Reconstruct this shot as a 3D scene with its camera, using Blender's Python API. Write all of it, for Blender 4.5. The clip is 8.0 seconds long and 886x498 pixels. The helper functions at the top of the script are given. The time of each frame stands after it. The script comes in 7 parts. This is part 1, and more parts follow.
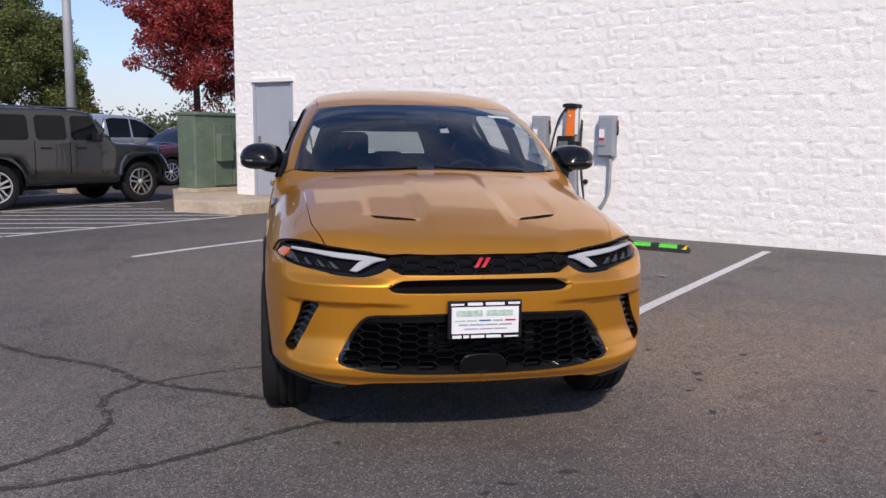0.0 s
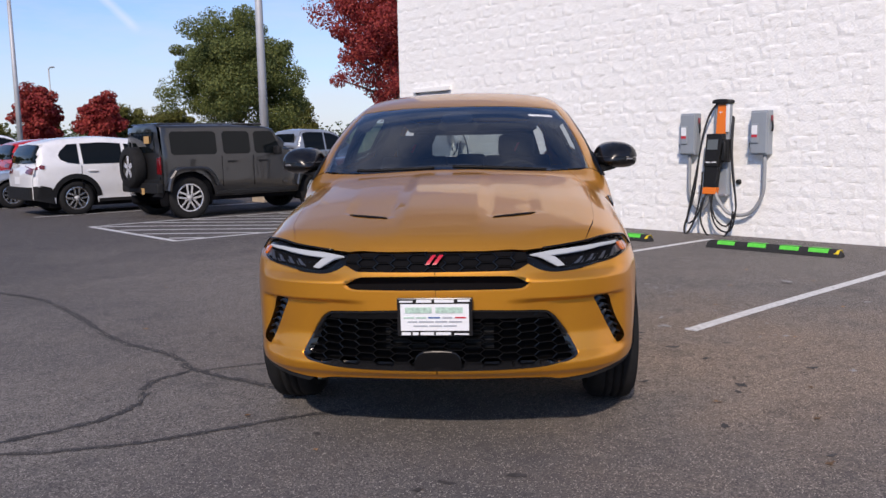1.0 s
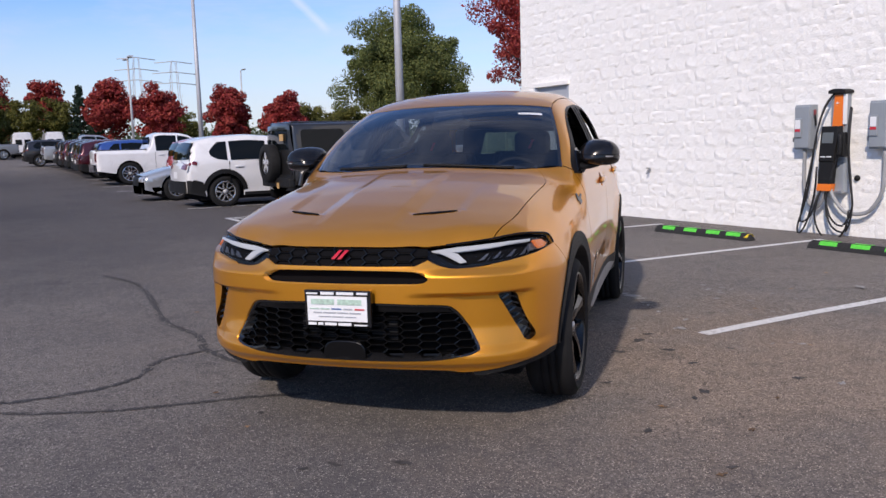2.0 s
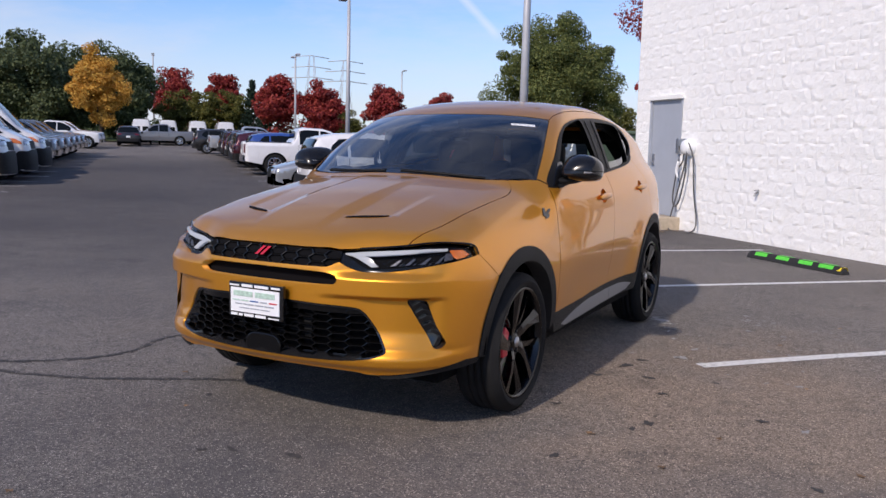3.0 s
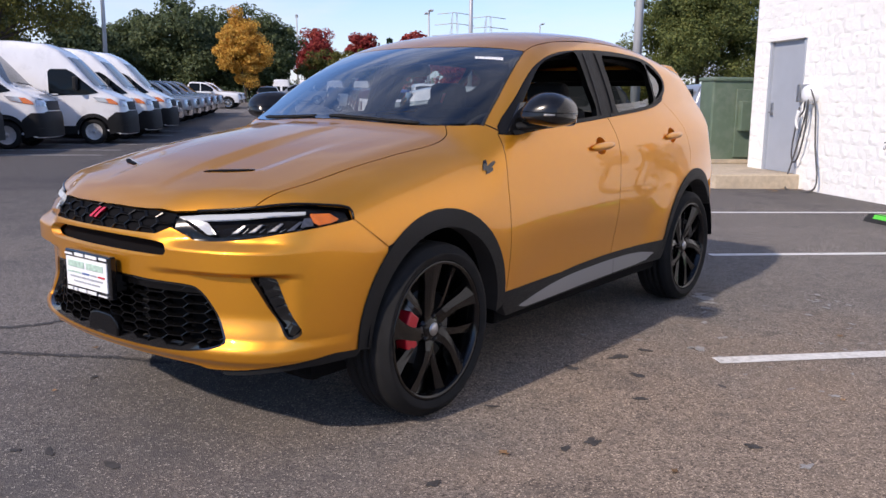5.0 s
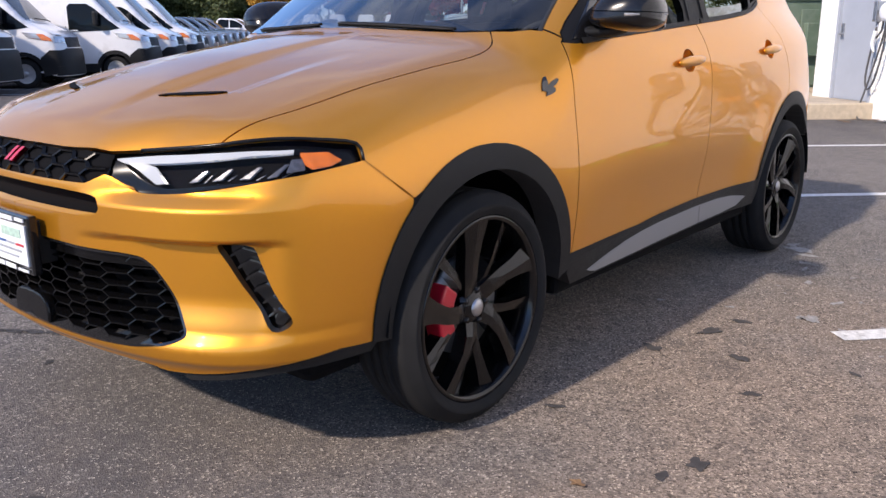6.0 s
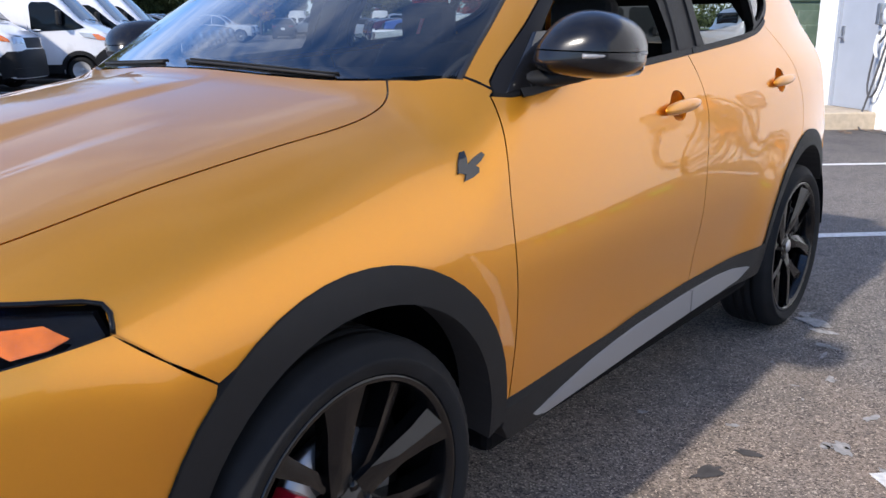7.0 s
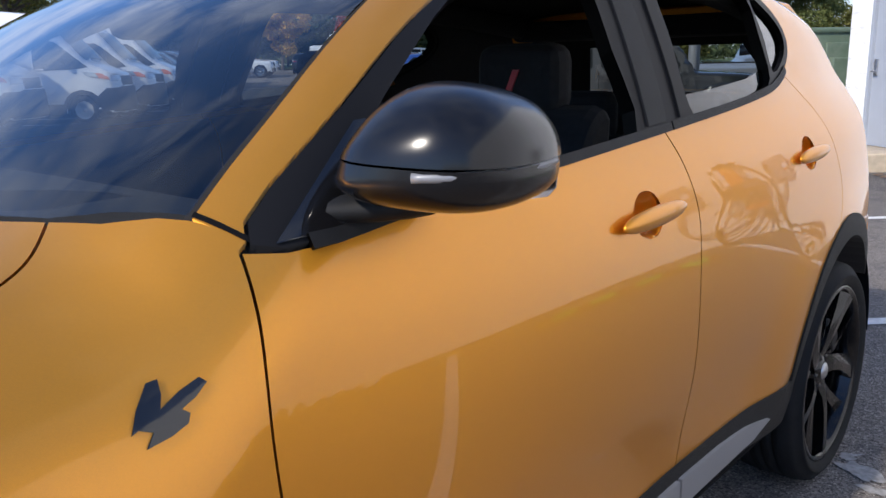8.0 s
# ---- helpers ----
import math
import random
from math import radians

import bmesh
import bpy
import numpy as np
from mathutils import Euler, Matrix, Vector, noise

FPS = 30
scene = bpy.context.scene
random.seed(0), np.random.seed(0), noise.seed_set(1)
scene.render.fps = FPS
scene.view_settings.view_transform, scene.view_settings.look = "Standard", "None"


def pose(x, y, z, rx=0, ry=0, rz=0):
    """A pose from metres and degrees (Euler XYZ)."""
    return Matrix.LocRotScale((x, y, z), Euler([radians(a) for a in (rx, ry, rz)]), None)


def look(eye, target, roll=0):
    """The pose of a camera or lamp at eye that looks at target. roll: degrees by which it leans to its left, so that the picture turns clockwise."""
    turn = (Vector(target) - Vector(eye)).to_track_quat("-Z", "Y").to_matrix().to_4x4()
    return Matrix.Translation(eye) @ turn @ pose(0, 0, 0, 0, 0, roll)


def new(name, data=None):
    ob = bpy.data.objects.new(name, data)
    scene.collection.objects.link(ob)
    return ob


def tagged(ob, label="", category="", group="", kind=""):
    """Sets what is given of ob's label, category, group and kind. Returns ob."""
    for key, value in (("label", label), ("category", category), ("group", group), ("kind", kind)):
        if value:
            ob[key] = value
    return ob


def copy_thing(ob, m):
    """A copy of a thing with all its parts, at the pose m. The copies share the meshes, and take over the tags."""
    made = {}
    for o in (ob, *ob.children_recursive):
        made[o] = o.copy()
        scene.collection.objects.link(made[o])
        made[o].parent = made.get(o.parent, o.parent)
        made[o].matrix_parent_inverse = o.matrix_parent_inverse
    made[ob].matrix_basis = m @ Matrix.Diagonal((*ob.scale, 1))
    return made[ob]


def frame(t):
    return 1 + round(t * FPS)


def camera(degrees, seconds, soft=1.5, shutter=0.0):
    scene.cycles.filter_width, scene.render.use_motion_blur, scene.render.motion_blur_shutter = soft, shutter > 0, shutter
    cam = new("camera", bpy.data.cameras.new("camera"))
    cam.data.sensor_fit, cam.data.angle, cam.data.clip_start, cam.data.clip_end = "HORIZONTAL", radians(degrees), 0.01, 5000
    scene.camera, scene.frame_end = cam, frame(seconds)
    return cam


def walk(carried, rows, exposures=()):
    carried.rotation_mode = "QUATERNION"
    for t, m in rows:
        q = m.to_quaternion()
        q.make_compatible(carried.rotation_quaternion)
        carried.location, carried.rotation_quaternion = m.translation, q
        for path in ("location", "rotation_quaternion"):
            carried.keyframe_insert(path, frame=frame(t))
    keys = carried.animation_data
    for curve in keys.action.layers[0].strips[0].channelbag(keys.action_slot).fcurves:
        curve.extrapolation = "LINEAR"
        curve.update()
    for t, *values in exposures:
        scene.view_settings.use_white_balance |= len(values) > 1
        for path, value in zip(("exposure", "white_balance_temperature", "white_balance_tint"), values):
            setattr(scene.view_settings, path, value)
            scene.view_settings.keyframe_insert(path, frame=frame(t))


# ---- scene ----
cam = camera(56.6, 8.0)
PATH = [
    (0, (-0.767, -4.246, 1.357), (-0.413, -2.296, 1.085), 0.6),
    (0.5, (-0.229, -4.363, 1.355), (-0.164, -2.38, 1.105), 0.5),
    (1, (0.306, -4.322, 1.315), (0.147, -2.344, 1.062), -1.2),
    (1.5, (0.858, -4.281, 1.322), (0.475, -2.336, 1.06), -2.6),
    (1.7, (1.117, -4.289, 1.32), (0.65, -2.362, 1.059), -2.4),
    (2.8, (2.274, -3.978, 1.309), (1.432, -2.181, 1.064), 1.0),
    (3, (2.459, -3.89, 1.323), (1.541, -2.13, 1.08), 1.5),
    (3.5, (2.817, -3.564, 1.298), (1.748, -1.894, 1.034), 1.6),
    (4, (3.134, -3.261, 1.296), (1.985, -1.649, 1.015), 1.5),
    (4.2, (3.2, -3.137, 1.301), (2.037, -1.536, 1.01), 1.4),
    (5.5, (2.592, -2.248, 1.191), (1.365, -0.723, 0.778), 0.2),
    (6, (2.337, -1.92, 1.138), (1.091, -0.437, 0.64), -0.3),
    (6.5, (2.088, -1.552, 1.15), (0.863, -0.074, 0.589), -0.4),
    (7, (1.94, -1.035, 1.26), (0.713, 0.459, 0.751), -0.3),
    (7.5, (1.755, -0.541, 1.303), (0.529, 0.976, 0.86), -0.2),
    (8, (1.62, -0.062, 1.329), (0.335, 1.406, 0.893), -0.9),
]
walk(cam, [(t, look(eye, target, roll)) for t, eye, target, roll in PATH],
     [(0, 0.1, 7300, 18), (1.7, 0.15, 7200, 18), (3.0, 0.15, 7150, 18), (4.0, 0.32, 7200, 18), (5.5, 0.55, 7300, 18), (6.0, 0.74, 7250, 17), (6.5, 0.84, 7100, 14), (7.0, 0.86, 6750, 12), (7.5, 0.65, 6700, 12), (8.0, 0.60, 6750, 12)])

# ---- sky, sun ----
SUN_AZ, SUN_EL = 264.0, 37.0     # degrees: where the sun stands, counted from +x towards +y, and above the horizon
world = bpy.data.worlds.new("sky")
scene.world = world
world.use_nodes = True
wt = world.node_tree
wt.nodes.clear()
w_out = wt.nodes.new("ShaderNodeOutputWorld")
w_bg = wt.nodes.new("ShaderNodeBackground")
w_sky = wt.nodes.new("ShaderNodeTexSky")
w_sky.sky_type = "NISHITA"
w_sky.sun_disc = False
w_sky.sun_elevation = radians(SUN_EL)
w_sky.sun_rotation = radians(90 - SUN_AZ)
w_sky.air_density, w_sky.dust_density, w_sky.ozone_density = 1.0, 0.0, 4.0
w_bg.inputs["Strength"].default_value = 0.138
# thin high cloud: streaky noise in the sky's own direction
w_co = wt.nodes.new("ShaderNodeTexCoord")
w_map = wt.nodes.new("ShaderNodeMapping")
w_map.inputs["Scale"].default_value = (1.2, 2.6, 7.0)
w_map.inputs["Rotation"].default_value = (0.15, 0.1, 0.6)
w_no = wt.nodes.new("ShaderNodeTexNoise")
w_no.inputs["Scale"].default_value = 1.6
w_no.inputs["Detail"].default_value = 7
w_no.inputs["Roughness"].default_value = 0.62
w_ramp = wt.nodes.new("ShaderNodeMapRange")
w_ramp.inputs["From Min"].default_value, w_ramp.inputs["From Max"].default_value = 0.42, 0.85
w_ramp.inputs["To Min"].default_value, w_ramp.inputs["To Max"].default_value = 0.0, 0.75
w_mix = wt.nodes.new("ShaderNodeMixRGB")
w_mix.inputs["Color2"].default_value = (4.6, 5.1, 6.0, 1)
wt.links.new(w_co.outputs["Generated"], w_map.inputs["Vector"])
wt.links.new(w_map.outputs["Vector"], w_no.inputs["Vector"])
wt.links.new(w_no.outputs["Fac"], w_ramp.inputs["Value"])
wt.links.new(w_ramp.outputs["Result"], w_mix.inputs["Fac"])
w_tint = wt.nodes.new("ShaderNodeMixRGB")
w_tint.blend_type = "MULTIPLY"
w_tint.inputs["Fac"].default_value = 1
w_tint.inputs["Color2"].default_value = (0.66, 0.84, 1.08, 1)
wt.links.new(w_sky.outputs["Color"], w_tint.inputs["Color1"])
# pale blue haze low in the sky
w_sep = wt.nodes.new("ShaderNodeSeparateXYZ")
wt.links.new(w_co.outputs["Generated"], w_sep.inputs[0])
w_low = wt.nodes.new("ShaderNodeMapRange")
w_low.inputs["From Min"].default_value, w_low.inputs["From Max"].default_value = 0.0, 0.16
w_low.inputs["To Min"].default_value, w_low.inputs["To Max"].default_value = 0.92, 0.0
wt.links.new(w_sep.outputs["Z"], w_low.inputs["Value"])
w_haze = wt.nodes.new("ShaderNodeMixRGB")
w_haze.inputs["Color2"].default_value = (4.1, 4.6, 5.5, 1)
wt.links.new(w_low.outputs["Result"], w_haze.inputs["Fac"])
wt.links.new(w_tint.outputs["Color"], w_haze.inputs["Color1"])
wt.links.new(w_haze.outputs["Color"], w_mix.inputs["Color1"])
# a short vapour trail high over the trees
trail_a, trail_b = Vector((-.450, .873, .184)).normalized(), Vector((-.407, .904, .133)).normalized()
w_last = w_mix.outputs["Color"]
w_mask = None
for axis, lo, hi in ((trail_a.cross(trail_b).normalized(), .0065, .001), ((trail_a + trail_b).normalized(), .99915, .99960)):
    dot = wt.nodes.new("ShaderNodeVectorMath")
    dot.operation = "DOT_PRODUCT"
    dot.inputs[1].default_value = axis
    wt.links.new(w_co.outputs["Generated"], dot.inputs[0])
    size = wt.nodes.new("ShaderNodeMath")
    size.operation = "ABSOLUTE"
    wt.links.new(dot.outputs["Value"], size.inputs[0])
    edge = wt.nodes.new("ShaderNodeMapRange")
    edge.inputs["From Min"].default_value, edge.inputs["From Max"].default_value = lo, hi
    wt.links.new(size.outputs[0], edge.inputs["Value"])
    if w_mask is None:
        w_mask = edge.outputs["Result"]
    else:
        both_ = wt.nodes.new("ShaderNodeMath")
        both_.operation = "MULTIPLY"
        wt.links.new(w_mask, both_.inputs[0])
        wt.links.new(edge.outputs["Result"], both_.inputs[1])
        faint = wt.nodes.new("ShaderNodeMath")
        faint.operation = "MULTIPLY"
        faint.inputs[1].default_value = .3
        wt.links.new(both_.outputs[0], faint.inputs[0])
        w_mask = faint.outputs[0]
w_trail = wt.nodes.new("ShaderNodeMixRGB")
w_trail.inputs["Color2"].default_value = (6.2, 6.5, 7.0, 1)
wt.links.new(w_mask, w_trail.inputs["Fac"])
wt.links.new(w_last, w_trail.inputs["Color1"])
wt.links.new(w_trail.outputs["Color"], w_bg.inputs["Color"])
wt.links.new(w_bg.outputs["Background"], w_out.inputs["Surface"])

sun_data = bpy.data.lights.new("sun", "SUN")
sun_data.energy, sun_data.angle, sun_data.color = 3.0, radians(1.8), (1.0, 0.95, 0.88)
sun = new("sun", sun_data)
sun_dir = Vector((math.cos(radians(SUN_AZ)) * math.cos(radians(SUN_EL)), math.sin(radians(SUN_AZ)) * math.cos(radians(SUN_EL)), math.sin(radians(SUN_EL))))
sun.matrix_world = look(sun_dir * 60, (0, 0, 0))


# ---- materials ----
def material(name, color, rough=0.6, metal=0.0, vary=0.0, vary_scale=6.0, bump=0.0, bump_scale=80.0, coat=0.0, second=None, second_scale=1.5, second_at=(0.5, 0.65), spec=0.5, coat_rough=0.03, per_object=0.0, rough_vary=0.0, detail=6):
    """A procedural surface: colour with grain at one scale, a second colour (stains, wear) at a larger one, and fine relief."""
    m = bpy.data.materials.new(name)
    m.use_nodes = True
    nt = m.node_tree
    b = nt.nodes["Principled BSDF"]
    b.inputs["Base Color"].default_value = (*color, 1)
    b.inputs["Roughness"].default_value = rough
    b.inputs["Metallic"].default_value = metal
    b.inputs["Specular IOR Level"].default_value = spec
    b.inputs["Coat Weight"].default_value = coat
    b.inputs["Coat Roughness"].default_value = coat_rough
    co = nt.nodes.new("ShaderNodeTexCoord")
    last = None
    if vary:
        n = nt.nodes.new("ShaderNodeTexNoise")
        n.inputs["Scale"].default_value = vary_scale
        n.inputs["Detail"].default_value = detail
        nt.links.new(co.outputs["Object"], n.inputs["Vector"])
        r = nt.nodes.new("ShaderNodeMapRange")
        r.inputs["From Min"].default_value, r.inputs["From Max"].default_value = 0.25, 0.75
        r.inputs["To Min"].default_value, r.inputs["To Max"].default_value = 1 - vary, 1 + vary
        nt.links.new(n.outputs["Fac"], r.inputs["Value"])
        h = nt.nodes.new("ShaderNodeHueSaturation")
        h.inputs["Color"].default_value = (*color, 1)
        nt.links.new(r.outputs["Result"], h.inputs["Value"])
        last = h.outputs["Color"]
        if rough_vary:
            rr = nt.nodes.new("ShaderNodeMapRange")
            rr.inputs["From Min"].default_value, rr.inputs["From Max"].default_value = 0.3, 0.7
            rr.inputs["To Min"].default_value, rr.inputs["To Max"].default_value = max(rough - rough_vary, 0.02), min(rough + rough_vary, 1)
            nt.links.new(n.outputs["Fac"], rr.inputs["Value"])
            nt.links.new(rr.outputs["Result"], b.inputs["Roughness"])
    if second:
        n2 = nt.nodes.new("ShaderNodeTexNoise")
        n2.inputs["Scale"].default_value = second_scale
        n2.inputs["Detail"].default_value = 8
        n2.inputs["Roughness"].default_value = 0.6
        nt.links.new(co.outputs["Object"], n2.inputs["Vector"])
        r2 = nt.nodes.new("ShaderNodeMapRange")
        r2.inputs["From Min"].default_value, r2.inputs["From Max"].default_value = second_at
        nt.links.new(n2.outputs["Fac"], r2.inputs["Value"])
        mx = nt.nodes.new("ShaderNodeMixRGB")
        mx.inputs["Color1"].default_value = (*color, 1)
        mx.inputs["Color2"].default_value = (*second, 1)
        nt.links.new(r2.outputs["Result"], mx.inputs["Fac"])
        if last:
            nt.links.new(last, mx.inputs["Color1"])
        last = mx.outputs["Color"]
    if per_object:
        oi = nt.nodes.new("ShaderNodeObjectInfo")
        r3 = nt.nodes.new("ShaderNodeMapRange")
        r3.inputs["To Min"].default_value, r3.inputs["To Max"].default_value = 1 - per_object, 1 + per_object
        nt.links.new(oi.outputs["Random"], r3.inputs["Value"])
        h3 = nt.nodes.new("ShaderNodeHueSaturation")
        h3.inputs["Color"].default_value = (*color, 1)
        if last:
            nt.links.new(last, h3.inputs["Color"])
        nt.links.new(r3.outputs["Result"], h3.inputs["Value"])
        last = h3.outputs["Color"]
    if last:
        nt.links.new(last, b.inputs["Base Color"])
    if bump:
        n4 = nt.nodes.new("ShaderNodeTexNoise")
        n4.inputs["Scale"].default_value = bump_scale
        n4.inputs["Detail"].default_value = 5
        nt.links.new(co.outputs["Object"], n4.inputs["Vector"])
        bp = nt.nodes.new("ShaderNodeBump")
        bp.inputs["Strength"].default_value = bump
        bp.inputs["Distance"].default_value = 0.01
        nt.links.new(n4.outputs["Fac"], bp.inputs["Height"])
        nt.links.new(bp.outputs["Normal"], b.inputs["Normal"])
    return m


def clear_glass(name, tint, rough=0.0, through_=0.75, spec=1.0):
    """Thin pane: mirror-like at grazing angles, tinted when looked through."""
    m = bpy.data.materials.new(name)
    m.use_nodes = True
    nt = m.node_tree
    nt.nodes.clear()
    out = nt.nodes.new("ShaderNodeOutputMaterial")
    tr = nt.nodes.new("ShaderNodeBsdfTransparent")
    tr.inputs["Color"].default_value = (*[c * through_ for c in tint], 1)
    gl = nt.nodes.new("ShaderNodeBsdfGlossy")
    gl.inputs["Roughness"].default_value = rough
    fr = nt.nodes.new("ShaderNodeLayerWeight")
    fr.inputs["Blend"].default_value = 0.5
    graze = nt.nodes.new("ShaderNodeMath")
    graze.operation = "POWER"
    graze.inputs[1].default_value = 4.5
    mul = nt.nodes.new("ShaderNodeMath")
    mul.operation = "MULTIPLY_ADD"
    mul.use_clamp = True
    mul.inputs[1].default_value, mul.inputs[2].default_value = spec, 0.043 * spec
    mx = nt.nodes.new("ShaderNodeMixShader")
    nt.links.new(fr.outputs["Facing"], graze.inputs[0])
    nt.links.new(graze.outputs[0], mul.inputs[0])
    nt.links.new(mul.outputs[0], mx.inputs["Fac"])
    nt.links.new(tr.outputs[0], mx.inputs[1])
    nt.links.new(gl.outputs[0], mx.inputs[2])
    nt.links.new(mx.outputs[0], out.inputs["Surface"])
    return m


def flake_paint(name, color, dark, rough=0.32):
    """Metallic car paint: fine flake under a clear coat, a film of dust on top."""
    m = material(name, color, rough, metal=0.77, coat=0.85, coat_rough=0.02)
    m.node_tree.nodes["Principled BSDF"].inputs["Coat IOR"].default_value = 1.5
    nt = m.node_tree
    b = nt.nodes["Principled BSDF"]
    co = nt.nodes.new("ShaderNodeTexCoord")
    v = nt.nodes.new("ShaderNodeTexVoronoi")
    v.inputs["Scale"].default_value = 1600
    nt.links.new(co.outputs["Object"], v.inputs["Vector"])
    mx = nt.nodes.new("ShaderNodeMixRGB")
    mx.inputs["Color1"].default_value = (*dark, 1)
    mx.inputs["Color2"].default_value = (*color, 1)
    sep = nt.nodes.new("ShaderNodeSeparateColor")
    nt.links.new(v.outputs["Color"], sep.inputs["Color"])
    nt.links.new(sep.outputs[0], mx.inputs["Fac"])
    nt.links.new(mx.outputs["Color"], b.inputs["Base Color"])
    n = nt.nodes.new("ShaderNodeTexNoise")
    n.inputs["Scale"].default_value = 5
    n.inputs["Detail"].default_value = 8
    nt.links.new(co.outputs["Object"], n.inputs["Vector"])
    r = nt.nodes.new("ShaderNodeMapRange")
    r.inputs["From Min"].default_value, r.inputs["From Max"].default_value = 0.45, 0.75
    r.inputs["To Min"].default_value, r.inputs["To Max"].default_value = 0.012, 0.03
    nt.links.new(n.outputs["Fac"], r.inputs["Value"])
    nt.links.new(r.outputs["Result"], b.inputs["Coat Roughness"])
    return m


def glow(name, color, strength):
    m = bpy.data.materials.new(name)
    m.use_nodes = True
    b = m.node_tree.nodes["Principled BSDF"]
    b.inputs["Base Color"].default_value = (*color, 1)
    b.inputs["Emission Color"].default_value = (*color, 1)
    b.inputs["Emission Strength"].default_value = strength
    b.inputs["Roughness"].default_value = 0.2
    return m


GOLD = flake_paint("gold_paint", (0.78, 0.318, 0.022), (0.72, 0.292, 0.020), 0.39)
BLACK_GLOSS = material("gloss_black", (0.008, 0.008, 0.009), 0.08, coat=0.6)
BLACK_PLASTIC = material("black_plastic", (0.011, 0.0112, 0.012), 0.6, spec=0.3, vary=0.15, vary_scale=30, bump=0.15, bump_scale=900)
DARK = material("dark_void", (0.005, 0.005, 0.006), 0.9, spec=0.1)
RUBBER = material("tyre_rubber", (0.0135, 0.0135, 0.014), 0.8, spec=0.22, vary=0.25, vary_scale=12, bump=0.1, bump_scale=300)
RIM_BLACK = material("rim_black", (0.0045, 0.0045, 0.005), 0.16, coat=0.25, coat_rough=0.05, spec=0.3)
GRILLE = material("grille_black", (0.0035, 0.0035, 0.004), 0.2, spec=0.3)
RIM_ALLOY = material("rim_alloy", (0.74, 0.75, 0.77), 0.24, metal=0.92, vary=0.1)
STEEL = material("worn_steel", (0.42, 0.42, 0.43), 0.4, metal=0.9, vary=0.2, vary_scale=20)
CHROME = material("chrome", (0.8, 0.8, 0.82), 0.08, metal=1.0)
SILVER_PLASTIC = material("silver_trim", (0.26, 0.262, 0.27), 0.42, metal=0.25)
GREY_PLASTIC = material("grey_trim", (0.010, 0.010, 0.011), 0.45, spec=0.13, vary=0.1)
RED = material("red_enamel", (0.55, 0.012, 0.03), 0.3, coat=0.5)
AMBER = material("amber_lens", (0.74, 0.165, 0.012), 0.12, coat=1.0, vary=0.35, vary_scale=25)
TAIL_RED = material("tail_lens", (0.15, 0.006, 0.009), 0.1, coat=1.0)
LAMP_WHITE = glow("lamp_white", (0.42, 0.44, 0.46), 0.10)
LAMP_CLEAR = material("lamp_reflector", (0.17, 0.17, 0.18), 0.34, metal=0.85, vary=0.4, vary_scale=70)
GLASS = clear_glass("windscreen_glass", (0.80, 0.89, 0.90), 0.0, 0.66, 2.3)
GLASS_SIDE = clear_glass("side_glass", (0.7, 0.76, 0.74), 0.0, 0.8, 1.4)
GLASS_DARK = clear_glass("privacy_glass", (0.10, 0.115, 0.12), 0.0, 0.8, 1.6)
LENS = clear_glass("lamp_lens", (0.95, 0.96, 0.97), 0.0, 0.95, 0.14)
MIRROR_SHELL = material("mirror_shell", (0.006, 0.006, 0.007), 0.22, spec=0.4, coat=0.12, coat_rough=0.12, vary=0.3, vary_scale=40)
SEAT = material("seat_fabric", (0.012, 0.012, 0.013), 0.85, vary=0.3, vary_scale=60, bump=0.3, bump_scale=500)
WHITE_PAPER = material("white_card", (0.78, 0.79, 0.8), 0.5)


# ---- building blocks ----
def mesh_from(name, verts, faces, mat, smooth=False):
    me = bpy.data.meshes.new(name)
    me.from_pydata([tuple(v) for v in verts], [], faces)
    me.materials.append(mat)
    if smooth:
        me.polygons.foreach_set("use_smooth", [True] * len(me.polygons))
    me.update()
    return me


def part(name, data, mat, parent, label="", place=None):
    """Links a bmesh or mesh as one mesh object under a thing or a part."""
    if isinstance(data, bmesh.types.BMesh):
        me = bpy.data.meshes.new(name)
        data.to_mesh(me)
        data.free()
        me.materials.append(mat)
        data = me
    ob = new(name, data)
    ob.parent = parent
    if place is not None:
        ob.matrix_basis = place
    if label:
        tagged(ob, label)
    return ob


def thing(name, place, label, category, group="", kind=""):
    ob = new(name)
    ob.matrix_basis = place
    ob.empty_display_size = 0.2
    return tagged(ob, label, category, group, kind)


def box(bm, x0, x1, y0, y1, z0, z1, bevel=0.0, seg=2, m=None):
    r = bmesh.ops.create_cube(bm, size=1)
    vs = r["verts"]
    for v in vs:
        v.co = Vector(((x0 + x1) / 2 + v.co.x * (x1 - x0), (y0 + y1) / 2 + v.co.y * (y1 - y0), (z0 + z1) / 2 + v.co.z * (z1 - z0)))
    if bevel:
        es = list({e for v in vs for e in v.link_edges})
        g = bmesh.ops.bevel(bm, geom=es, offset=bevel, segments=seg, profile=0.5, affect="EDGES")
        vs = list({v for f in g["faces"] for v in f.verts} | {v for v in vs if v.is_valid})
    if m is not None:
        bmesh.ops.transform(bm, matrix=m, verts=vs)
    return vs


def boxed(x0, x1, y0, y1, z0, z1, bevel=0.0, seg=2):
    bm = bmesh.new()
    box(bm, x0, x1, y0, y1, z0, z1, bevel, seg)
    return bm


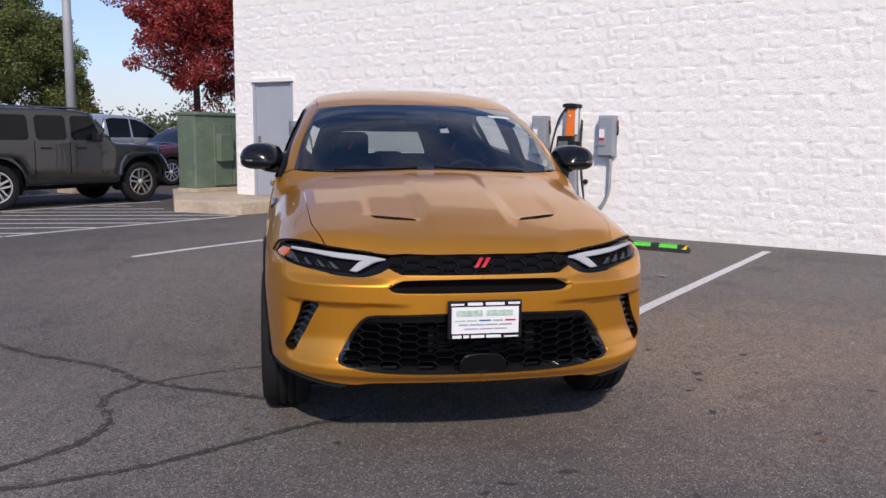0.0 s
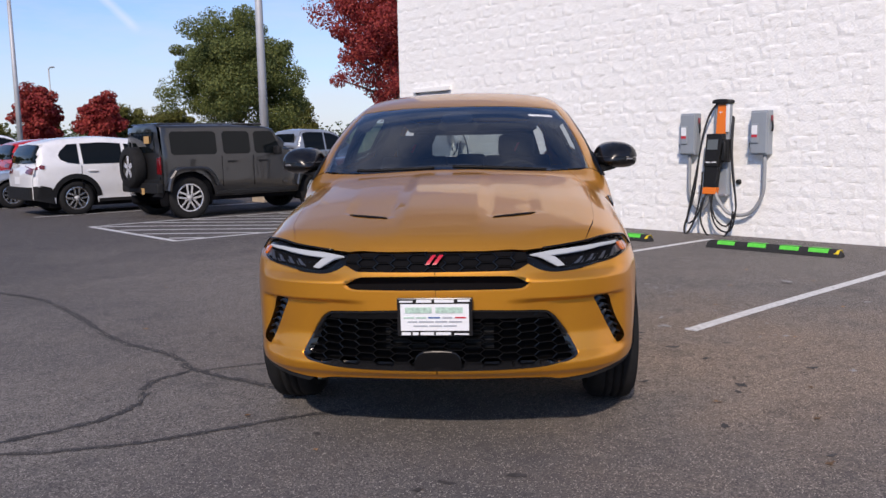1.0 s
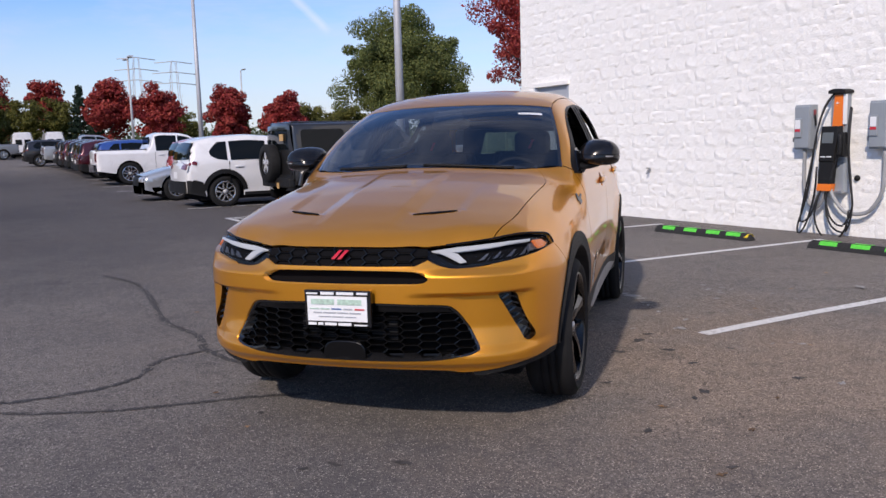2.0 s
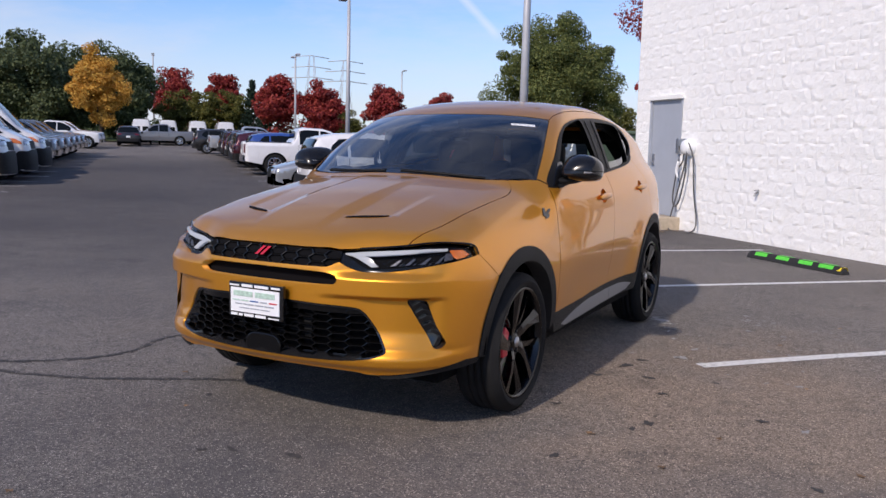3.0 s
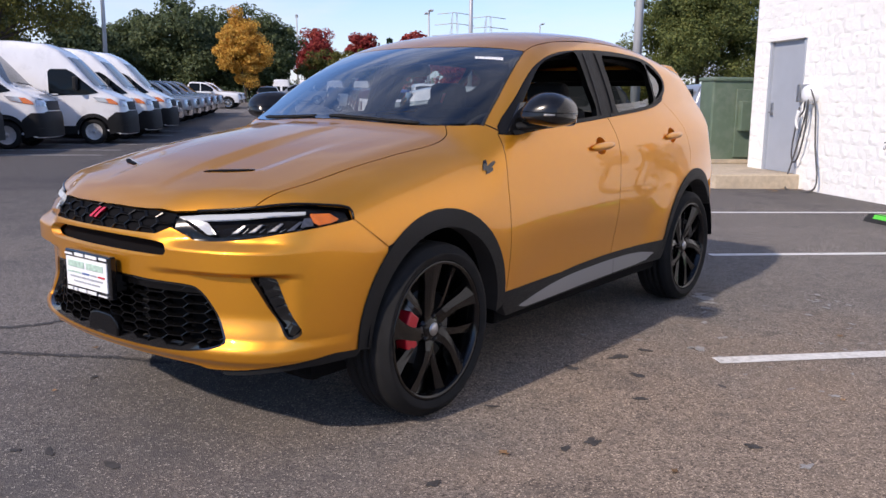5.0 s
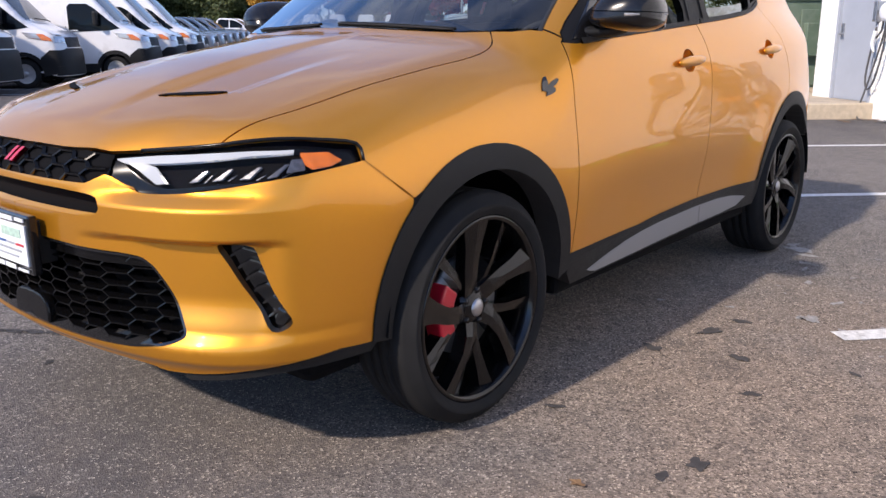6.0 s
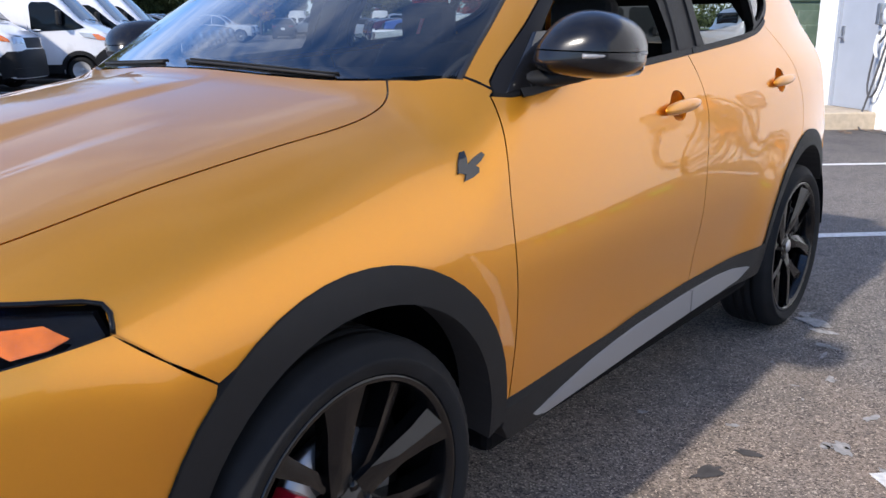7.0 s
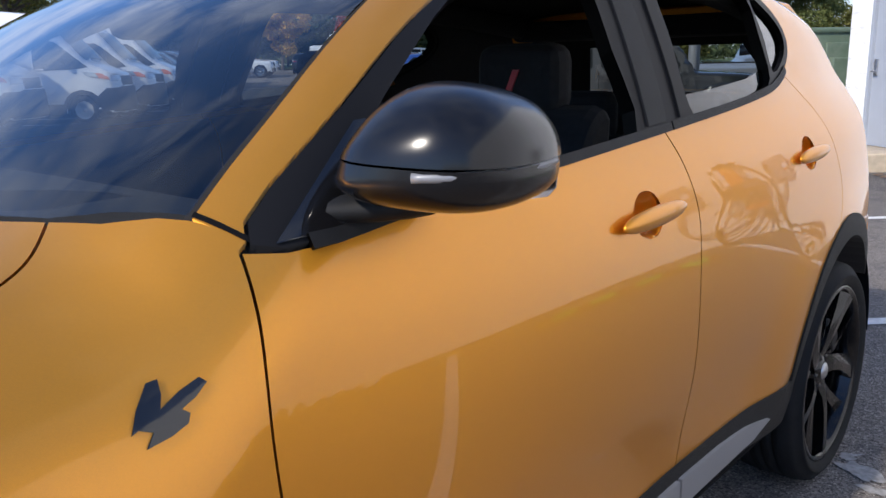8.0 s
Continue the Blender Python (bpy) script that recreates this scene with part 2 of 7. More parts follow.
def lathe(bm, prof, seg=40, axis="x", close=False):
    """Turns a profile of (radius, along) round an axis."""
    rings = []
    for k in range(seg):
        a = 2 * math.pi * k / seg
        c, s = math.cos(a), math.sin(a)
        ring = []
        for r, h in prof:
            p = {"x": (h, r * c, r * s), "y": (r * s, h, r * c), "z": (r * c, r * s, h)}[axis]
            ring.append(bm.verts.new(p))
        rings.append(ring)
    n = len(prof)
    for k in range(seg):
        a, b = rings[k], rings[(k + 1) % seg]
        for i in range(n if close else n - 1):
            j = (i + 1) % n
            f = bm.faces.new((a[i], a[j], b[j], b[i]))
            f.smooth = True
    return bm


def tube(pts, radius, seg=8, taper=None, smooth=3):
    """A bmesh tube along a smoothed line of points."""
    P = [Vector(p) for p in (spline(pts, smooth) if smooth > 1 else pts)]
    bm = bmesh.new()
    rings = []
    up = Vector((0.13, 0.31, 0.94))
    for i, p in enumerate(P):
        d = (P[min(i + 1, len(P) - 1)] - P[max(i - 1, 0)]).normalized()
        s = d.cross(up)
        if s.length < 1e-3:
            s = d.cross(Vector((1, 0, 0)))
        s.normalize()
        w = s.cross(d)
        r = radius if taper is None else radius + (taper - radius) * i / (len(P) - 1)
        rings.append([bm.verts.new(p + s * r * math.cos(2 * math.pi * k / seg) + w * r * math.sin(2 * math.pi * k / seg)) for k in range(seg)])
    for a, b in zip(rings, rings[1:]):
        for k in range(seg):
            bm.faces.new((a[k], a[(k + 1) % seg], b[(k + 1) % seg], b[k])).smooth = True
    bm.faces.new(rings[0][::-1])
    bm.faces.new(rings[-1])
    return bm


def spline(pts, n=4, closed=False):
    """Points along a Catmull-Rom curve through pts."""
    P = [np.array(p, float) for p in pts]
    out = []
    m = len(P)
    for i in range(m if closed else m - 1):
        if closed:
            a, b, c, d = P[(i - 1) % m], P[i], P[(i + 1) % m], P[(i + 2) % m]
        else:
            a, b, c, d = P[max(i - 1, 0)], P[i], P[i + 1], P[min(i + 2, m - 1)]
        for k in range(n):
            t = k / n
            out.append(0.5 * (2 * b + (c - a) * t + (2 * a - 5 * b + 4 * c - d) * t * t + (3 * b - a - 3 * c + d) * t ** 3))
    if not closed:
        out.append(P[-1])
    return [tuple(p) for p in out]


def prism(pts, depth, axis="y", bevel=0.0):
    """A flat outline of (a, b) points given depth: along y (a=x, b=z), x (a=y, b=z) or z (a=x, b=y)."""
    bm = bmesh.new()
    d = depth / 2

    def at(a, b, h):
        return {"y": (a, h, b), "x": (h, a, b), "z": (a, b, h)}[axis]
    lo = [bm.verts.new(at(a, b, -d)) for a, b in pts]
    hi = [bm.verts.new(at(a, b, d)) for a, b in pts]
    bm.faces.new(lo)
    bm.faces.new(hi[::-1])
    n = len(pts)
    for i in range(n):
        bm.faces.new((lo[i], hi[i], hi[(i + 1) % n], lo[(i + 1) % n]))
    bmesh.ops.recalc_face_normals(bm, faces=bm.faces)
    if bevel:
        bmesh.ops.bevel(bm, geom=[e for e in bm.edges if len(e.link_faces) == 2 and e.calc_face_angle(0) > 0.6], offset=bevel, segments=2, profile=0.5, affect="EDGES")
    return bm


# ---- smooth bodies: a solid given by a function that is below zero inside, and panels cut from its skin ----
def smax(a, b, k):
    h = np.maximum(k - np.abs(a - b), 0) / k
    return np.maximum(a, b) + h * h * k * 0.25


def smin(a, b, k):
    return -smax(-a, -b, k)


def step(a, b, v):
    t = np.clip((v - a) / (b - a), 0, 1)
    return t * t * (3 - 2 * t)


def curve1(pts, soft=0.0):
    """A function through (x, y) points; soft rounds its corners over that width."""
    xs, ys = np.array([p[0] for p in pts], float), np.array([p[1] for p in pts], float)

    def at(v):
        v = np.asarray(v, float)
        if not soft:
            return np.interp(v, xs, ys)
        return sum(w * np.interp(v + o * soft, xs, ys) for o, w in ((-1, .06), (-.7, .13), (-.35, .19), (0, .24), (.35, .19), (.7, .13), (1, .06)))
    return at


class Solid:
    def __init__(self, fn):
        self.fn = fn

    def cast(self, P, D, reach=2.4):
        """Where rays from P along D first enter the solid; those that miss stay at the point nearest to it."""
        P, D = np.asarray(P, float), np.asarray(D, float)
        n = 90
        lo, hi = np.zeros(len(P)), np.full(len(P), reach)
        found = np.zeros(len(P), bool)
        best, bestv = np.zeros(len(P)), np.full(len(P), 1e9)
        prev = np.zeros(len(P))
        for i in range(n + 1):
            s = np.full(len(P), reach * i / n)
            v = self.fn(P + s[:, None] * D)
            newly = (v < 0) & ~found
            lo[newly], hi[newly] = prev[newly], s[newly]
            found |= newly
            better = v < bestv
            best[better], bestv[better] = s[better], v[better]
            prev = s
        for _ in range(26):
            mid = (lo + hi) / 2
            inside = self.fn(P + mid[:, None] * D) < 0
            hi = np.where(found & inside, mid, hi)
            lo = np.where(found & ~inside, mid, lo)
        s = np.where(found, hi, best)
        return P + s[:, None] * D

    def normals(self, P):
        e = 1e-4
        g = np.stack([self.fn(P + np.eye(3)[i] * e) - self.fn(P - np.eye(3)[i] * e) for i in range(3)], 1)
        return g / np.maximum(np.linalg.norm(g, axis=1, keepdims=True), 1e-9)

    def side(self, y, z, sgn=1):
        return self.cast([(1.4 * sgn, y, z)], [(-sgn, 0, 0)], 1.4)[0]

    def front(self, x, z):
        return self.cast([(x, -1.6, z)], [(0, 1, 0)])[0]

    def top(self, x, y):
        return self.cast([(x, y, 2.6)], [(0, 0, -1)], 2.6)[0]


def inset(pts, d):
    """Moves a closed 2D outline inwards by d."""
    n = len(pts)
    P = np.array(pts)
    area = 0.5 * np.sum(P[:, 0] * np.roll(P[:, 1], -1) - np.roll(P[:, 0], -1) * P[:, 1])
    sg = 1 if area > 0 else -1
    out = []
    for i in range(n):
        a, b, c = P[i - 1], P[i], P[(i + 1) % n]
        t1, t2 = b - a, c - b
        t1, t2 = t1 / max(np.linalg.norm(t1), 1e-9), t2 / max(np.linalg.norm(t2), 1e-9)
        n1, n2 = np.array([-t1[1], t1[0]]), np.array([-t2[1], t2[0]])
        m = n1 + n2
        l2 = max(m @ m, 0.5)
        out.append(tuple(b + sg * d * 2 * m / l2))
    return out


VIEWS = {
    "side": ((0, 1, 0), (0, 0, 1), (-1, 0, 0)),
    "front": ((1, 0, 0), (0, 0, 1), (0, 1, 0)),
    "top": ((1, 0, 0), (0, 1, 0), (0, 0, -1)),
    "back": ((1, 0, 0), (0, 0, 1), (0, -1, 0)),
    "shoulder": ((0, 1, 0), (-0.6, 0, 0.8), (-0.8, 0, -0.6)),
    "corner": ((0.8, 0.6, 0), (0, 0, 1), (-0.6, 0.8, 0)),
}


SKINS = {}


def mirrored(me):
    """The same panel for the other flank."""
    V, NN, faces = SKINS[me.name]
    m2 = bpy.data.meshes.new(me.name)
    m2.from_pydata((V * (-1, 1, 1)).tolist(), [], [f[::-1] for f in faces])
    m2.polygons.foreach_set("use_smooth", [True] * len(m2.polygons))
    m2.update()
    m2.normals_split_custom_set_from_vertices((NN * (-1, 1, 1)).tolist())
    m2.materials.append(me.materials[0])
    return m2


def skin(solid, outline, view, holes=(), grid=0.03, gap=0.002, lift=0.0, flange=0.014, mirror=False, mat=None, name="panel"):
    """A panel cut from the solid's skin. outline, holes: 3D points; view: the way in which the outline is seen."""
    A, B, D = (np.array(v, float) for v in VIEWS[view])
    flat = [[(float(np.dot(p, A)), float(np.dot(p, B))) for p in loop] for loop in (outline, *holes)]
    flat = [inset(flat[0], gap)] + [inset(h, -gap) for h in flat[1:]]
    near_ = min(float(np.dot(p, D)) for p in outline)
    start = 0.6 - near_
    bm = bmesh.new()
    edges = []
    for loop in flat:
        vs = [bm.verts.new((a, b, 0)) for a, b in loop]
        edges += [bm.edges.new((vs[i], vs[(i + 1) % len(vs)])) for i in range(len(vs))]
    bmesh.ops.triangle_fill(bm, use_beauty=True, edges=edges, normal=(0, 0, 1))
    lo = [min(p[i] for p in flat[0]) for i in (0, 1)]
    hi = [max(p[i] for p in flat[0]) for i in (0, 1)]
    for i in (0, 1):
        c = math.floor(lo[i] / grid) * grid + grid
        while c < hi[i] - 1e-5:
            hitf = [f for f in bm.faces if min(v.co[i] for v in f.verts) < c < max(v.co[i] for v in f.verts)]
            hite = list({e for f in hitf for e in f.edges})
            hitv = list({v for f in hitf for v in f.verts})
            bmesh.ops.bisect_plane(bm, geom=hitv + hite + hitf, plane_co=(c, c, 0), plane_no=((1, 0, 0), (0, 1, 0))[i], dist=1e-6)
            c += grid
    bmesh.ops.dissolve_degenerate(bm, dist=1e-5, edges=bm.edges[:])
    bm.verts.index_update()
    ab = np.array([v.co[:2] for v in bm.verts])
    P = solid.cast(ab[:, :1] * A + ab[:, 1:] * B - start * D, np.repeat(D[None], len(ab), 0), start + 1.4)
    N = solid.normals(P)
    P = P + N * lift
    rim = [(e.verts[0].index, e.verts[1].index) for e in bm.edges if len(e.link_faces) == 1]
    faces = [[v.index for v in f.verts] for f in bm.faces]
    bm.free()
    # keep faces turned outwards
    f0 = max(faces, key=len)
    nrm = np.cross(P[f0[1]] - P[f0[0]], P[f0[2]] - P[f0[0]])
    if nrm @ N[f0[0]] < 0:
        faces = [f[::-1] for f in faces]
    verts, norms = list(P), list(N)
    if flange:
        inner = {}
        for a, b in rim:
            for v in (a, b):
                if v not in inner:
                    inner[v] = len(verts)
                    verts.append(P[v] - N[v] * flange)
                    norms.append(N[v])
        for a, b in rim:
            faces.append([a, b, inner[b], inner[a]])
    V = np.array(verts)
    NN = np.array(norms)
    if mirror:
        V, NN = V * (-1, 1, 1), NN * (-1, 1, 1)
        faces = [f[::-1] for f in faces]
    me = bpy.data.meshes.new(name)
    me.from_pydata(V.tolist(), [], faces)
    SKINS[me.name] = (V, NN, faces)
    me.polygons.foreach_set("use_smooth", [True] * len(me.polygons))
    me.update()
    me.normals_split_custom_set_from_vertices(NN.tolist())
    if mat:
        me.materials.append(mat)
    return me


# ---- the yard's own axes: u along the white wall, n towards it ----
YARD = pose(0, 0, 0, 0, 0, -43.2)
WALL_N = 7.97


BASE = -0.012


def rise(u, n):
    """Height of the tarmac: level round the car, falling a little to the wall, rising gently far down the lane."""
    far = 0.0185 * max(0.0, min(-u, 110) - 24)
    return BASE + far - 0.011 * max(0.0, min(n, 8.0) - 3.0) * max(0.0, min(1.0, (u + 20) / 8))


def yard(u, n, rz=0.0, z=None):
    return YARD @ pose(u, n, rise(u, n) if z is None else z, 0, 0, rz)




def tarmac():
    """Worn asphalt: stones of many greys in dark binder, broad pale and brown patches."""
    m = material("asphalt", (0.09, 0.086, 0.086), 0.88, spec=0.25)
    nt = m.node_tree
    b = nt.nodes["Principled BSDF"]
    co = nt.nodes.new("ShaderNodeTexCoord")
    ramps = []
    for scale, lo, hi in ((190, (.018, .0165, .0155), (.335, .300, .272)), (75, (.040, .0365, .0355), (.238, .213, .196))):
        v = nt.nodes.new("ShaderNodeTexVoronoi")
        v.inputs["Scale"].default_value = scale
        nt.links.new(co.outputs["Object"], v.inputs["Vector"])
        sep = nt.nodes.new("ShaderNodeSeparateColor")
        nt.links.new(v.outputs["Color"], sep.inputs["Color"])
        r = nt.nodes.new("ShaderNodeMixRGB")
        r.inputs["Color1"].default_value, r.inputs["Color2"].default_value = (*lo, 1), (*hi, 1)
        nt.links.new(sep.outputs[0], r.inputs["Fac"])
        ramps.append(r)
        if scale == 190:
            vor, pick = v, sep
    mx = nt.nodes.new("ShaderNodeMixRGB")
    mx.inputs["Fac"].default_value = .38
    nt.links.new(ramps[0].outputs[0], mx.inputs["Color1"])
    nt.links.new(ramps[1].outputs[0], mx.inputs["Color2"])
    last = mx.outputs[0]
    for scale, col, lo, hi, detail in ((.55, (.175, .150, .130), .50, .72, 9), (1.7, (.052, .050, .053), .56, .74, 10), (9, (.075, .072, .073), .5, .75, 6), (.17, (.066, .063, .067), .48, .66, 7)):
        n = nt.nodes.new("ShaderNodeTexNoise")
        n.inputs["Scale"].default_value, n.inputs["Detail"].default_value, n.inputs["Roughness"].default_value = scale, detail, .62
        nt.links.new(co.outputs["Object"], n.inputs["Vector"])
        r = nt.nodes.new("ShaderNodeMapRange")
        r.inputs["From Min"].default_value, r.inputs["From Max"].default_value = lo, hi
        r.inputs["To Max"].default_value = .62
        nt.links.new(n.outputs["Fac"], r.inputs["Value"])
        k = nt.nodes.new("ShaderNodeMixRGB")
        k.inputs["Color2"].default_value = (*col, 1)
        nt.links.new(last, k.inputs["Color1"])
        nt.links.new(r.outputs[0], k.inputs["Fac"])
        last = k.outputs[0]
    # single pale stones
    few = nt.nodes.new("ShaderNodeMapRange")
    few.inputs["From Min"].default_value, few.inputs["From Max"].default_value = .90, .97
    few.inputs["To Max"].default_value = .8
    nt.links.new(pick.outputs[1], few.inputs["Value"])
    pale = nt.nodes.new("ShaderNodeMixRGB")
    pale.inputs["Color2"].default_value = (.46, .42, .37, 1)
    nt.links.new(few.outputs[0], pale.inputs["Fac"])
    nt.links.new(last, pale.inputs["Color1"])
    last = pale.outputs[0]
    # a worn, sandy stretch beside the bay, plus painted warm fill for the shadow
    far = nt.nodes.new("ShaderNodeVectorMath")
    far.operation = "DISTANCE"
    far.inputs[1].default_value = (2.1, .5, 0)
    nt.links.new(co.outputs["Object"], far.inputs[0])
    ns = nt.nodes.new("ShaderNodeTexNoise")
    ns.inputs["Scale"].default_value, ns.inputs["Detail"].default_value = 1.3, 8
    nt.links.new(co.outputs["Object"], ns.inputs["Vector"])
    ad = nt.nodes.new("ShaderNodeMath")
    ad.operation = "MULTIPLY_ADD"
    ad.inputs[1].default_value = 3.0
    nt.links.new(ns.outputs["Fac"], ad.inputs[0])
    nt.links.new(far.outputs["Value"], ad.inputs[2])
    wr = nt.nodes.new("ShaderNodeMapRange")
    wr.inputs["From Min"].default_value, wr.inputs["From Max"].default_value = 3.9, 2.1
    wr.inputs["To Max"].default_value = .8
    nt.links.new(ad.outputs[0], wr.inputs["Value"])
    # the multiplier also puts warm bounce light into the colour beside the car
    sand_fill = nt.nodes.new("ShaderNodeMixRGB")
    sand_fill.blend_type = "MULTIPLY"
    sand_fill.inputs["Fac"].default_value = 1
    sand_fill.inputs["Color2"].default_value = (1.42, 1.22, 1.03, 1)
    nt.links.new(last, sand_fill.inputs["Color1"])
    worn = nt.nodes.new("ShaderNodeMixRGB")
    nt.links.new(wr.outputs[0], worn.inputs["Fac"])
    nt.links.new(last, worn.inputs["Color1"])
    nt.links.new(sand_fill.outputs[0], worn.inputs["Color2"])
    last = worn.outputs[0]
    # the lane beside the parked rows is darker, with ragged ends
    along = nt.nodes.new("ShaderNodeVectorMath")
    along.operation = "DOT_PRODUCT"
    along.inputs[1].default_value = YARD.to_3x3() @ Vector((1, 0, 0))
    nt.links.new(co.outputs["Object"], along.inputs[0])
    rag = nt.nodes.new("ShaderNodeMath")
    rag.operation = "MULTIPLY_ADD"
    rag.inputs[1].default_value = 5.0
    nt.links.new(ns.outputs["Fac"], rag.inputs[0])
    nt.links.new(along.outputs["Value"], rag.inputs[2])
    lane_mask = None
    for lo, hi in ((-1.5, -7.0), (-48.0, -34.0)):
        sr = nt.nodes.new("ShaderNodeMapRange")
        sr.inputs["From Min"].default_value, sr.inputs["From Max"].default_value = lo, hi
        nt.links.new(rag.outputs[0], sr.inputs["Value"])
        if lane_mask:
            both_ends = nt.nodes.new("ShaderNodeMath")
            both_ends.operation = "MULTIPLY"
            nt.links.new(lane_mask, both_ends.inputs[0])
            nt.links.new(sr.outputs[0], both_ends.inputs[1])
            lane_mask = both_ends.outputs[0]
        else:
            lane_mask = sr.outputs[0]
    darker_lane = nt.nodes.new("ShaderNodeMixRGB")
    darker_lane.blend_type = "MULTIPLY"
    darker_lane.inputs["Color2"].default_value = (.58, .585, .62, 1)
    nt.links.new(lane_mask, darker_lane.inputs["Fac"])
    nt.links.new(last, darker_lane.inputs["Color1"])
    nt.links.new(darker_lane.outputs[0], b.inputs["Base Color"])
    bp = nt.nodes.new("ShaderNodeBump")
    bp.inputs["Strength"].default_value, bp.inputs["Distance"].default_value = .5, .006
    nt.links.new(vor.outputs["Distance"], bp.inputs["Height"])
    nt.links.new(bp.outputs["Normal"], b.inputs["Normal"])
    return m


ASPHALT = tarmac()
LINE_PAINT = material("line_paint", (0.62, 0.62, 0.61), 0.7, vary=0.25, vary_scale=40, bump=0.3, bump_scale=200, second=(0.12, 0.12, 0.12), second_scale=14, second_at=(0.60, 0.75))
CONCRETE = material("concrete", (0.50, 0.41, 0.30), 0.85, vary=0.15, vary_scale=12, bump=0.3, bump_scale=150, second=(0.40, 0.33, 0.25), second_scale=2)
WALL_WHITE = material("white_block_paint", (0.86, 0.85, 0.82), 0.75, vary=0.02, vary_scale=20, bump=0.9, bump_scale=40, second=(0.83, 0.81, 0.785), second_scale=1.2, second_at=(0.55, 0.8), per_object=0.012)
DOOR_GREY = material("door_paint", (0.36, 0.39, 0.44), 0.45, vary=0.05, vary_scale=3)
GREEN_BOX = material("green_enamel", (0.115, 0.165, 0.115), 0.5, vary=0.12, vary_scale=4, second=(0.16, 0.2, 0.15), second_scale=2)
BOX_GREY = material("switch_grey", (0.26, 0.29, 0.32), 0.45, vary=0.06)
CONDUIT = material("conduit", (0.30, 0.31, 0.32), 0.5, vary=0.1)
CABLE = material("black_cable", (0.014, 0.014, 0.015), 0.55)
ORANGE = material("orange_panel", (0.85, 0.19, 0.02), 0.45)
STOP_RUBBER = material("stop_rubber", (0.022, 0.022, 0.023), 0.85, vary=0.3, vary_scale=30, bump=0.4, bump_scale=200)
STOP_GREEN = material("stop_green", (0.08, 0.62, 0.06), 0.6, vary=0.15, vary_scale=25)
STOP_YELLOW = material("stop_yellow", (0.75, 0.55, 0.02), 0.6, vary=0.15, vary_scale=25)
CRACK = material("crack_filler", (0.056, 0.052, 0.050), 0.85, vary=0.3, vary_scale=30)
OIL = material("oil_stain", (0.050, 0.046, 0.045), 0.8, vary=0.4, vary_scale=30)

# one sheet of ground to the horizon
cuts_u = sorted({*np.arange(-120, 40, 4.0), *np.arange(-16, 12, 1.0), -1600, -900, -500, -300, -200, -150, 60, 100, 200, 500, 1500})
cuts_n = sorted({*np.arange(-40, 60, 4.0), *np.arange(-8, 12, 1.0), -1500, -600, -250, -120, -60, 80, 120, 200, 400, 800, 1600})
gv = [YARD @ Vector((u, n, rise(u, n))) for u in cuts_u for n in cuts_n]
nn_ = len(cuts_n)
gf = [(i * nn_ + j, (i + 1) * nn_ + j, (i + 1) * nn_ + j + 1, i * nn_ + j + 1) for i in range(len(cuts_u) - 1) for j in range(nn_ - 1)]
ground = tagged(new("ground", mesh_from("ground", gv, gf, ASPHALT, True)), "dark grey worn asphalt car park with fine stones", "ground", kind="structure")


def strip(name, u0, n0, u1, n1, width, mat, label, lift=0.004, parent=None, cat="line"):
    """A painted line on the tarmac."""
    a, b = Vector((u0, n0)), Vector((u1, n1))
    d = (b - a).normalized()
    s = Vector((-d.y, d.x)) * width / 2
    k = max(2, int((b - a).length / 0.5))
    vs, fs = [], []
    for i in range(k + 1):
        p = a.lerp(b, i / k)
        for q in (p - s, p + s):
            vs.append(YARD @ Vector((q.x, q.y, rise(q.x, q.y) + lift)))
    for i in range(k):
        fs.append((2 * i, 2 * i + 2, 2 * i + 3, 2 * i + 1))
    ob = new(name, mesh_from(name, vs, fs, mat))
    if parent:
        ob.parent = parent
    else:
        tagged(ob, label, cat, "parking lines", "structure")
    return ob


for u, n0 in ((0.17, 2.1), (-2.66, 3.5), (-5.47, 2.1)):
    strip("parking_line", u, n0, u, 7.35, 0.10, LINE_PAINT, "white painted parking line, scuffed, on asphalt")
hatch = thing("hatched_zone", Matrix(), "white hatched no-parking zone painted on asphalt", "road marking", kind="structure")
strip("hatch_edge", -8.3, 2.2, -8.3, 6.3, 0.10, LINE_PAINT, "", parent=hatch)
strip("hatch_edge", -11.75, 2.2, -12.0, 7.6, 0.10, LINE_PAINT, "", parent=hatch)
strip("hatch_edge", -11.8, 2.2, -8.25, 2.2, 0.10, LINE_PAINT, "", parent=hatch)
for k in range(-4, 8):
    c = 2.2 + k * 0.95          # n where the stripe meets the edge at u = -12
    p0 = (-11.7, c) if c >= 2.3 else (-11.7 + (2.3 - c), 2.3)
    p1 = (-8.37, c + 3.33) if c + 3.33 <= 6.4 else (-11.7 + (6.4 - c), 6.4)
    if p1[0] - p0[0] > 0.3:
        strip("hatch_stripe", *p0, *p1, 0.10, LINE_PAINT, "", parent=hatch)
for u in (-15.0, -18.6, -21.9, -25.0, -28.0, -31.0, -34.0):
    strip("parking_line", u, 2.2, u, 7.5, 0.10, LINE_PAINT, "white painted parking line, scuffed, on asphalt")
for u in (-16.0, -18.0, -20.8, -23.5, -26.2, -29.0):
    strip("parking_line", u, -4.6, u, -10.0, 0.10, LINE_PAINT, "white painted parking line, scuffed, on asphalt")

